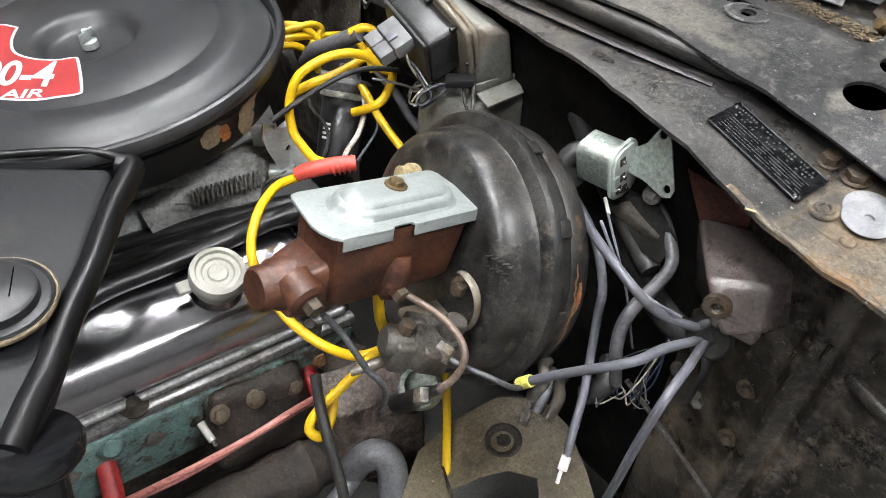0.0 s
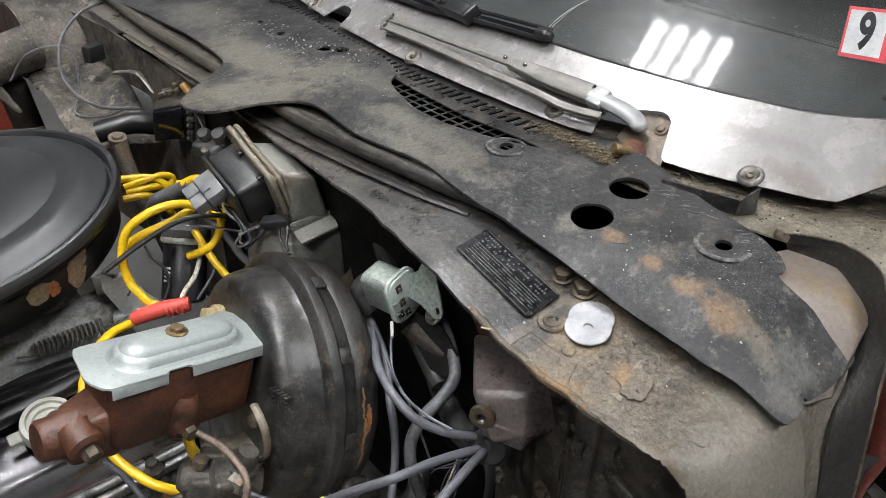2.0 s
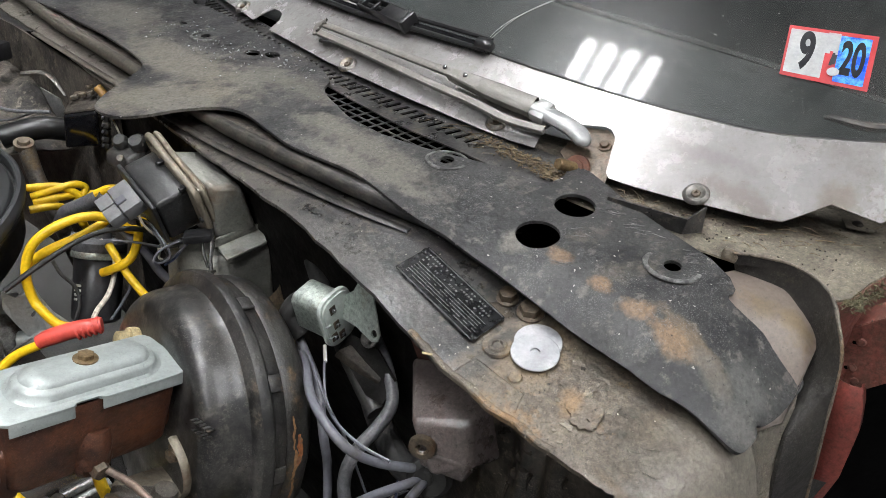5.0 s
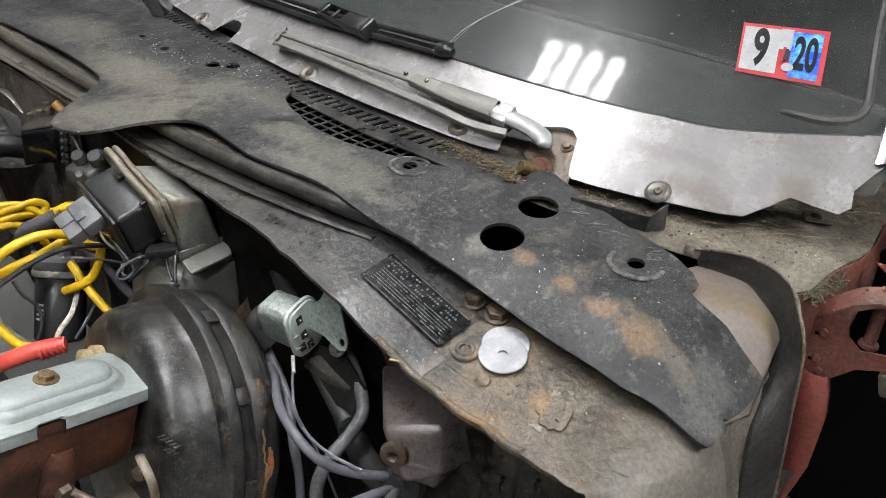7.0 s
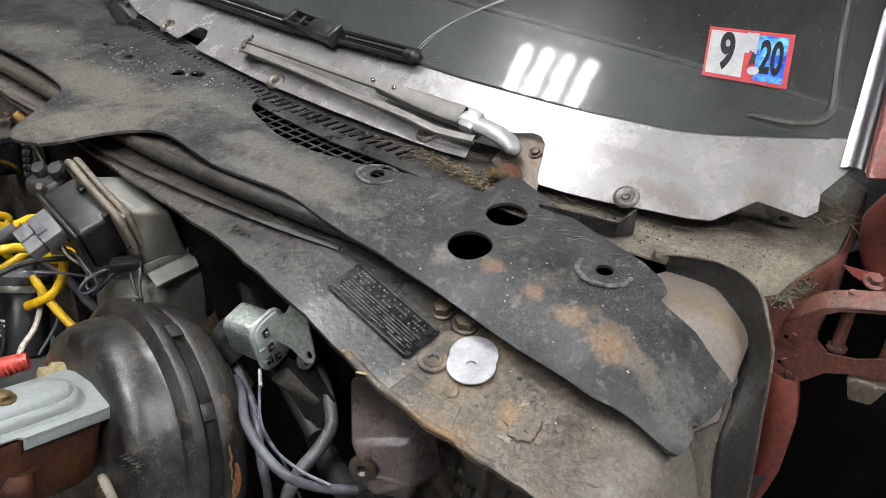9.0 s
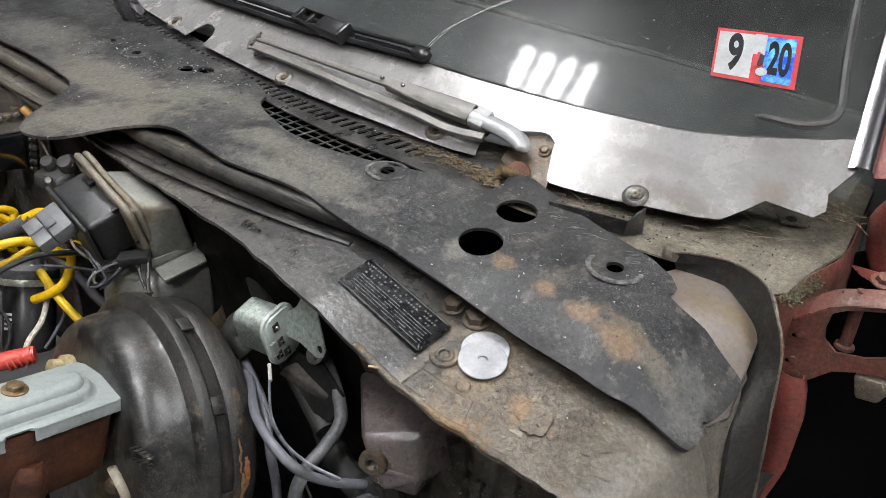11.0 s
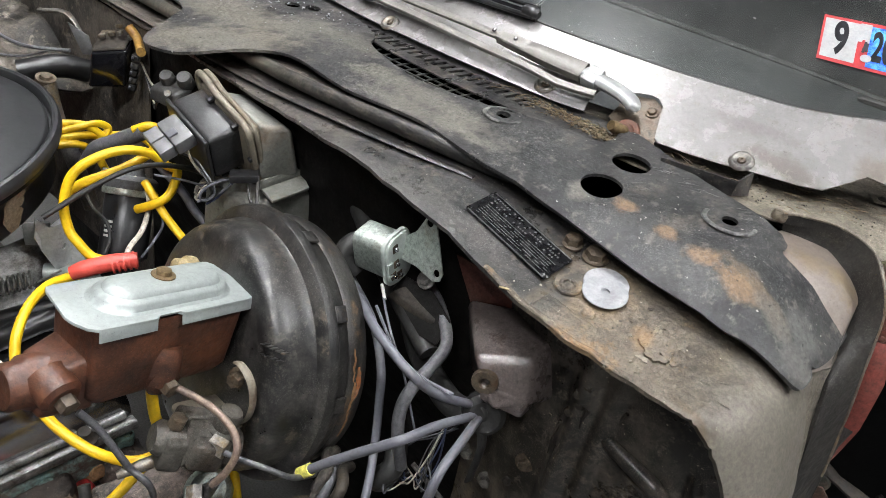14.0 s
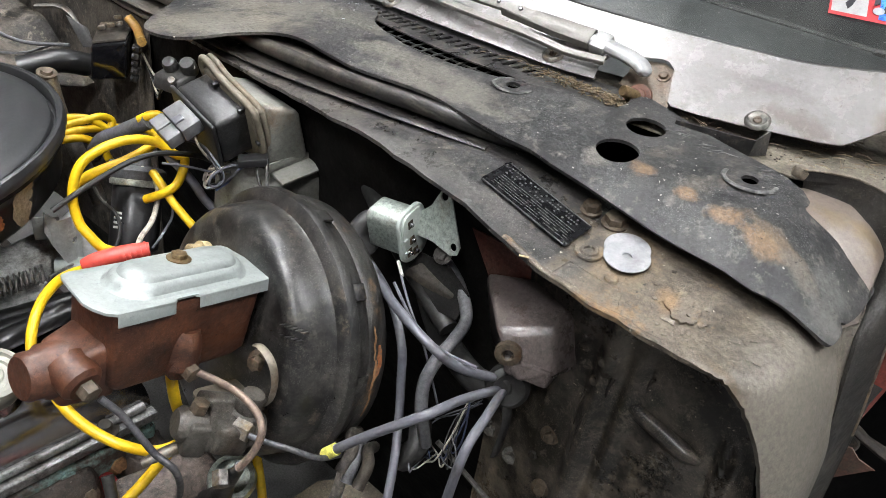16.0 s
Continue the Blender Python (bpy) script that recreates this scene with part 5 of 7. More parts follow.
# ---- body tag ----
tag = thing("body_tag", "black embossed metal body tag riveted to the flange", "plate")
corners = [Vector(p) for p in ((.557, .320, 1.0622), (.598, .315, 1.0692), (.594, .212, 1.0474), (.553, .217, 1.0413))]
ex, ey = corners[2] - corners[1], corners[1] - corners[0]
tm = axes(sum(corners, Vector()) / 4, ex, ex.cross(ey))
tl, tw = ex.length, ey.length
part("tag_plate", prism(stadium(tl, tw, 3, r=.002), 0, .0012, tm), TAG, tag)
for s0 in (-1, 1):
    part("tag_bead", tube([tm @ Vector((-.48 * tl, s0 * .465 * tw, .0012)), tm @ Vector((.48 * tl, s0 * .465 * tw, .0012))], .0007, 2, 6), TAG_BEAD, tag)
for k, y in enumerate((.36, .25, .14, .035, -.04, -.115, -.19, -.265, -.34)):
    x = -.42
    while x < .42:
        w = random.uniform(.012, .022) if k < 3 else random.uniform(.008, .05)
        if random.random() < (.75 if k < 3 else .88):
            h = .0020 if k < 3 else .0008
            part("embossed_bar", box((w * tl, h * random.uniform(.75, 1), .0003), tm @ pose((x + w / 2) * tl, y * tw, .0013), 0), TAG_LETTER, tag, smooth=0)
        x += w + (random.choice((.014, .014, .05)) if k < 3 else .008)
for x in (-.47, .47):
    part("rivet", lathe([(0, .0025), (.002, .0022), (.0042, .0008), (.0042, 0), (0, 0)], tm @ pose(x * tl, -.36 * tw * (1 if x > 0 else -1), .0006), 14), TAG, tag)

# bolts and clip on the flange
at = lambda x, y, h=.001: pose(x, y, ledge_z(x, y) + h, 3, -10, 0)
for (x, y), r, m in (((0.614, 0.228), .0085, DULL_BOLT), ((0.617, 0.203), .0105, DULL_BOLT)):
    b = part("flange_bolt", hexnut(r, .010, at(x, y, 0), r * 1.22), m)
    tagged(b, "rusty hexagon bolt with a washer in the cowl flange", "bolt", "bolts in the flange")
tagged(part("flange_plug", lathe([(0, .0008), (.004, .0008), (.005, .0025), (.0075, .0025), (.009, .0012), (.0125, .0016), (.0135, 0), (0, 0)], at(.567, .1975), 28), DIRT_LEDGE), "dirty round plug pressed into the flange", "plug")
tagged(part("flange_screw", lathe([(0, .0), (.003, .0008), (.0055, .0014), (.0065, 0), (0, 0)], at(.553, .165, .0005), 16), DIRT_LEDGE), "small flat screw head in the rusty flange", "screw")
for k, (x, y) in enumerate(((.594, .175), (.582, .1685))):
    w = part("penny_washer", lathe([(.0042, 0), (.0205, 0), (.021, .0005), (.021, .0012), (.0205, .0017), (.0042, .0017), (.0042, 0)], at(x, y, .0012 + .0019 * k), 44), WASHER)
    tagged(w, "large bright zinc penny washer lying on the flange", "washer", "washers on the flange")
tagged(part("yellow_chip", box((.009, .0025, .0008), pose(.517, .232, ledge_z(.517, .232) + .0012, 0, 0, -60), 0), GROMMET, smooth=0), "small yellowish paint chip on the flange", "chip")
# peeled paint plates and flakes by the rolled corner
for k, (x, y, s0, m) in enumerate(((.572, .107, .022, DIRT_LEDGE), (.556, .096, .014, DIRT_LEDGE), (.585, .088, .008, DIRT_LEDGE), (.546, .104, .006, PEELED), (.560, .126, .0025, PEELED), (.536, .110, .002, PEELED),
                                   (.60, .13, .003, GRIME), (.575, .135, .003, DIRT_LEDGE), (.53, .10, .002, PEELED), (.562, .083, .005, DIRT_LEDGE), (.59, .112, .006, DIRT_LEDGE), (.545, .086, .004, DIRT_LEDGE))):
    ring = [(f * math.cos(a), .6 * f * math.sin(a)) for a in np.linspace(0, 6.28, 25)[:-1] for f in [s0 * (.8 + .75 * noise.noise(Vector((1.6 * math.cos(a), 1.6 * math.sin(a), 3.7 * k))) + .25 * noise.noise(Vector((6 * math.cos(a), 6 * math.sin(a), 2.3 * k))))]]
    bm = prism(ring, 0, .0022 if s0 > .012 else random.uniform(.0005, .0011), at(x, y, .0004) @ pose(0, 0, 0, random.uniform(-5, 5), random.uniform(-5, 5), random.uniform(0, 180)))
    tagged(part("paint_flake", bm, m, smooth=0), "curled flake of old paint on the rusty flange", "flake", "flakes on the flange")


# ---- brake booster and master cylinder ----
BX = Vector((.964, -.131, -.231)).normalized()
booster = thing("brake_booster", "large round black brake booster, greasy with worn paint", "brake booster")
bm_ = zaxes((.4137, .463, .8695), BX, (0, 0, 1)) @ Matrix.Scale(.93, 4)
part("front_shell", lathe([(0, -.052), (.048, -.052), (.058, -.048), (.075, -.0465), (.098, -.0462), (.116, -.0456), (.1245, -.0438), (.1305, -.0395), (.1348, -.033), (.1375, -.024), (.139, -.012), (.1395, -.002), (.141, .001), (.150, .003), (.155, .007)], bm_, 96), BOOSTER, booster)
part("crimp_ring", lathe([(.148, .003), (.1545, .0065), (.1565, .012), (.156, .018), (.150, .023), (.147, .012), (.148, .003)], bm_, 72), BOOSTER_REAR, booster)
part("rear_shell", lathe([(.150, .020), (.1485, .028), (.1475, .036), (.1455, .038), (.147, .041), (.1465, .052), (.143, .064), (.125, .078), (.06, .09), (0, .09)], bm_, 96), BOOSTER_REAR, booster, "rear shell with rusty streaks")
for k in range(10):
    a = radians(36 * k + 10)
    part("crimp_tab", box((.018, .003, .014), bm_ @ pose(.1525 * math.cos(a), .1525 * math.sin(a), .027, 0, 0, 36 * k + 100), .001), BOOSTER_REAR, booster)
part("check_valve", lathe([(0, 0), (.015, 0), (.016, .004), (.016, .012), (.012, .014), (.012, .026), (.009, .028), (0, .028)], zaxes((.392, .517, .940), (-.9, .1, .3)) @ Matrix.Scale(.8, 4), 24), GROMMET, booster, "pale grommet with a vacuum valve")
# cast marks and an oily patch on the front shell, rust runs on the rear shell
for k in range(9):
    p = Vector((.3745, .374 - .0072 * (k % 5), .9455 + .0022 * (k % 5) - .012 * (k // 5)))
    part("embossed_bar", box((.0045, .0012, .0075), axes(p - BX * .0012, (0, -.96, .27), -BX), .0004), BOOSTER, booster)
for a0, z0, l, w, m in ((68, .050, .02, 3.0, ORANGE_RUST), (74, .046, .02, 2.2, RUST), (60, .044, .02, 1.4, RUST), (88, .048, .02, 1.6, RUST)):
    rows = []
    for k, t in enumerate(np.linspace(0, 1, 12)):
        f = w * (.5 + .5 * math.sin(math.pi * t)) * (1 + .6 * noise.noise(Vector((a0, k * .6, 2))))
        z = z0 + .012 * noise.noise(Vector((k * .4, a0, 0))) * .2
        rows.append([bm_ @ Vector(((.1476 - .09 * (zz - .041)) * math.cos(radians(a0 + 14 * t)), (.1476 - .09 * (zz - .041)) * math.sin(radians(a0 + 14 * t)), zz)) for zz in (z, z + .0012 * f, z + .0022 * f)])
    part("rust_run", loft(rows), m, booster, "orange rust run")

MX = Vector((.154, .010, -.036)).normalized()
master = thing("master_cylinder", "rusty cast iron brake master cylinder with a zinc lid", "master cylinder")
mm = axes((.310, .444, .985), MX)
# reservoir body, slightly tapered
lo_, hi_ = stadium(.134, .054, 4, r=.012), stadium(.148, .068, 4, r=.008)
rows = [[mm @ Vector((x, y, -.078)) for x, y in lo_], [mm @ Vector((x, y, -.07)) for x, y in stadium(.142, .062, 4, r=.009)], [mm @ Vector((x, y, -.008)) for x, y in hi_], [mm @ Vector((x, y, -.002)) for x, y in hi_]]
bm = loft(rows, close=True)
bmesh.ops.contextual_create(bm, geom=[v for v in bm.verts][:len(lo_)])
part("reservoir", bm, RUST_CAST, master)
part("bore", lathe([(0, -.124), (.017, -.124), (.0195, -.121), (.0195, -.110), (.0225, -.106), (.0225, .07), (.03, .078), (.03, .098), (0, .098)], mm @ pose(0, .004, -.063, 0, 90, 0), 28), RUST_CAST, master)
part("front_neck", hexa([mm @ Vector(p) for p in ((-.105, -.02, -.085), (-.06, -.026, -.085), (-.06, .03, -.085), (-.105, .026, -.085), (-.10, -.018, -.045), (-.06, -.026, -.03), (-.06, .03, -.03), (-.10, .024, -.045))], .006, 3), RUST_CAST, master)
part("mount_flange", prism(stadium(.045, .08, 5, r=.02), .09, .102, mm @ pose(0, .004, -.063, 0, 90, 0)), GRIME, master)
for fx, fy, fz, d in ((-.002, -.034, -.066, (0.05, -1, -.25)), (-.094, -.028, -.056, (.1, -1, -.35))):
    o = mm @ Vector((fx, fy + .012, fz))
    part("outlet_boss", lathe([(0, -.01), (.017, -.01), (.017, .012), (.013, .016), (0, .016)], zaxes(o, d), 20), RUST_CAST, master)
    part("fitting_nut", hexnut(.0085, .014, zaxes(o + Vector(d).normalized() * .012, d)), DULL_BOLT, master, "grey hexagon pipe fitting")
part("boss_rib", tube([mm @ Vector(p) for p in ((-.002, -.026, -.07), (-.001, -.027, -.05), (0, -.026, -.036))], [.017, .016, .012], 4, 14), RUST_CAST, master)
# lid
lid_out = [(-.0895, -.010), (-.088, -.020), (-.083, -.031), (-.076, -.0365), (-.026, -.0375), (-.0225, -.0355), (-.021, -.033), (-.003, -.033), (-.0015, -.0355), (.002, -.0375), (.072, -.0375), (.080, -.035), (.0845, -.029), (.086, -.020), (.0835, .030), (.080, .036), (.074, .038), (-.072, .039), (-.079, .037), (-.082, .031)]
lid = part("lid", prism(lid_out, -.0008, .0018, mm, bevel=.0012, seg=2), ZINC, master, "bright zinc plated lid with a raised oval")
part("raised_oval", loft([[mm @ Vector((x + .004, y, z)) for x, y in stadium(lx, ly, 10)] for lx, ly, z in
                          ((.136, .060, .0014), (.128, .053, .0035), (.124, .050, .008), (.120, .046, .0105), (.112, .039, .0115), (.108, .036, .0145), (.102, .030, .0165), (.08, .012, .0172))], close=True, cap=True), ZINC, lid)
for x0, x1, y in ((-.076, -.024, -.037), (.0, .076, -.037), (-.068, .06, .037)):
    part("turned_edge", box((x1 - x0, .0015, .011), mm @ pose((x0 + x1) / 2, y, -.0045, -12 if y < 0 else 12, 0, 0), .0006), ZINC, lid)
part("lid_bolt", hexnut(.0072, .006, mm @ pose(.003, .001, .017), .0105), BRASS, lid, "brassy hexagon bolt")
for k in range(30):
    a = 2 * math.pi * k / 30
    part("embossed_bar", box((.0022, .0014, .0003), mm @ pose(.004 + .046 * math.cos(a), .0125 * math.sin(a), .0166, 0, 0, 0), 0), ZINC, lid, smooth=0)
# bracket round the mounting stud
part("mount_stud", hexnut(.0075, .012, zaxes((.366, .398, .893), (-.9, -.3, .2)), .011), DULL_BOLT, master)
bracket = thing("valve_bracket", "grey steel bracket bolted to the booster", "bracket")
part("curved_strap", tube([(.362, .398, .913), (.357, .385, .922), (.354, .370, .922), (.353, .361, .912), (.353, .360, .893), (.352, .366, .872), (.350, .380, .856)], .0042, 6, 8, flat=.45), HEATER_BEIGE, bracket)
part("strap_foot", prism(stadium(.07, .05, 4, r=.01), 0, .003, axes((.34, .40, .858), (1, 0, -.3))), HEATER_BEIGE, bracket)

valve = thing("combination_valve", "grey cast brake valve block with pipe fittings", "valve")
vm = axes((.312, .378, .858), (.8, -.35, -.35))
part("valve_body", lathe([(0, -.045), (.012, -.045), (.016, -.04), (.016, -.02), (.023, -.016), (.024, .014), (.018, .018), (.016, .034), (.011, .036), (0, .036)], vm @ pose(0, 0, 0, 0, 90, 0), 24), VALVE_CAST, valve)
part("boss", box((.032, .045, .03), vm @ pose(.0, -.006, .004), .006, 3), VALVE_CAST, valve)
part("boss", box((.022, .03, .035), vm @ pose(-.026, -.004, -.006), .005, 3), VALVE_CAST, valve)
part("boss", box((.05, .016, .022), vm @ pose(-.004, .012, .014), .004, 3), VALVE_CAST, valve)
part("boss", lathe([(0, .03), (.010, .03), (.012, .026), (.012, .012), (.016, .010), (.016, 0), (0, 0)], vm @ pose(.012, -.002, .012), 18), VALVE_CAST, valve)
part("plug_screw", hexnut(.008, .010, vm @ pose(-.03, .0, .016)), DULL_BOLT, valve)
part("port_nut", hexnut(.0095, .016, zaxes((.312, .362, .870), (.35, -.9, -.1))), STEEL, valve)
part("port_nut", hexnut(.008, .014, zaxes((.29, .352, .838), (-.5, -.7, -.4))), STEEL, valve)
part("sensor", tube([(.285, .392, .845), (.265, .398, .842), (.245, .404, .838)], [.006, .006, .004], 3, 10), STEEL, valve)


def wire(name, pts, r, material, label, category="wire", group="", seg=10, flat=1.0):
    return tagged(part(name, tube(pts, r, 8, seg, flat=flat), material), label, category, group)


wire("brake_pipe", [(.300, .398, .916), (.308, .373, .915), (.311, .352, .915), (.314, .334, .906), (.310, .322, .895), (.301, .322, .877), (.291, .329, .860)], .0034, COPPER_LINE, "bent brownish steel brake pipe", "brake pipe")
wire("pipe_sleeve", [(.293, .328, .863), (.300, .345, .835), (.325, .395, .76), (.348, .44, .685), (.345, .465, .655)], [.0045, .0055, .009, .012, .011], HOSE_BLACK, "dark sleeve on the lower brake pipe", "brake pipe")
wire("brake_pipe", [(.214, .396, .939), (.224, .386, .923), (.231, .372, .904), (.237, .363, .888), (.246, .352, .873), (.255, .36, .84), (.27, .39, .78)], .003, DARK_LINE, "dark steel brake pipe from the cylinder's front outlet", "brake pipe")
wire("brake_pipe", [(.312, .355, .869), (.32, .332, .87), (.334, .312, .866), (.355, .30, .85), (.39, .31, .82), (.43, .33, .78)], .0028, DARK_LINE, "dark brake pipe running under the booster", "brake pipe")

# ---- cables ----
wire("yellow_cable", [(0.383, 0.69, 0.856), (0.373, 0.7, 0.86), (0.365, 0.712, 0.874), (0.361, 0.725, 0.887), (0.362, 0.735, 0.916), (0.376, 0.74, 0.947), (0.402, 0.737, 0.964), (0.436, 0.735, 0.968), (0.464, 0.725, 0.962), (0.480, 0.713, 0.947), (0.488, 0.705, 0.944), (0.484, 0.702, 0.93), (0.474, 0.7, 0.915), (0.463, 0.702, 0.907), (0.454, 0.71, 0.9), (0.445, 0.725, 0.89)], .0057, YELLOW, "thick yellow cable curled in an open loop over the coil", "cable", "yellow cables")
wire("yellow_cable", [(0.462, 0.735, 0.919), (0.462, 0.712, 0.907), (0.465, 0.695, 0.891), (0.472, 0.665, 0.87), (0.476, 0.64, 0.858)], .0052, YELLOW, "yellow cable running down behind the booster", "cable", "yellow cables")
wire("yellow_cable", [(.372, .755, .917), (.395, .747, .931), (.436, .742, .940), (.471, .745, .949), (.496, .754, .960), (.499, .764, .970), (.489, .772, .974), (.475, .783, .966)], .0057, YELLOW, "thick yellow cable bent back into a grey sleeve", "cable", "yellow cables")
wire("yellow_cable", [(.45, .965, .906), (.485, .945, .906), (.502, .933, .896), (.512, .922, .88)], .0057, YELLOW, "yellow cable tangled behind the air cleaner", "cable", "yellow cables")
wire("yellow_cable", [(.45, .95, .888), (.48, .938, .893), (.521, .93, .889), (.556, .92, .884), (.572, .90, .868), (.575, .88, .84)], .0057, YELLOW, "yellow cable tangled behind the air cleaner", "cable", "yellow cables")
wire("yellow_cable", [(.44, .942, .884), (.474, .935, .882), (.495, .928, .866), (.505, .92, .84)], .0057, YELLOW, "yellow cable tangled behind the air cleaner", "cable", "yellow cables")
wire("yellow_cable", [(.45, .955, .896), (.482, .942, .904), (.505, .937, .907), (.518, .934, .899), (.511, .930, .889), (.497, .926, .878), (.50, .92, .85)], .0055, YELLOW, "yellow cable looped back on itself behind the air cleaner", "cable", "yellow cables")
wire("yellow_cable", [(0.354, 0.695, 0.843), (0.349, 0.7, 0.84), (0.318, 0.69, 0.845), (0.285, 0.665, 0.845), (0.263, 0.645, 0.83), (0.253, 0.63, 0.812), (0.251, 0.615, 0.799), (0.252, 0.585, 0.783), (0.256, 0.56, 0.771), (0.266, 0.535, 0.76), (0.28, 0.51, 0.752), (0.305, 0.49, 0.742), (0.334, 0.478, 0.75), (0.352, 0.473, 0.776)], .0057, YELLOW, "yellow cable sagging below the master cylinder", "cable", "yellow cables")
wire("yellow_cable", [(.353, .46, .792), (.311, .466, .761), (.277, .468, .734), (.24, .466, .713), (.227, .459, .699), (.237, .45, .692), (.256, .462, .701), (.271, .481, .715)], .0057, YELLOW, "end of yellow cable hooked over the manifold", "cable", "yellow cables")
wire("yellow_cable", [(0.308, 0.455, 0.872), (0.309, 0.455, 0.85), (0.312, 0.455, 0.826), (0.319, 0.455, 0.803)], .0057, YELLOW, "short stretch of yellow cable behind the valve", "cable", "yellow cables")
wire("yellow_cable", [(.41, .47, .73), (.403, .441, .657), (.389, .415, .606), (.362, .375, .546), (.35, .36, .40)], .0055, YELLOW, "yellow cable hanging straight down beside the booster", "cable", "yellow cables")
wire("grey_sleeve", [(.485, .775, .966), (.466, .81, .941), (.454, .839, .921), (.45, .859, .893)], .0105, GREY_SLEEVE, "dark grey rubber sleeve on a yellow cable", "cable sleeve")
wire("grey_sleeve", [(.44, .80, .905), (.46, .79, .90), (.485, .775, .895)], .0095, GREY_SLEEVE, "dark grey rubber sleeve among the cables", "cable sleeve")
splice = wire("red_splice", [(0.349, 0.7, 0.844), (0.361, 0.693, 0.85), (0.388, 0.678, 0.858), (0.412, 0.665, 0.861)], [.0085, .0102, .0102, .009], RED_PLASTIC, "red plastic splice sleeve on the yellow cable", "cable splice", seg=14)
for k in range(5):
    p, q = Vector((.412, .665, .861)), Vector((.385, .678, .855))
    c = p.lerp(q, .12 + .2 * k)
    part("ridge", tube([c - (p - q) * .04, c + (p - q) * .04], .0108, 2, 14), RED_PLASTIC, splice)
grey = "grey cables from the loom"
c = wire("grey_cable", [(.519, .227, .886), (.46, .229, .907), (.405, .224, .928), (.384, .271, .88), (.37, .309, .836)], .0046, GREY_CABLE, "grey cable with a yellow mark at its cut end", "cable", grey)
part("yellow_mark", tube([(.3745, .297, .850), (.3705, .307, .838)], .0061, 3, 10), YELLOW_MARK, c)
c = wire("grey_cable", [(.52, .224, .885), (.469, .207, .895), (.43, .197, .890), (.42, .20, .83), (.43, .21, .75), (.44, .22, .68)], .0046, GREY_CABLE, "grey cable hanging down from the loom", "cable", grey)
c = wire("grey_cable", [(.54, .455, .93), (.522, .418, .932), (.501, .363, .923), (.474, .319, .906), (.477, .316, .861), (.468, .305, .825), (.444, .284, .798), (.418, .266, .764), (.408, .258, .75)], .0046, GREY_CABLE, "grey cable hanging past the booster with a white plug", "cable", grey)
part("plug", box((.016, .010, .008), axes((.404, .256, .745), (-.5, -.3, -.8)), .0015), WHITE_PLASTIC, c, "white plastic plug")
part("plug_tongue", box((.014, .004, .005), axes((.396, .252, .732), (-.5, -.3, -.8)), .001), WHITE_PLASTIC, c)
wire("grey_cable", [(.558, .488, .913), (.508, .393, .931), (.464, .322, .953), (.455, .268, .945), (.48, .25, .918), (.523, .231, .893)], .0046, GREY_CABLE, "grey cable curving from the loom behind the booster", "cable", grey)
w = wire("white_wire", [(.518, .372, .952), (.491, .339, .955), (.474, .312, .949), (.485, .298, .906), (.496, .279, .839)], .0013, GREY_CABLE, "thin white wire hanging below the relay", "wire", seg=8)
part("wire_sleeve", tube([(.519, .374, .955), (.505, .355, .954)], .0019, 3, 8), WHITE_PLASTIC, w)
wire("thin_wire", [(.487, .349, .957), (.475, .305, .936), (.478, .271, .926), (.487, .238, .923)], .0017, GREY_CABLE, "thin grey wire from the loom", "wire", seg=6)
wire("wiring_loom", [(.575, .36, .945), (.56, .325, .938), (.541, .295, .922), (.517, .288, .91), (.491, .286, .90), (.475, .285, .88), (.47, .28, .85), (.48, .275, .80)], .0066, GREY_SLEEVE, "black taped wiring loom looping below the relay", "wiring loom")
wire("wiring_loom", [(.60, .40, .88), (.56, .34, .87), (.53, .27, .868), (.53, .235, .875)], .014, RUBBER, "black taped wiring loom through the firewall grommet", "wiring loom")
wire("black_rod", [(.60, .50, .96), (.565, .42, .94), (.545, .35, .915), (.535, .31, .90)], .011, RUBBER, "black rubber covered cable bundle behind the relay", "cable")
wire("white_wire", [(.462, .761, .913), (.467, .742, .906), (.461, .724, .892), (.442, .708, .87), (.421, .699, .858), (.409, .689, .851)], .0034, WHITE_WIRE, "dirty white braided wire from the coil", "wire", seg=8)
wire("black_wire", [(.405, .772, .899), (.408, .761, .884), (.417, .747, .868), (.414, .736, .85), (.403, .73, .832)], .0022, RUBBER, "thin black wire beside the coil", "wire", seg=8)
wire("black_wire", [(0.335, 0.73, 0.908), (0.378, 0.725, 0.93), (0.423, 0.715, 0.951), (0.458, 0.705, 0.957), (0.498, 0.69, 0.949), (0.51, 0.67, 0.944)], .0034, RUBBER, "black cable arching across the yellow cables", "wire", seg=8)
wire("grey_wire", [(.46, .688, .992), (.475, .69, .98), (.494, .69, .97), (.51, .686, .949), (.523, .682, .927)], .0022, WHITE_WIRE, "pale grey wire from the plug", "wire", seg=8)
wire("grey_wire", [(.473, .718, .891), (.469, .707, .869), (.454, .703, .852), (.436, .701, .835)], .0018, GREY_CABLE, "thin grey wire by the coil", "wire", seg=6)
loop = [(.515 + .012 * math.cos(a), .672 - .016 * math.sin(a), .928 + .012 * math.sin(a) + .001 * a) for a in np.linspace(0, 4 * math.pi, 21)]
wire("thin_wire", [(.470, .655, 1.0), (.472, .648, .985), (.490, .650, .96)] + loop, .0014, WHITE_WIRE, "pale wire coiled in two loops below the heater cover", "wire", seg=6)
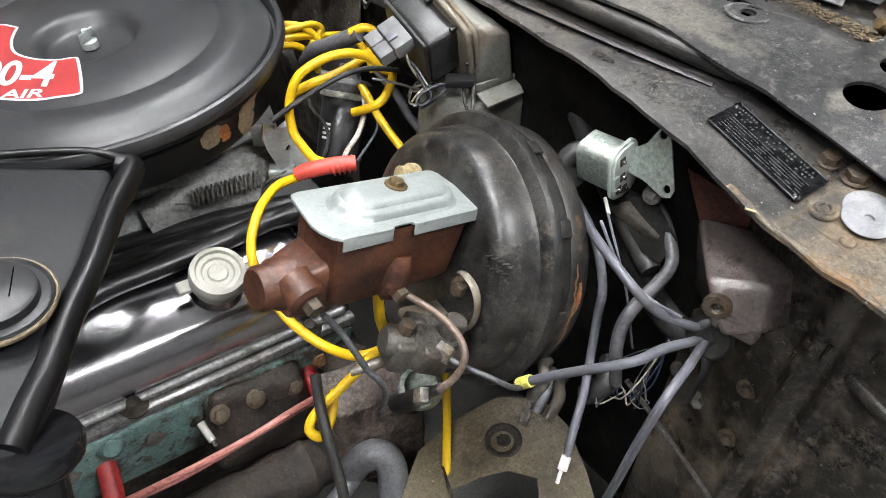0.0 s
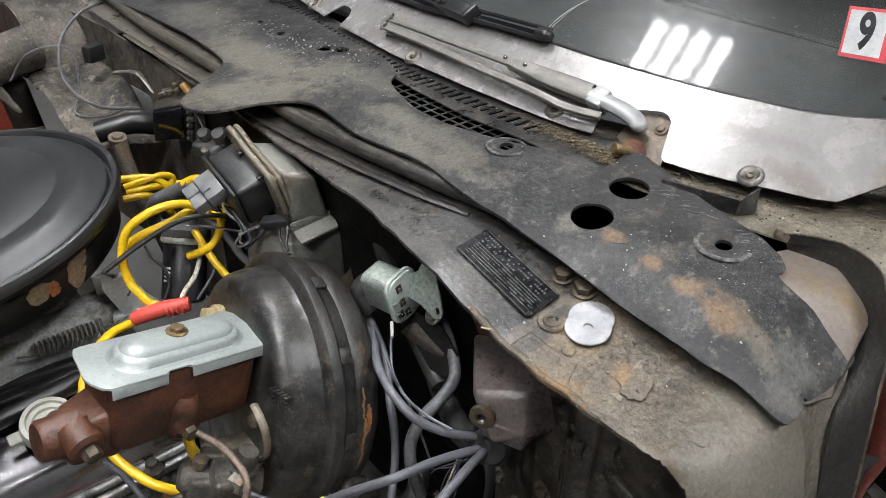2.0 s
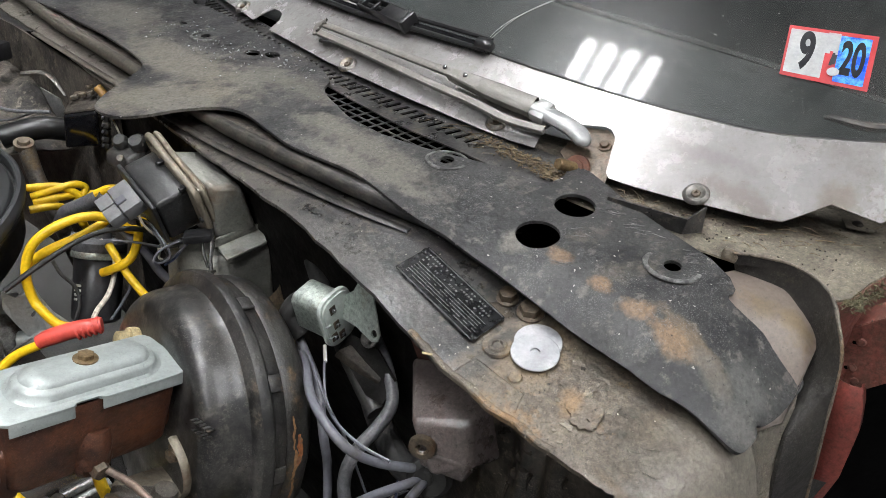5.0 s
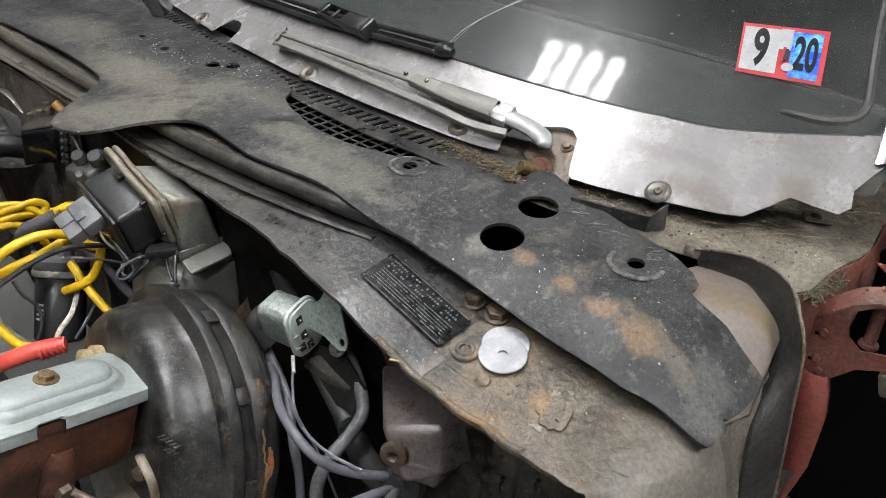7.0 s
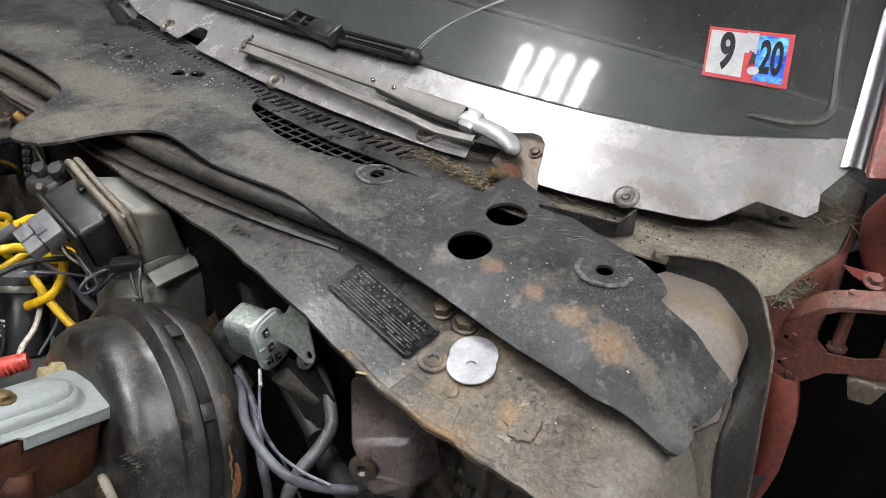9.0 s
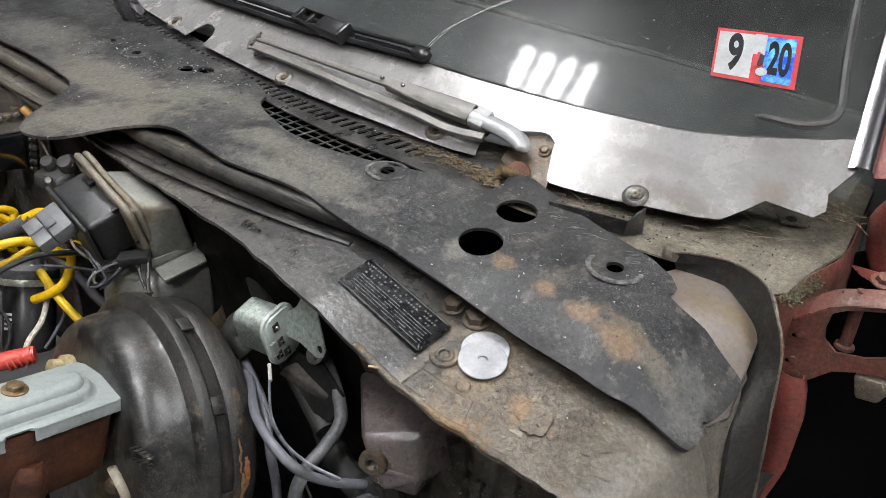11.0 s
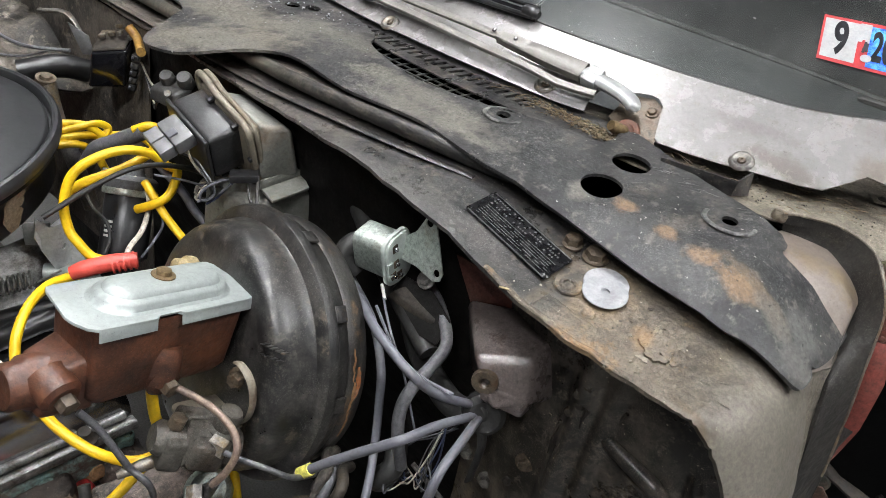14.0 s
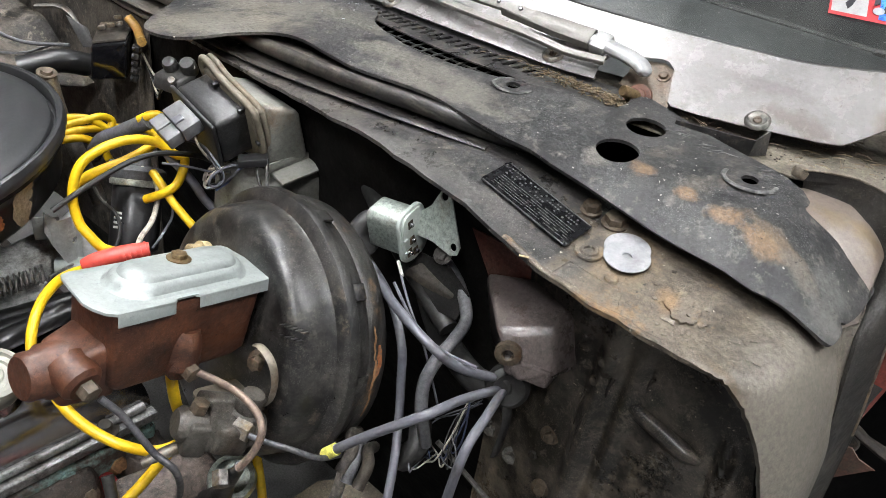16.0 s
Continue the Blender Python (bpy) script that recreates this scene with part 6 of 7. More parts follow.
for k in range(4):
    wire("blue_wire", [(.508, .676, .922 + .003 * k), (.524, .662 + .002 * k, .934 + .002 * k), (.538, .645, .946), (.545, .625 - .003 * k, .95)], .0014, (BLUE, BLUE, WHITE_WIRE, RUBBER)[k], "thin wire of a bundle below the heater case", "wire", seg=6)
wire("blue_wire", [(.516, .679, .915), (.534, .675, .928), (.552, .665, .934), (.568, .658, .941)], .0018, BLUE, "thin blue wire below the heater case", "wire", seg=6)
wire("thin_wire", [(.502, .688, .915), (.508, .69, .924), (.522, .682, .926), (.525, .673, .915), (.511, .678, .907), (.502, .686, .91), (.515, .69, .93), (.535, .68, .935)], .0016, WHITE_WIRE, "curled pale wire below the heater case", "wire", seg=6)
wire("grey_hose", [(.475, .722, .945), (.491, .696, .915), (.496, .68, .897), (.505, .665, .88)], .0055, GREY_CABLE, "thin grey hose behind the coil", "hose")

wire("thin_wire", [(0.458, 0.692, 0.981), (0.473, 0.674, 0.983), (0.482, 0.655, 0.980), (0.484, 0.637, 0.970), (0.486, 0.625, 0.959), (0.487, 0.625, 0.948), (0.477, 0.625, 0.943), (0.468, 0.625, 0.948), (0.472, 0.625, 0.957), (0.485, 0.625, 0.962), (0.502, 0.625, 0.963), (0.512, 0.625, 0.958)], 0.0014, GREY_CABLE, "grey wire looped below the heater cover", "wire", seg=6)
wire("thin_wire", [(0.458, 0.692, 0.979), (0.473, 0.675, 0.981), (0.480, 0.657, 0.977), (0.483, 0.640, 0.967), (0.484, 0.628, 0.956), (0.486, 0.628, 0.947), (0.478, 0.628, 0.943), (0.471, 0.628, 0.948), (0.475, 0.628, 0.956), (0.488, 0.628, 0.961), (0.505, 0.628, 0.963), (0.514, 0.628, 0.958)], 0.0016, RUBBER, "black wire looped below the heater cover", "wire", seg=6)
wire("thin_wire", [(0.487, 0.640, 0.928), (0.496, 0.633, 0.937), (0.502, 0.627, 0.948), (0.509, 0.620, 0.960)], 0.0017, BLUE, "thin blue wire below the heater cover", "wire", seg=6)
wire("thin_wire", [(0.478, 0.645, 0.931), (0.489, 0.637, 0.935), (0.496, 0.628, 0.945), (0.507, 0.620, 0.958)], 0.0016, GREY_CABLE, "thin grey wire below the heater cover", "wire", seg=6)
wire("thin_wire", [(0.480, 0.650, 0.934), (0.485, 0.642, 0.950), (0.495, 0.633, 0.959), (0.505, 0.625, 0.962)], 0.0014, WHITE_WIRE, "thin pale wire below the heater cover", "wire", seg=6)
wire("thin_wire", [(0.449, 0.690, 0.953), (0.473, 0.672, 0.949), (0.496, 0.653, 0.943), (0.504, 0.635, 0.949)], 0.0015, GREY_CABLE, "thin grey wire across the coil", "wire", seg=6)
wire("thin_wire", [(0.524, 0.612, 0.964), (0.518, 0.603, 0.958), (0.515, 0.594, 0.949), (0.513, 0.585, 0.943)], 0.0019, RUBBER, "thin black wire down the heater duct", "wire", seg=6)
wire("thin_wire", [(0.53, 0.6, 0.973), (0.522, 0.59, 0.963), (0.514, 0.58, 0.953), (0.509, 0.57, 0.94)], 0.0022, RUBBER, "thin black wire down the heater duct", "wire", seg=6)
tagged(part("wire_connector", box((.020, .034, .010), axes((0.519, 0.612, 0.970), (.75, -.62, .12)) @ pose(0, 0, 0, 0, 0, 90), .002), PLASTIC), "small black connector under the heater flange", "connector")
# ---- relay ----
relay = thing("relay", "dull zinc relay can with open terminals on its bracket", "relay")
rm = axes((.533, .386, .983), (.14, -.97, .1), (-.22, .06, 1))
part("can", prism(stadium(.046, .036, 5, r=.009), -.030, .010, rm @ pose(0, 0, 0, 0, 90, 0), bevel=.004), ZINC_DULL, relay)
part("flange", prism(stadium(.060, .044, 6, r=.014), .010, .014, rm @ pose(0, 0, 0, 0, 90, 0), bevel=.001), RELAY_GREEN, relay)
part("socket", prism(stadium(.055, .038, 6, r=.012), .014, .0165, rm @ pose(0, 0, 0, 0, 90, 0), bevel=.001), RELAY_GREEN, relay, "pale green terminal face")
# Dark squares laid on the face imitate the shade in the terminal recesses.
for wy, wz in ((-.007, .016), (-.007, -.003), (-.003, -.019), (-.013, -.015)):
    slot = part("slot", box((.001, .0075, .0085), rm @ pose(.0168, wy, wz), 0), GRIME, relay, smooth=0)
    part("terminal", lathe([(0, .003), (.002, .003), (.0026, .001), (.0026, 0), (0, 0)], rm @ pose(.0172, wy, wz, 0, 90, 0), 10), CHROME, slot, "bright terminal pin")
for wz in (.003, -.012):
    part("tab", box((.003, .006, .0012), rm @ pose(.017, -.0175, wz), .0003), ZINC, relay)
yz = [(.388, 1.003), (.374, 1.006), (.363, 1.017), (.357, 1.034), (.349, 1.039), (.343, 1.034), (.317, .992), (.318, .984), (.326, .980), (.350, .984), (.372, .982), (.388, .986)]
holes = [ring2d((.351, 1.0315), .0045, 14), ring2d((.3245, .9895), .004, 14)]
bm = plate(yz, holes, lambda a, b: 0, .0016, .01)
for v in bm.verts:
    a, b, c = v.co
    v.co = Vector((.546 + c + .22 * (b - 1.01), a, b))
part("bracket_plate", bm, ZINC_DULL, relay, "zinc bracket with two bolt holes")
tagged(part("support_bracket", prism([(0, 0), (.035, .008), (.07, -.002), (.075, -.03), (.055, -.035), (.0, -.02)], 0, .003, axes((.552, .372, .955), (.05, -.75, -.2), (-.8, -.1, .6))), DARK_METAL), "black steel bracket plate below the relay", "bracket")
tagged(part("loom_channel", hexa([(.530, .375, .935), (.542, .318, .922), (.556, .312, .922), (.556, .372, .935), (.534, .371, .944), (.543, .319, .932), (.556, .313, .936), (.556, .360, .953)], .002), GRIME), "grey steel channel carrying the loom", "bracket")
tagged(part("bracket_bolt", hexnut(.007, .007, zaxes((.553, .345, .965), (-.8, -.1, .6)), .010), STEEL), "grey bolt in the black bracket", "bolt")
wire("rubber_elbow", [(.545, .425, .965), (.531, .432, .972), (.519, .434, .958), (.525, .42, .94)], .011, RUBBER, "black rubber elbow on the firewall", "hose")

# ---- hood hinge support block ----
sup = thing("support_box", "pressed steel support box with a rusty bolt hole", "bracket")
part("pressed_box", hexa([(.575, .282, .88), (.60, .18, .90), (.537, .184, .918), (.506, .205, .915), (.572, .303, .962), (.605, .20, .985), (.546, .198, .960), (.514, .244, .951)], .007, 4), BRACKET, sup)
part("back_plate", hexa([(.585, .306, .945), (.588, .206, .925), (.592, .206, .925), (.589, .306, .945), (.585, .338, .990), (.588, .220, .990), (.592, .220, .990), (.589, .338, .990)], .001), RED_DIRTY, sup, "dirty red-brown painted plate")
part("lower_lip", hexa([(.508, .222, .915), (.53, .186, .905), (.56, .19, .905), (.56, .24, .905), (.505, .225, .935), (.535, .186, .925), (.56, .19, .925), (.56, .24, .935)], .004, 2), BRACKET, sup)
part("bolt_boss", lathe([(.0045, .0), (.006, .002), (.009, .0022), (.0125, .001), (.013, -.004), (.0045, -.006), (.0045, .0)], zaxes((.510, .222, .937), (-.85, -.5, .05)), 20), DULL_BOLT, sup, "rust-coloured threaded insert")
tagged(part("grommet", lathe([(0, .01), (.016, .012), (.022, .006), (.022, -.004), (.017, -.012), (0, -.012)], zaxes((.528, .225, .886), (-.7, -.6, .3)), 24), RUBBER), "black rubber firewall grommet", "grommet")

# ---- heater case ----
heater = thing("heater_case", "heater case with a black front cover and grey flange", "heater case")
hx, hd = Vector((-.004, -.083, -.018)).normalized(), Vector((.045, -.006, .014))
hm = axes((.478, .709, 1.033), hx, hx.cross(hd))      # x along the front edge, y into the case, z up


def heater_block(name, x0, x1, y0, y1, z0, z1, material, bevel, label="", shrink=0.0, parent=None):
    c = [(x0, y0), (x1, y0), (x1 - shrink, y1), (x0 + shrink, y1)]
    return part(name, hexa([hm @ Vector((x, y, z0)) for x, y in c] + [hm @ Vector((x, y, z1)) for x, y in c], bevel, 3), material, parent or heater, label)


cover_part = heater_block("front_cover", .0, .085, .004, .050, -.062, .0, COVER_BLACK, .006)
heater_block("front_rim", -.003, .087, -.001, .004, -.064, .0015, COVER_BLACK, .002, "raised rim of the black cover", parent=cover_part)
for k, (y, lift) in enumerate(((.047, .006), (.056, .004))):
    pts = [(-.004, y, -.012), (-.010, y, .0), (-.005, y, .010 + lift), (.012, y, .012 + lift), (.03, y, .006 + lift), (.06, y, .004 + lift), (.088, y, .003 + lift), (.099, y, -.004 + lift), (.103, y, -.02), (.104, y, -.045), (.103, y, -.072)]
    part("flange_rib", tube([hm @ Vector(p) for p in pts], .0044 - .0008 * k, 6, 10), HEATER_BEIGE, heater, "raised beige flange rib")
heater_block("flange_plate", -.004, .101, .043, .062, -.074, .006, HEATER_BEIGE, .005, "beige moulded flange")
part("grey_case", hexa([(.538, .608, .958), (.588, .592, .962), (.60, .70, .95), (.54, .71, .95), (.532, .600, 1.036), (.570, .591, 1.028), (.580, .70, 1.030), (.53, .700, 1.045)], .008, 4), HEATER_GREY, heater, "grey moulded rear case")
for p in ((.030, .040, .004), (.082, .040, .002), (.1035, .044, -.035), (.1035, .044, -.062)):
    part("clip", box((.006, .008, .005), hm @ Matrix.Translation(p), .001), PLASTIC, heater)
part("lower_case", hexa([(.498, .672, .85), (.520, .584, .85), (.60, .575, .85), (.60, .68, .85), (.500, .668, .944), (.524, .588, .944), (.60, .578, .950), (.60, .675, .950)], .010, 3), HEATER_GREY, heater, "lower grey duct above the booster")
part("angle_tab", hexa([(0.536, 0.603, 0.951), (0.529, 0.57, 0.951), (0.588, 0.575, 0.951), (0.596, 0.6, 0.951), (0.536, 0.603, 0.9545), (0.529, 0.57, 0.9545), (0.588, 0.575, 0.9545), (0.596, 0.6, 0.962)], .001), HEATER_GREY, heater, "folded grey tab")
part("tab_upright", hexa([(0.536, 0.603, 0.954), (0.532, 0.600, 0.954), (0.592, 0.597, 0.954), (0.596, 0.6, 0.954), (0.536, 0.603, 0.966), (0.532, 0.600, 0.966), (0.592, 0.597, 0.968), (0.596, 0.6, 0.968)], .0008), HEATER_GREY, heater)
part("duct", lathe([(.055, 0), (.052, .05), (.058, .055), (.06, .12)], zaxes((.56, .60, .88), (.2, -.25, -1)), 24), TAN, heater, "brown lower duct")
plug = thing("plug", "grey two-way electrical plug on the heater cover", "connector")
pm = axes((.466, .668, 1.011), hx, (-.45, .05, .9))
part("plug_body", box((.044, .024, .018), pm, .002), PLUG_GREY, plug, "grey plastic plug")
for k in (-1, 1):
    part("socket", box((.020, .018, .016), pm @ pose(k * .0108 - .002, -.0215, -.002), .0015), PLUG_GREY, plug)
part("latch", box((.010, .012, .003), pm @ pose(.004, -.006, .0100), .001), GREY_CABLE, plug)
clamp = thing("cable_clamp", "dark plastic clamp with small screws above the heater cover", "clamp")
part("clamp_body", hexa([(.486, .765, 1.012), (.496, .722, 1.012), (.520, .720, 1.018), (.520, .765, 1.018), (.488, .765, 1.030), (.497, .725, 1.032), (.520, .722, 1.040), (.520, .765, 1.042)], .004), DARK_CASE, clamp)
for p, r in (((.505, .752, 1.040), .009), ((.515, .730, 1.044), .010), ((.524, .742, 1.040), .008)):
    part("knob", lathe([(0, .010), (r * .8, .010), (r, .006), (r, -.008), (0, -.008)], zaxes(p, (-.5, -.3, .8)), 14), DARK_CASE, clamp)
for p in ((.491, .728, 1.033), (.516, .724, 1.046)):
    part("screw", lathe([(0, .004), (.004, .004), (.004, 0), (0, 0)], zaxes(p, (-.6, -.5, .5)), 12), STEEL, clamp)

# ---- black box and things by the far bulkhead ----
bb = thing("black_box", "glossy black control box on the firewall", "control box")
part("case", hexa([(.521, .992, .938), (.558, .955, .946), (.595, .995, .950), (.556, 1.035, .942), (.521, .978, .994), (.556, .944, 1.004), (.596, .986, 1.016), (.558, 1.022, 1.006)], .004, 3), GLOSS_BLACK, bb)
part("top_plate", hexa([(.523, .980, .995), (.556, .948, 1.005), (.594, .986, 1.017), (.558, 1.020, 1.007), (.524, .981, .998), (.557, .949, 1.008), (.593, .986, 1.020), (.559, 1.019, 1.010)], .001), GRIME, bb, "dusty brown top plate")
part("mount_tab", hexa([(.520, 1.000, .985), (.532, .990, .985), (.534, .993, .985), (.522, 1.003, .985), (.515, 1.030, 1.022), (.530, 1.000, 1.010), (.532, 1.003, 1.010), (.517, 1.033, 1.022)], .001), DARK_CASE, bb, "grey mounting tab")
for k in range(5):
    part("connector", box((.010, .012, .009), pose(.566 - .001 * k, .938 + .001 * k, .996 - .011 * k, 0, 15, -45), .0015), (RUBBER, DARK_CASE)[k % 2], bb)
    part("terminal", box((.003, .003, .003), pose(.559 - .001 * k, .934 + .001 * k, .998 - .011 * k, 0, 15, -45), .0005), GREY_CABLE, bb)
for p in ((.556, .985, 1.016), (.564, .975, 1.020), (.570, .990, 1.024), (.574, .965, 1.016), (.546, .992, 1.012), (.580, .978, 1.026)):
    part("silver_fitting", box((.010, .007, .006), Matrix.Translation(p) @ pose(0, 0, 0, random.uniform(-25, 25), random.uniform(-25, 25), random.uniform(0, 180)), .0015), STEEL, bb, "crumpled bright terminal")
for k in range(5):
    wire("thin_wire", [(.578, .945 - .006 * k, .985 - .008 * k), (.572, .90, .965 - .008 * k), (.545, .80 + .01 * k, 1.0 - .006 * k), (.53, .755, 1.015)], .0016, (WHITE_WIRE, RUBBER, GREY_CABLE)[k % 3], "thin wire of the control box loom", "wire", seg=6)
wire("yellow_clip", [(.570, .962, 1.032), (.574, .948, 1.020), (.566, .925, 1.012), (.556, .905, 1.016)], .0065, YELLOW_CLIP, "brass coloured clip by the control box", "clip")

# tangle of small wires below the grommet, and stubby hose ends under the booster
for k in range(12):
    a = Vector(((.5, .288, .798), (.5, .258, .809), (.5, .268, .800), (.5, .276, .782), (.5, .25, .795))[k % 5])
    pts = [Vector((.522, .245 + .004 * (k % 5), .862 - .005 * (k % 4)))]
    for j in range(5):
        w = a + Vector((.008 * math.cos(k + .9 * j), .016 * math.sin(k * 1.3 + .8 * j), .014 * math.cos(k * .7 + .9 * j) - .006 * j))
        pts.append(pts[0].lerp(w, min(1, (j + 1) / 3)) if j < 2 else w)
    wire("thin_wire", pts, random.uniform(.0006, .0011), (GREY_CABLE, GREY_SLEEVE, RUBBER, WHITE_WIRE, BLUE)[k % 5], "thin loose wire in the tangle under the grommet", "wire", "tangled wires", seg=5)
wire("steel_rod", [(.50, .275, .79), (.53, .20, .72), (.56, .12, .64)], .003, STEEL, "thin straight steel rod beside the kick panel", "rod", seg=8)
for k, a in enumerate(((0.4, 0.315, 0.774), (0.4, 0.302, 0.809), (0.4, 0.287, 0.814), (0.4, 0.311, 0.817))):
    p = Vector(a)
    wire("hose_end", [p + Vector((.05, .03, -.03)), p + Vector((.02, .012, .0)), p + Vector((.004, -.002 * k, .004)), p + Vector((-.012, -.008, -.012))], .006, (DUSTY, GREY_SLEEVE, GRIME, DUSTY)[k], "stubby grey-brown hose end below the booster", "hose", "hose ends", seg=10)
boot = thing("grommet_boot", "ribbed black rubber boot round the grey cables", "grommet")
for k in range(4):
    part("rib", lathe([(.009, -.003), (.0165 - .0018 * k, -.002), (.0175 - .0018 * k, 0), (.0165 - .0018 * k, .002), (.009, .003)], zaxes(Vector((.532, .230, .888)) + Vector((-.7, -.15, .05)) * (.006 * k), (-.95, -.2, .07)), 22), RUBBER, boot)
part("hanging_strip", tube([(.522, .222, .88), (.518, .212, .86), (.520, .214, .83), (.522, .218, .80)], .006, 4, 6, flat=.4), RUBBER, boot)

# ---- engine ----
cleaner = thing("air_cleaner", "large round black air cleaner with a red decal", "air cleaner")
am = zaxes((.2007, .9214, .9372), (-.1306, .0084, .9914))
part("lid", lathe([(0, .010), (.046, .010), (.052, .014), (.057, .022), (.062, .0265), (.068, .028), (.150, .029), (.1525, .0270), (.1565, .0270), (.159, .0288), (.180, .0283), (.188, .0264), (.198, .0200), (.208, .0145), (.2125, .0125), (.2140, .0110), (.2150, .0020), (.2188, .0020), (.2198, .0130), (.2215, .0165), (.2245, .0178), (.228, .0165), (.230, .012), (.2305, .005), (.229, .002), (.222, .001)], am, 120), AC_BLACK, cleaner)
part("bowl", lathe([(.226, .004), (.227, -.004), (.222, -.008), (.216, -.02), (.212, -.052), (.203, -.062), (.12, -.068), (0, -.068)], am, 96), SHADED_BLACK, cleaner)
part("stud", lathe([(0, .036), (.004, .035), (.004, .022), (.010, .020), (.010, .012), (0, .012)], am, 14), ZINC, cleaner)
part("wing_nut", box((.024, .004, .010), am @ pose(0, 0, .028, 0, 0, 35), .0015), ZINC, cleaner)
# red decal, wrapped part way round the dish
decal = [(-.0588, .0701), (-.0724, .0434), (-.0776, .0114), (-.0649, -.0166), (-.0452, -.0361), (-.0269, -.0451), (-.0262, -.059), (-.0403, -.1145), (-.0483, -.1245), (-.0691, -.1159), (-.0898, -.1057), (-.1179, -.0799), (-.144, -.0433), (-.150, .0), (-.143, .05), (-.11, .095), (-.075, .092)]
ring = [(p.x, p.y) for p in spline([(x, y, 0) for x, y in decal + decal[:1]], 4)][:-1]
part("decal", prism(ring, .0288, .0294, am), DECAL_WHITE, cleaner, "white-edged red decal", smooth=0)
inner_ring = []
for k, p in enumerate(ring):
    d = Vector(ring[(k + 1) % len(ring)]) - Vector(ring[k - 1])
    inward = Vector((-d.y, d.x)).normalized()
    inner_ring.append(tuple(Vector(p) + inward * (.0032 if inside(Vector(p) + inward * .0032, ring) else -.0032)))
part("decal_field", prism(inner_ring, .0290, .0297, am), DECAL_RED, cleaner, smooth=0)


def decal_words(text, low_left, low_right, high_left, label):
    """Slanted lettering stretched between three corners on the lid."""
    bm = letters(text, 1.0, Matrix(), bold=.02)
    xs, ys = [v.co.x for v in bm.verts], [v.co.y for v in bm.verts]
    a, b, c = Vector(low_left), Vector(low_right), Vector(high_left)
    for v in bm.verts:
        u, w = (v.co.x - min(xs)) / (max(xs) - min(xs)), (v.co.y - min(ys)) / (max(ys) - min(ys))
        q = a + (b - a) * u + (c - a) * w
        v.co = am @ Vector((q.x, q.y, .0299 + .0002 * (v.co.z > 0)))
    part("decal_lettering", bm, DECAL_WHITE, cleaner, label, smooth=0)


decal_words("400-4", (-.1524, -.0151), (-.0689, -.091), (-.1276, .0307), "white slanted lettering")
decal_words("AIR", (-.1186, -.078), (-.0806, -.1064), (-.1094, -.0647), "small white lettering")
for a, z0, hgt, wid, m in ((-76.5, -.024, .030, 3.6, TAN), (-71.3, -.030, .022, 2.4, ORANGE_RUST), (-62, -.030, .046, 3.6, TAN), (-58.5, -.016, .026, 2.0, TAN)):
    rows = []
    for k, z in enumerate(np.linspace(z0 - hgt / 2, z0 + hgt / 2, 14)):
        f = math.sin(math.pi * (k + .6) / 14.2) ** .4
        l, r = (wid * f * (1 + .55 * noise.noise(Vector((a, k * .45 + 9 * q, wid)))) for q in range(2))
        rad = interp(z, [-.052, -.02, -.008], [.2126, .2166, .2226])
        rows.append([am @ Vector((rad * math.cos(radians(a + da)), rad * math.sin(radians(a + da)), z)) for da in np.linspace(-l, r, 9)])
    part("bare_patch", loft(rows), m, cleaner, "chipped patch of bare rusty metal")
# snorkel
sn = part("snorkel", hexa([(-.14, .43, .86), (-.035, .40, .86), (.12, .66, .87), (-.04, .74, .87), (-.135, .44, .912), (-0.011, 0.443, .899), (.145, .685, .938), (.0, .755, .95)], .010, 4), SNORKEL_BLACK, cleaner, "flat black snorkel duct")
# Edge takes the darker black, so its shaded side is painted in.
part("snorkel_edge", tube([(.150, .690, .936), (0.157, 0.677, 0.934), (0.122, 0.632, 0.928), (0.082, 0.573, 0.92), (0.047, 0.53, 0.912), (0.019, 0.49, 0.905), (-0.005, 0.463, 0.899), (-0.027, 0.435, 0.893)], .0125, 6, 16), SHADED_BLACK, sn)
part("snorkel_back_fold", tube([(-.06, .768, .952), (.03, .745, .951), (.10, .722, .948), (.138, .704, .944), (.158, .684, .940)], .0045, 6, 10), SHADED_BLACK, sn)
part("snorkel_seam", tube([(0.167, 0.678, 0.93), (0.133, 0.633, 0.923), (0.093, 0.574, 0.914), (0.058, 0.528, 0.906), (0.027, 0.488, 0.898), (0.003, 0.461, 0.892), (-0.021, 0.433, 0.886)], .0012, 6, 6), STEEL, sn, "worn bright fold along the duct")
part("vacuum_pod", lathe([(0, .011), (.034, .011), (.0365, .009), (.037, .001), (.044, .0), (.0465, .003), (.048, 0), (.046, -.006), (.03, -.01)], zaxes((.0, .555, .935), (0, -.05, 1)), 32), AC_BLACK, sn, "round black vacuum pod with a brassy rim")
part("pod_rim", lathe([(.046, .000), (.0495, .002), (.0505, 0), (.0495, -.004), (.046, -.002)], zaxes((.0, .555, .934), (0, -.05, 1)), 32), TAN, sn)
part("pod_slit", tube([(.024, .572, .9465), (.012, .54, .945)], .0008, 2, 5), VOID, sn)
part("mouth", lathe([(0, .018), (.030, .018), (.040, .016), (.043, .010), (.042, .0), (.036, -.008), (.026, -.014), (.026, -.10), (0, -.10)], zaxes((-0.019, 0.445, .868), (.15, .25, 1)), 28), GLOSS_BLACK, sn, "round black stopper on the snorkel pipe")

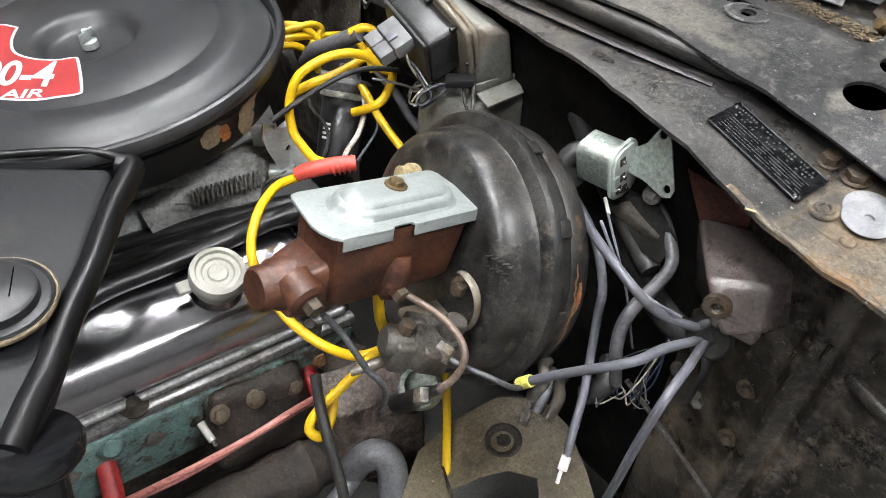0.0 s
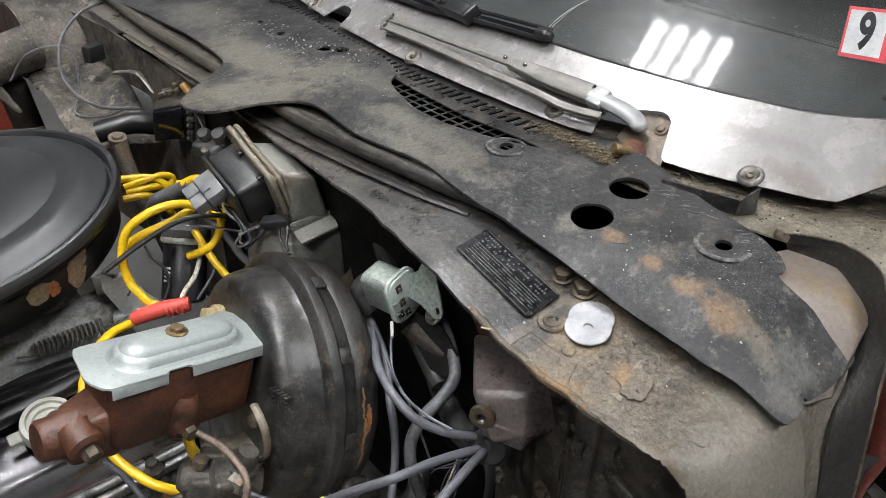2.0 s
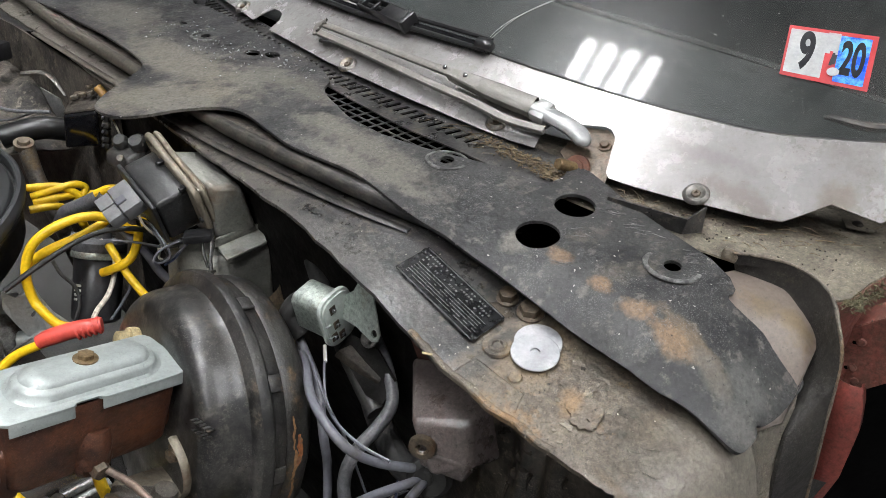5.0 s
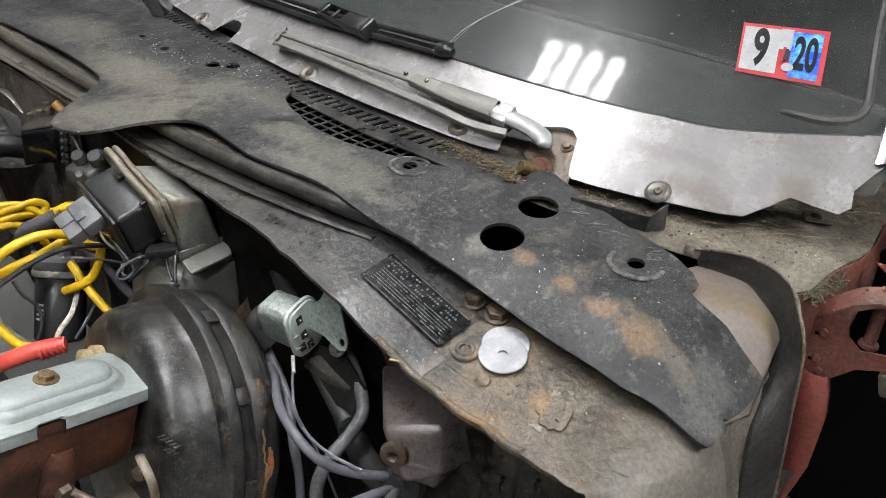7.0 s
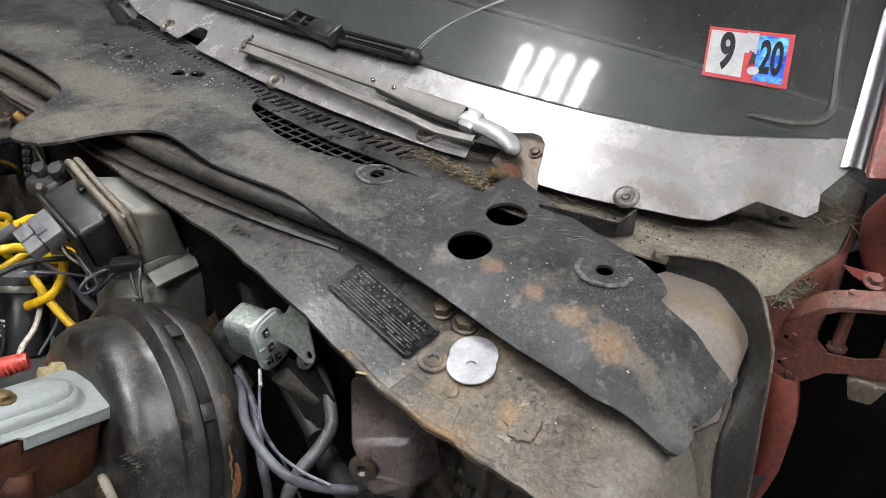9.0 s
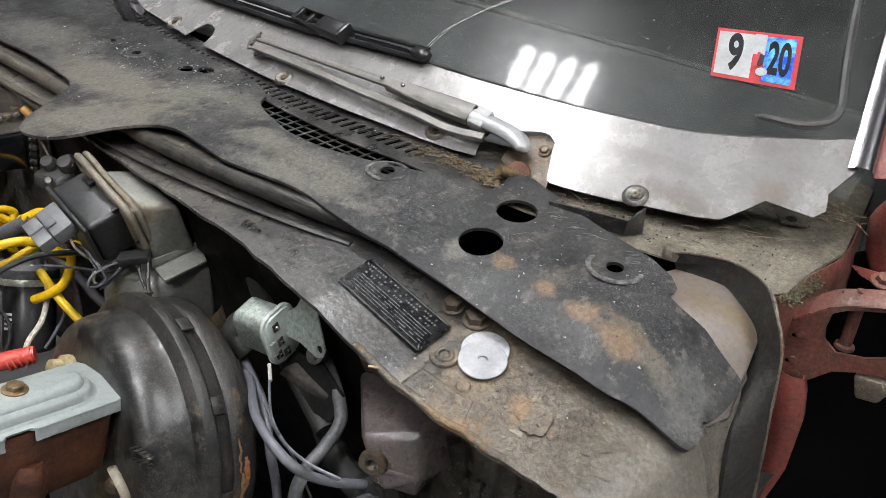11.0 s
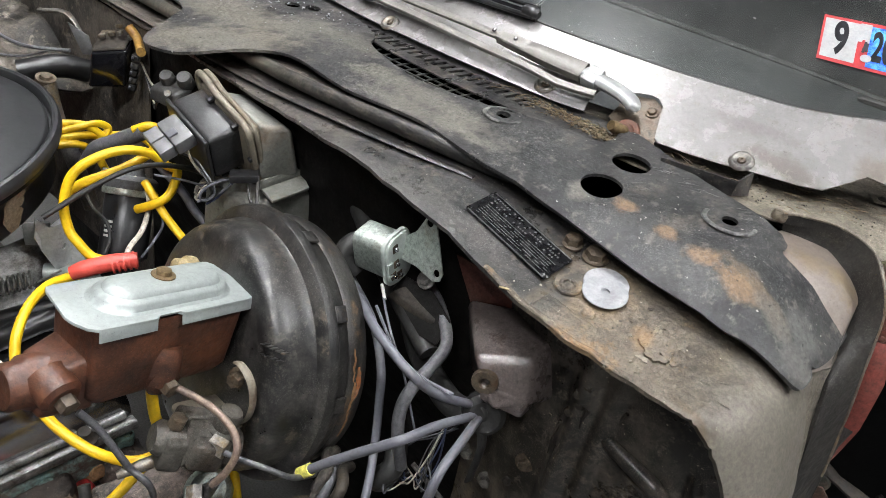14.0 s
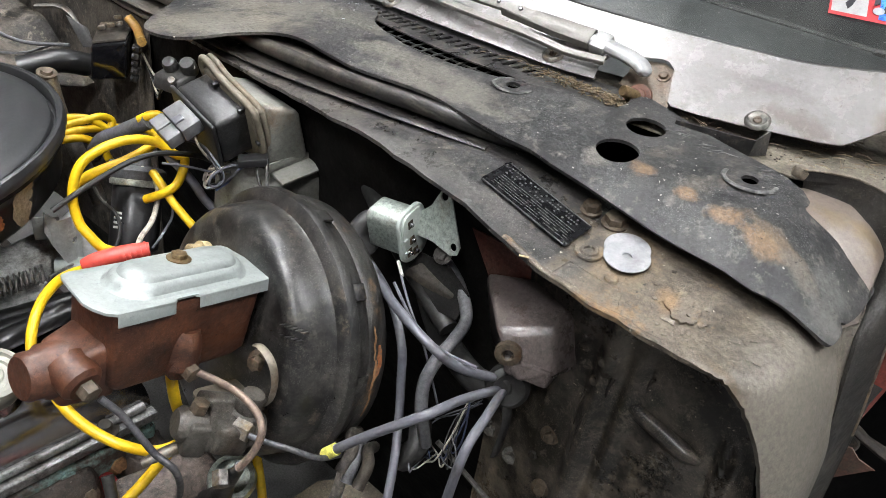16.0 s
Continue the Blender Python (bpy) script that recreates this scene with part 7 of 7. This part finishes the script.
vcover = thing("valve_cover", "chrome valve cover with a cream oil filler cap", "valve cover")
prof = [(.597, .702), (.598, .722), (.601, .736), (.606, .747), (.613, .755), (.623, .761), (.64, .767), (.67, .776), (.70, .783), (.725, .784), (.738, .775), (.745, .76), (.75, .72), (.765, .70)]
xs = np.linspace(-.32, .36, 40)
rows = []
for x in xs:
    k = min(1, min(x + .32, .36 - x) / .03)
    rows.append([(x, y, .69 + (z - .69) * (.45 + .55 * math.sin(k * math.pi / 2))) for y, z in prof])
part("cover", loft(rows, .001), CHROME, vcover)
part("rail", box((.68, .012, .006), pose(.02, .588, .694), .002), RAIL, vcover, "worn grey flange rail")
part("rail_lip", box((.68, .005, .012), pose(.02, .5835, .690), .0015), RAIL, vcover)
part("rail_bead", tube([(-.31, .594, .702), (.0, .594, .703), (.35, .594, .702)], .0055, 4, 10), RAIL, vcover)
for x in (.085, .30):
    part("rail_bolt", lathe([(0, .012), (.007, .012), (.010, .006), (.016, .003), (.016, 0), (0, 0)], pose(x, .592, .697, 12, 0, 0), 14), GRIME, vcover)
cap = part("oil_cap", lathe([(0, .012), (.0101, .013), (.0118, .011), (.0168, .011), (.0185, .014), (.0235, .014), (.0252, .018), (.0302, .017), (.0319, .010), (.0319, 0), (.0269, -.006), (.0269, -.018), (0, -.018)], zaxes((.212, .635, .792), (0, -.35, .93)), 44), CREAM, vcover, "cream plastic oil filler cap")
part("cap_neck", lathe([(.026, -.012), (.030, -.024), (.034, -.040), (.030, -.044), (0, -.044)], zaxes((.212, .635, .792), (0, -.35, .93)), 32), CHROME, cap, "bright filler neck")
for s in (-1, 1):
    part("cap_ear", box((.022, .016, .008), zaxes((.212 + s * .0345, .635 - s * .004, .792), (0, -.35, .93)), .003), CREAM, cap)

head = thing("cylinder_head", "turquoise painted cylinder head, oily and chipped", "cylinder head")
part("casting", hexa([(-.32, .60, .56), (.36, .60, .56), (.36, .78, .60), (-.32, .78, .60), (-.32, .583, .675), (.36, .583, .675), (.36, .76, .69), (-.32, .76, .69)], .008, 3), TURQUOISE, head)
for x in (.0, .095, .22, .31):
    part("head_bolt", hexnut(.010, .010, zaxes((x, .592, .638), (0, -1, .2)), .016), RUST if x > .2 else STEEL, head)
for x in (.05, .17, .25):
    part("boss", lathe([(0, .016), (.010, .016), (.016, .010), (.018, 0), (0, 0)], zaxes((x, .595, .655), (0, -1, .3)), 16), TURQUOISE, head)
sp = thing("spark_plug", "white spark plug screwed into the turquoise head", "spark plug")
part("insulator", tube([(.150, .588, .625), (.152, .575, .617), (.153, .565, .612)], [.006, .0055, .0045], 3, 12), WHITE_PLASTIC, sp)
part("terminal", tube([(.153, .566, .613), (.154, .559, .608)], .0025, 2, 8), STEEL, sp)
part("hexagon", hexnut(.011, .012, zaxes((.148, .598, .63), (.1, -1, -.5)), .013), GRIME, sp)
man = thing("exhaust_manifold", "rusty cast iron exhaust manifold", "exhaust manifold")
part("log", tube([(-.30, .545, .51), (-.1, .535, .52), (.1, .53, .525), (.25, .525, .525), (.33, .52, .51), (.38, .50, .45)], [.028, .032, .034, .036, .036, .034], 8, 16, wobble=.25), MANIFOLD, man)
for x in (-.2, -.05, .34):
    part("runner", tube([(x, .60, .628), (x + .01, .565, .61), (x + .02, .54, .57)], [.030, .030, .032], 5, 14, wobble=.35), MANIFOLD, man)
bm = hexa([(.15, .545, .56), (.285, .54, .55), (.285, .60, .55), (.15, .60, .56), (.158, .570, .668), (.280, .566, .660), (.282, .60, .668), (.156, .60, .672)], .014, 3)
bmesh.ops.subdivide_edges(bm, edges=bm.edges[:], cuts=3, use_grid_fill=True)
for v in bm.verts:
    v.co += Vector((0, -.010, .006)) * noise.noise(v.co * 45)
part("port_casting", bm, MANIFOLD, man, "lumpy dark port casting")
for x, z in ((.167, .652), (.212, .650), (.262, .640)):
    part("flange_bolt", hexnut(.0085, .009, zaxes((x, .566, z), (0, -.85, .5)), .012), DULL_BOLT, man, "brassy bolt head")
bm = hexa([(.27, .47, .52), (.40, .45, .50), (.40, .55, .52), (.27, .55, .55), (.28, .485, .65), (.395, .47, .63), (.39, .54, .66), (.28, .55, .67)], .012, 3)
bmesh.ops.subdivide_edges(bm, edges=bm.edges[:], cuts=3, use_grid_fill=True)
for v in bm.verts:
    v.co += Vector((.002, -.008, .007)) * noise.noise(v.co * 40)
part("heat_stove", bm, STOVE, man, "scaly brown heat stove")
for i, pts in enumerate(([(.288, .607, .634), (.292, .586, .62), (.297, .556, .60), (.30, .53, .57)], [(.04, .606, .631), (.038, .58, .611), (.03, .55, .585), (.02, .52, .55)])):
    wire("plug_boot", pts, [.011, .012, .012, .010], RED_BOOT, "dark red rubber spark plug boot", "plug boot", "plug boots", seg=12)
    part("cuff", tube([Vector(pts[0]) * 1.02 - Vector(pts[1]) * .02, Vector(pts[0]) * .9 + Vector(pts[1]) * .1], .0135, 2, 12), GRIME, bpy.data.objects["plug_boot" if not i else "plug_boot.001"])
for k in range(2):
    wire("plug_wire", [(.30, .56, .60 + .006 * k), (.24, .52, .655 + .004 * k), (.18, .512, .66), (.10, .52, .645 - .006 * k), (.02, .535, .625)], .004, PINK_WIRE, "faded red plug wire along the head", "wire", seg=8)
wire("black_hose", [(.25, .485, .75), (.244, .465, .725), (.237, .436, .70), (.232, .40, .66), (.224, .371, .60), (.22, .36, .5)], .0062, RUBBER, "thin black hose hanging in front of the manifold", "hose")
wire("fuel_hose", [(.10, .77, .742), (.209, .735, .772), (.299, .705, .788), (.391, .665, .80), (.46, .64, .81)], .013, HOSE_BLACK, "black rubber hose above the valve cover", "hose")
# This hose also fills in for the snorkel's dark reflection on the cover.
wire("fuel_hose", [(0.025, 0.67, 0.782), (0.061, 0.674, 0.786), (0.106, 0.683, 0.79), (0.176, 0.683, 0.793), (0.261, 0.687, 0.796), (0.337, 0.688, 0.8), (.42, .67, .79)], .0125, HOSE_BLACK, "black rubber hose lying on the valve cover", "hose")
wire("fuel_hose", [(.12, .80, .75), (.225, .765, .768), (.326, .735, .78), (.41, .70, .79), (.48, .66, .80)], .011, HOSE_BLACK, "black rubber hose above the valve cover", "hose")

intake = thing("intake_manifold", "grey cast intake below the air cleaner", "intake manifold")
part("casting", hexa([(-.2, .77, .70), (.36, .77, .70), (.36, 1.05, .70), (-.2, 1.05, .70), (-.15, .80, .80), (.32, .80, .80), (.32, 1.0, .82), (-.15, 1.0, .82)], .02, 3), INTAKE_GREY, intake)
part("runner", tube([(.20, .86, .81), (.26, .80, .80), (.32, .77, .77)], [.035, .03, .03], 5, 14), INTAKE_GREY, intake)
part("carburettor", hexa([(.08, .80, .80), (.30, .80, .80), (.30, .97, .80), (.08, .97, .80), (.09, .81, .88), (.29, .81, .88), (.29, .96, .88), (.09, .96, .88)], .008, 3), INTAKE_GREY, intake)
part("runner", tube([(.19, .80, .77), (.24, .795, .785), (.30, .79, .80), (.36, .80, .81)], [.03, .032, .034, .03], 6, 16), INTAKE_GREY, intake, "grey cast runner")
lk = thing("throttle_bracket", "bent zinc throttle cable bracket", "bracket")
outline_xz = [(0.338, 0.891), (0.35, 0.878), (0.372, 0.888), (0.379, 0.862), (0.388, 0.839), (0.409, 0.807), (0.377, 0.806), (0.354, 0.816), (0.343, 0.842), (0.334, 0.867)]
bm = plate(outline_xz, [ring2d((0.364, 0.850), .004, 10)], lambda a, b: 0, .002, .012)
for v in bm.verts:
    a, b, c = v.co
    v.co = Vector((a, .755 + c + .006 * math.sin((a - .33) * 160), b))
part("plate", bm, PALE_CAST, lk)
part("upright", box((.03, .002, .035), pose(.345, .775, .86, 10, 0, -30), .0008), PALE_CAST, lk)
part("barrel", tube([(.345, .765, .81), (.37, .745, .812)], .011, 3, 14), ZINC, lk)
coilpts = []
a0, a1 = Vector((.236, .755, .815)), Vector((.323, .74, .824))
d = (a1 - a0).normalized()
s_, u_ = d.cross(Vector((0, 0, 1))).normalized(), Vector((0, 0, 1))
for k in range(15 * 8 + 1):
    t = k / (15 * 8)
    ang = 2 * math.pi * k / 8
    coilpts.append(a0.lerp(a1, t) + .010 * (math.cos(ang) * s_ + math.sin(ang) * u_))
spring = tagged(part("return_spring", tube([a0 - d * .02, *coilpts, a1 + d * .03], .0016, 1, 5), STEEL), "grey steel throttle return spring", "spring")

coil = thing("ignition_coil", "black cylindrical ignition coil with a clamp", "ignition coil")
cz = Vector((.30, .28, .80))
cm = zaxes((.432, .742, .812), cz)
part("can", lathe([(0, 0), (.026, 0), (.030, .004), (.030, .094), (.027, .098)], cm, 32), PLASTIC, coil)
part("collar", lathe([(.0305, .082), (.0335, .083), (.034, .088), (.032, .092), (.0305, .092)], cm, 32), ZINC_DULL, coil, "bright crimped collar")
part("cap", lathe([(.031, .088), (.033, .092), (.033, .102), (.028, .106), (.015, .108), (.012, .125), (0, .125)], cm, 32), GREY_SLEEVE, coil)
for k in range(4):
    part("print_bar", box((.0004, .012, .003), cm @ pose(.0302 * math.cos(radians(200)), .0302 * math.sin(radians(200)), .03 + .006 * k, 0, 0, 200), 0), WHITE_PLASTIC, coil, smooth=0)
tagged(part("oil_tube", tube([(.478, 1.025, .94), (.48, 1.01, .89), (.487, .985, .84), (.50, .96, .76)], .012, 5, 14), STEEL), "brown metal filler tube behind the air cleaner", "tube")
tagged(part("tube_cap", lathe([(0, .007), (.007, .007), (.009, .003), (.014, .003), (.014, -.006), (0, -.006)], pose(.477, 1.027, .944, 15, 0, 0), 20), DULL_BOLT), "brassy cap on the filler tube", "cap")
wire("grey_hose", [(.47, 1.10, .93), (.52, 1.08, .94), (.56, 1.07, .93)], .018, HOSE_BLACK, "short dark hose behind the air cleaner", "hose")

# lower end: steering gear cover, sump shadow, chassis
gear = thing("steering_gear", "tan rusty steel cover below the booster", "steering gear")
part("cover", plate([(0.298, 0.386), (0.329, 0.412), (0.361, 0.434), (0.417, 0.441), (0.483, 0.43), (0.524, 0.392), (0.521, 0.341), (0.497, 0.281), (0.479, 0.248), (0.369, 0.272), (0.286, 0.329)], [[(0.364, 0.37), (0.399, 0.36), (0.429, 0.343), (0.449, 0.314), (0.436, 0.295), (0.398, 0.307), (0.357, 0.339)]], lambda x, y: .60 + .25 * (x - .44) + .004 * noise.noise(Vector((x * 20, y * 20, 0))), .003, .02), GEAR_TAN, gear)
part("skirt", loft([[Vector((x, y, .597 + .25 * (x - .44))) for x, y in [(0.298, 0.386), (0.329, 0.412), (0.361, 0.434), (0.417, 0.441), (0.483, 0.43), (0.524, 0.392), (0.521, 0.341), (0.497, 0.281), (0.479, 0.248), (0.369, 0.272), (0.286, 0.329)]], [Vector((.44 + (x - .44) * 1.05, .36 + (y - .36) * 1.05, .50)) for x, y in [(0.298, 0.386), (0.329, 0.412), (0.361, 0.434), (0.417, 0.441), (0.483, 0.43), (0.524, 0.392), (0.521, 0.341), (0.497, 0.281), (0.479, 0.248), (0.369, 0.272), (0.286, 0.329)]]], .003, close=True), GEAR_TAN, gear)
part("dent", lathe([(.004, -.006), (.013, -.002), (.017, .0012), (.021, .0022), (.024, .0)], pose(.449, .378, .6035, 0, -14, 0), 24), GRIME, gear, "dark dented rim round a bolt")
part("cover_bolt", hexnut(.008, .008, pose(.449, .378, .600, 0, -14, 0), .011), GRIME, gear)
part("pressed_line", tube([(.372, .398, .586), (.352, .345, .581), (.338, .318, .578)], .0018, 4, 6), GRIME, gear)
tagged(part("dust_cup", lathe([(.020, .024), (.026, .022), (.028, .012), (.026, 0), (.012, -.004), (0, -.004)], zaxes((0.38, 0.463, 0.66), (-.3, -.35, .9)), 24), ZINC_DULL), "pale crescent shaped metal cup below the valve", "cup")
wire("steering_hose", [(.285, .47, .56), (.297, .462, .585), (.315, .452, .592), (.322, .435, .58), (.312, .415, .55), (.30, .40, .50)], .019, GREY_SLEEVE, "dark grey hose elbow above the steering gear", "hose", seg=16)
wire("steering_hose", [(.20, .44, .50), (.235, .45, .53), (.265, .455, .55), (.288, .462, .56)], .011, GREY_SLEEVE, "grey steel pipe leading to the steering gear", "hose", seg=12)
slab("engine_block", (.8, .5, .45), (.0, .95, .45), GRIME, "grimy engine block below the heads", "")
slab("chassis_rail", (1.6, .12, .14), (.1, .25, .32), DARK_METAL, "black chassis rail below the engine bay", "")
slab("splash_shield", (.9, .03, .4), (.0, 1.5, .60), GRIME, "dirty inner wing panel", "")
wire("wiring_loom", [(.50, .30, .80), (.48, .285, .79), (.47, .295, .77), (.49, .30, .75)], .012, RUBBER, "tangle of small wires behind the booster", "wiring loom")
for k in range(4):
    a = k * 2.4
    wire("thin_wire", [(.49 + .01 * math.cos(a), .29 + .012 * math.sin(a), .79 - .004 * k), (.475 + .015 * math.cos(a + 1), .28 + .015 * math.sin(a + 1), .775), (.485 + .014 * math.cos(a + 2), .285, .755 + .004 * k), (.505, .275 + .01 * math.sin(a), .77)], .0009, (WHITE_WIRE, GREY_CABLE, BLUE, RUBBER)[k % 4], "thin loose wire end below the loom", "wire", seg=5)

# far side of the bay
far = thing("inner_wing", "dusty grey-brown bulkhead and inner wing of the far side", "car body", kind="structure")
rows = [[(.583 - .10 * max(0, y - 1.3), y, z) for y in np.linspace(.93, 1.62, 24)] for z in np.linspace(.6, 1.035, 12)]
part("far_bulkhead", loft(rows, .003), DUSTY, far, "dusty brown bulkhead")
rows = [[(x, 1.36 - .1 * max(0, x - .3) + .02 * noise.noise(Vector((x * 4, 0, z * 5))), z) for x in np.linspace(-.6, .45, 30)] for z in np.linspace(.5, .86, 14)]
part("inner_panel", loft(rows, .003), DUSTY, far)
rows = [[(x, y, .955 - .30 * max(0, 1.30 - y) + .020 * noise.noise(Vector((x * 14, y * 14, 4))) + .008 * noise.noise(Vector((x * 45, y * 45, 2))) - .25 * max(0, .45 - x)) for x in np.linspace(.445, .60, 34)] for y in np.linspace(1.10, 1.42, 50)]
part("far_shelf", loft(rows, .003), DUSTY, far, "dusty folded shelf in the far corner")
rows = []
for k in range(12):
    a = math.pi * (.0 + k / 11)
    rows.append([(x, 1.50 + .12 * math.cos(a), .95 + .10 * math.sin(a)) for x in np.linspace(.476, .60, 5)])
part("hinge_box", loft(rows, .004), DUSTY, far, "rounded grey hinge box")
part("hinge_box_end", prism([(1.50 + .118 * math.cos(math.pi * k / 11), .95 + .098 * math.sin(math.pi * k / 11)) for k in range(12)], .472, .476, Matrix(((0, 0, 1, 0), (1, 0, 0, 0), (0, 1, 0, 0), (0, 0, 0, 1)))), DUSTY, far)
part("red_wing", loft([[(-.8, 1.62, .4), (.47, 1.62, .4)], [(-.8, 1.64, .9), (.47, 1.64, .9)], [(-.8, 1.60, 1.06), (.47, 1.60, 1.06)], [(-.8, 1.55, 1.10), (.47, 1.55, 1.10)]], .003), WING_RED, far, "red wing seen from inside")
part("brown_post", box((.05, .04, .5), pose(.455, 1.44, .70, 10, -8, 0), .008), MANIFOLD, far)
tagged(part("far_duct", lathe([(.034, 0), (.040, 0), (.042, .008), (.040, .014), (.040, .10), (.034, .10), (.034, 0)], zaxes((.375, 1.36, .985), (.9, .25, .12)), 28), DUSTY), "dusty grey duct pipe in the far corner", "duct")
tagged(part("rag", tube([(.388, 1.36, .955), (.396, 1.358, .935), (.405, 1.355, .915), (.416, 1.352, .895)], [.010, .015, .014, .006], 5, 12, flat=.5, wobble=.5), CREAM), "crumpled white cloth beyond the air cleaner", "cloth")
wire("far_cable", [(.624, 1.424, 1.047), (.566, 1.386, 1.042), (.515, 1.34, 1.02), (.485, 1.284, .989), (.478, 1.222, .963), (.499, 1.155, .95), (.542, 1.088, .958)], .0028, GREY_SLEEVE, "thin grey cable bowed across the far corner", "cable")
wire("far_cable", [(.40, 1.28, .98), (.43, 1.27, 1.02), (.47, 1.25, 1.035), (.50, 1.24, 1.02), (.49, 1.22, .96), (.47, 1.20, .93), (.50, 1.16, .93), (.53, 1.12, .95)], .002, GREY_SLEEVE, "thin looping wire in the far corner", "cable", seg=6)
tagged(part("bracket_lug", box((.035, .02, .03), pose(.545, 1.28, 1.0, 0, 0, 20), .004), PLASTIC), "small black lug on the far bulkhead", "lug")
tagged(part("lever", tube([(.55, 1.20, .985), (.575, 1.16, .99), (.585, 1.12, .965)], .008, 4, 8, flat=.5), STEEL), "grey lever arm on the far bulkhead", "lever")


# ---- dead needles, dust crumbs and moss ----
def litter(name, label, material, spots, n, length, r):
    """Many thin bits strewn about; spots are (x, y, spread x, spread y, height function)."""
    bm = bmesh.new()
    for k in range(n):
        cx, cy, sx, sy, h = spots[k % len(spots)]
        x, y = random.gauss(cx, sx), random.gauss(cy, sy)
        a, l = random.uniform(0, 6.28), length * random.uniform(.4, 1.2)
        z = h(x, y) + random.uniform(.0005, .004)
        d = Vector((math.cos(a), math.sin(a), random.uniform(-.15, .15))) * l / 2
        p = Vector((x, y, z))
        tube([p - d, p + Vector((0, 0, random.uniform(0, .1) * l)), p + d], r * random.uniform(.6, 1.2), 1, 4, bm)
    return tagged(part(name, bm, material, smooth=0), label, "debris", kind="stuff")


flat_top = lambda x, y: 1.099 + .02 * max(0, x - .8)
litter("pine_needles", "dry brown pine needles strewn over the cowl", DEBRIS, [(.772, .345, .010, .035, flat_top), (.775, .40, .008, .04, flat_top), (.80, .22, .02, .03, flat_top), (.87, .09, .03, .03, flat_top)], 240, .016, .0004)
litter("leaf_crumbs", "brown leaf litter beside the wiper pivot", DEBRIS, [(.772, .325, .008, .02, flat_top), (.776, .36, .008, .03, flat_top), (.765, .30, .006, .012, flat_top)], 420, .005, .0009)
litter("needle_tuft", "pale dry needles caught at the pillar foot", DEBRIS, [(.945, .012, .012, .012, lambda x, y: 1.115)], 26, .045, .0006)
litter("crumbs", "dark crumbs of dirt on the cowl", GRIME, [(.77, .36, .012, .05, flat_top), (.80, .14, .02, .05, flat_top), (.85, .06, .05, .05, flat_top)], 150, .0018, .0007)
litter("moss", "green-brown moss along the red cowl side", MOSS, [(.80, -.002, .006, .005, lambda x, y: 1.09), (.84, -.008, .008, .004, lambda x, y: 1.085), (.825, -.004, .02, .004, lambda x, y: 1.09)], 320, .006, .0006)
litter("chips", "pale crumbs on the black cover", WASHER, [(.70, .80, .03, .08, sheet_z), (.72, .70, .02, .05, sheet_z), (.70, .95, .03, .06, sheet_z), (.715, .84, .025, .05, sheet_z)], 130, .003, .0007)
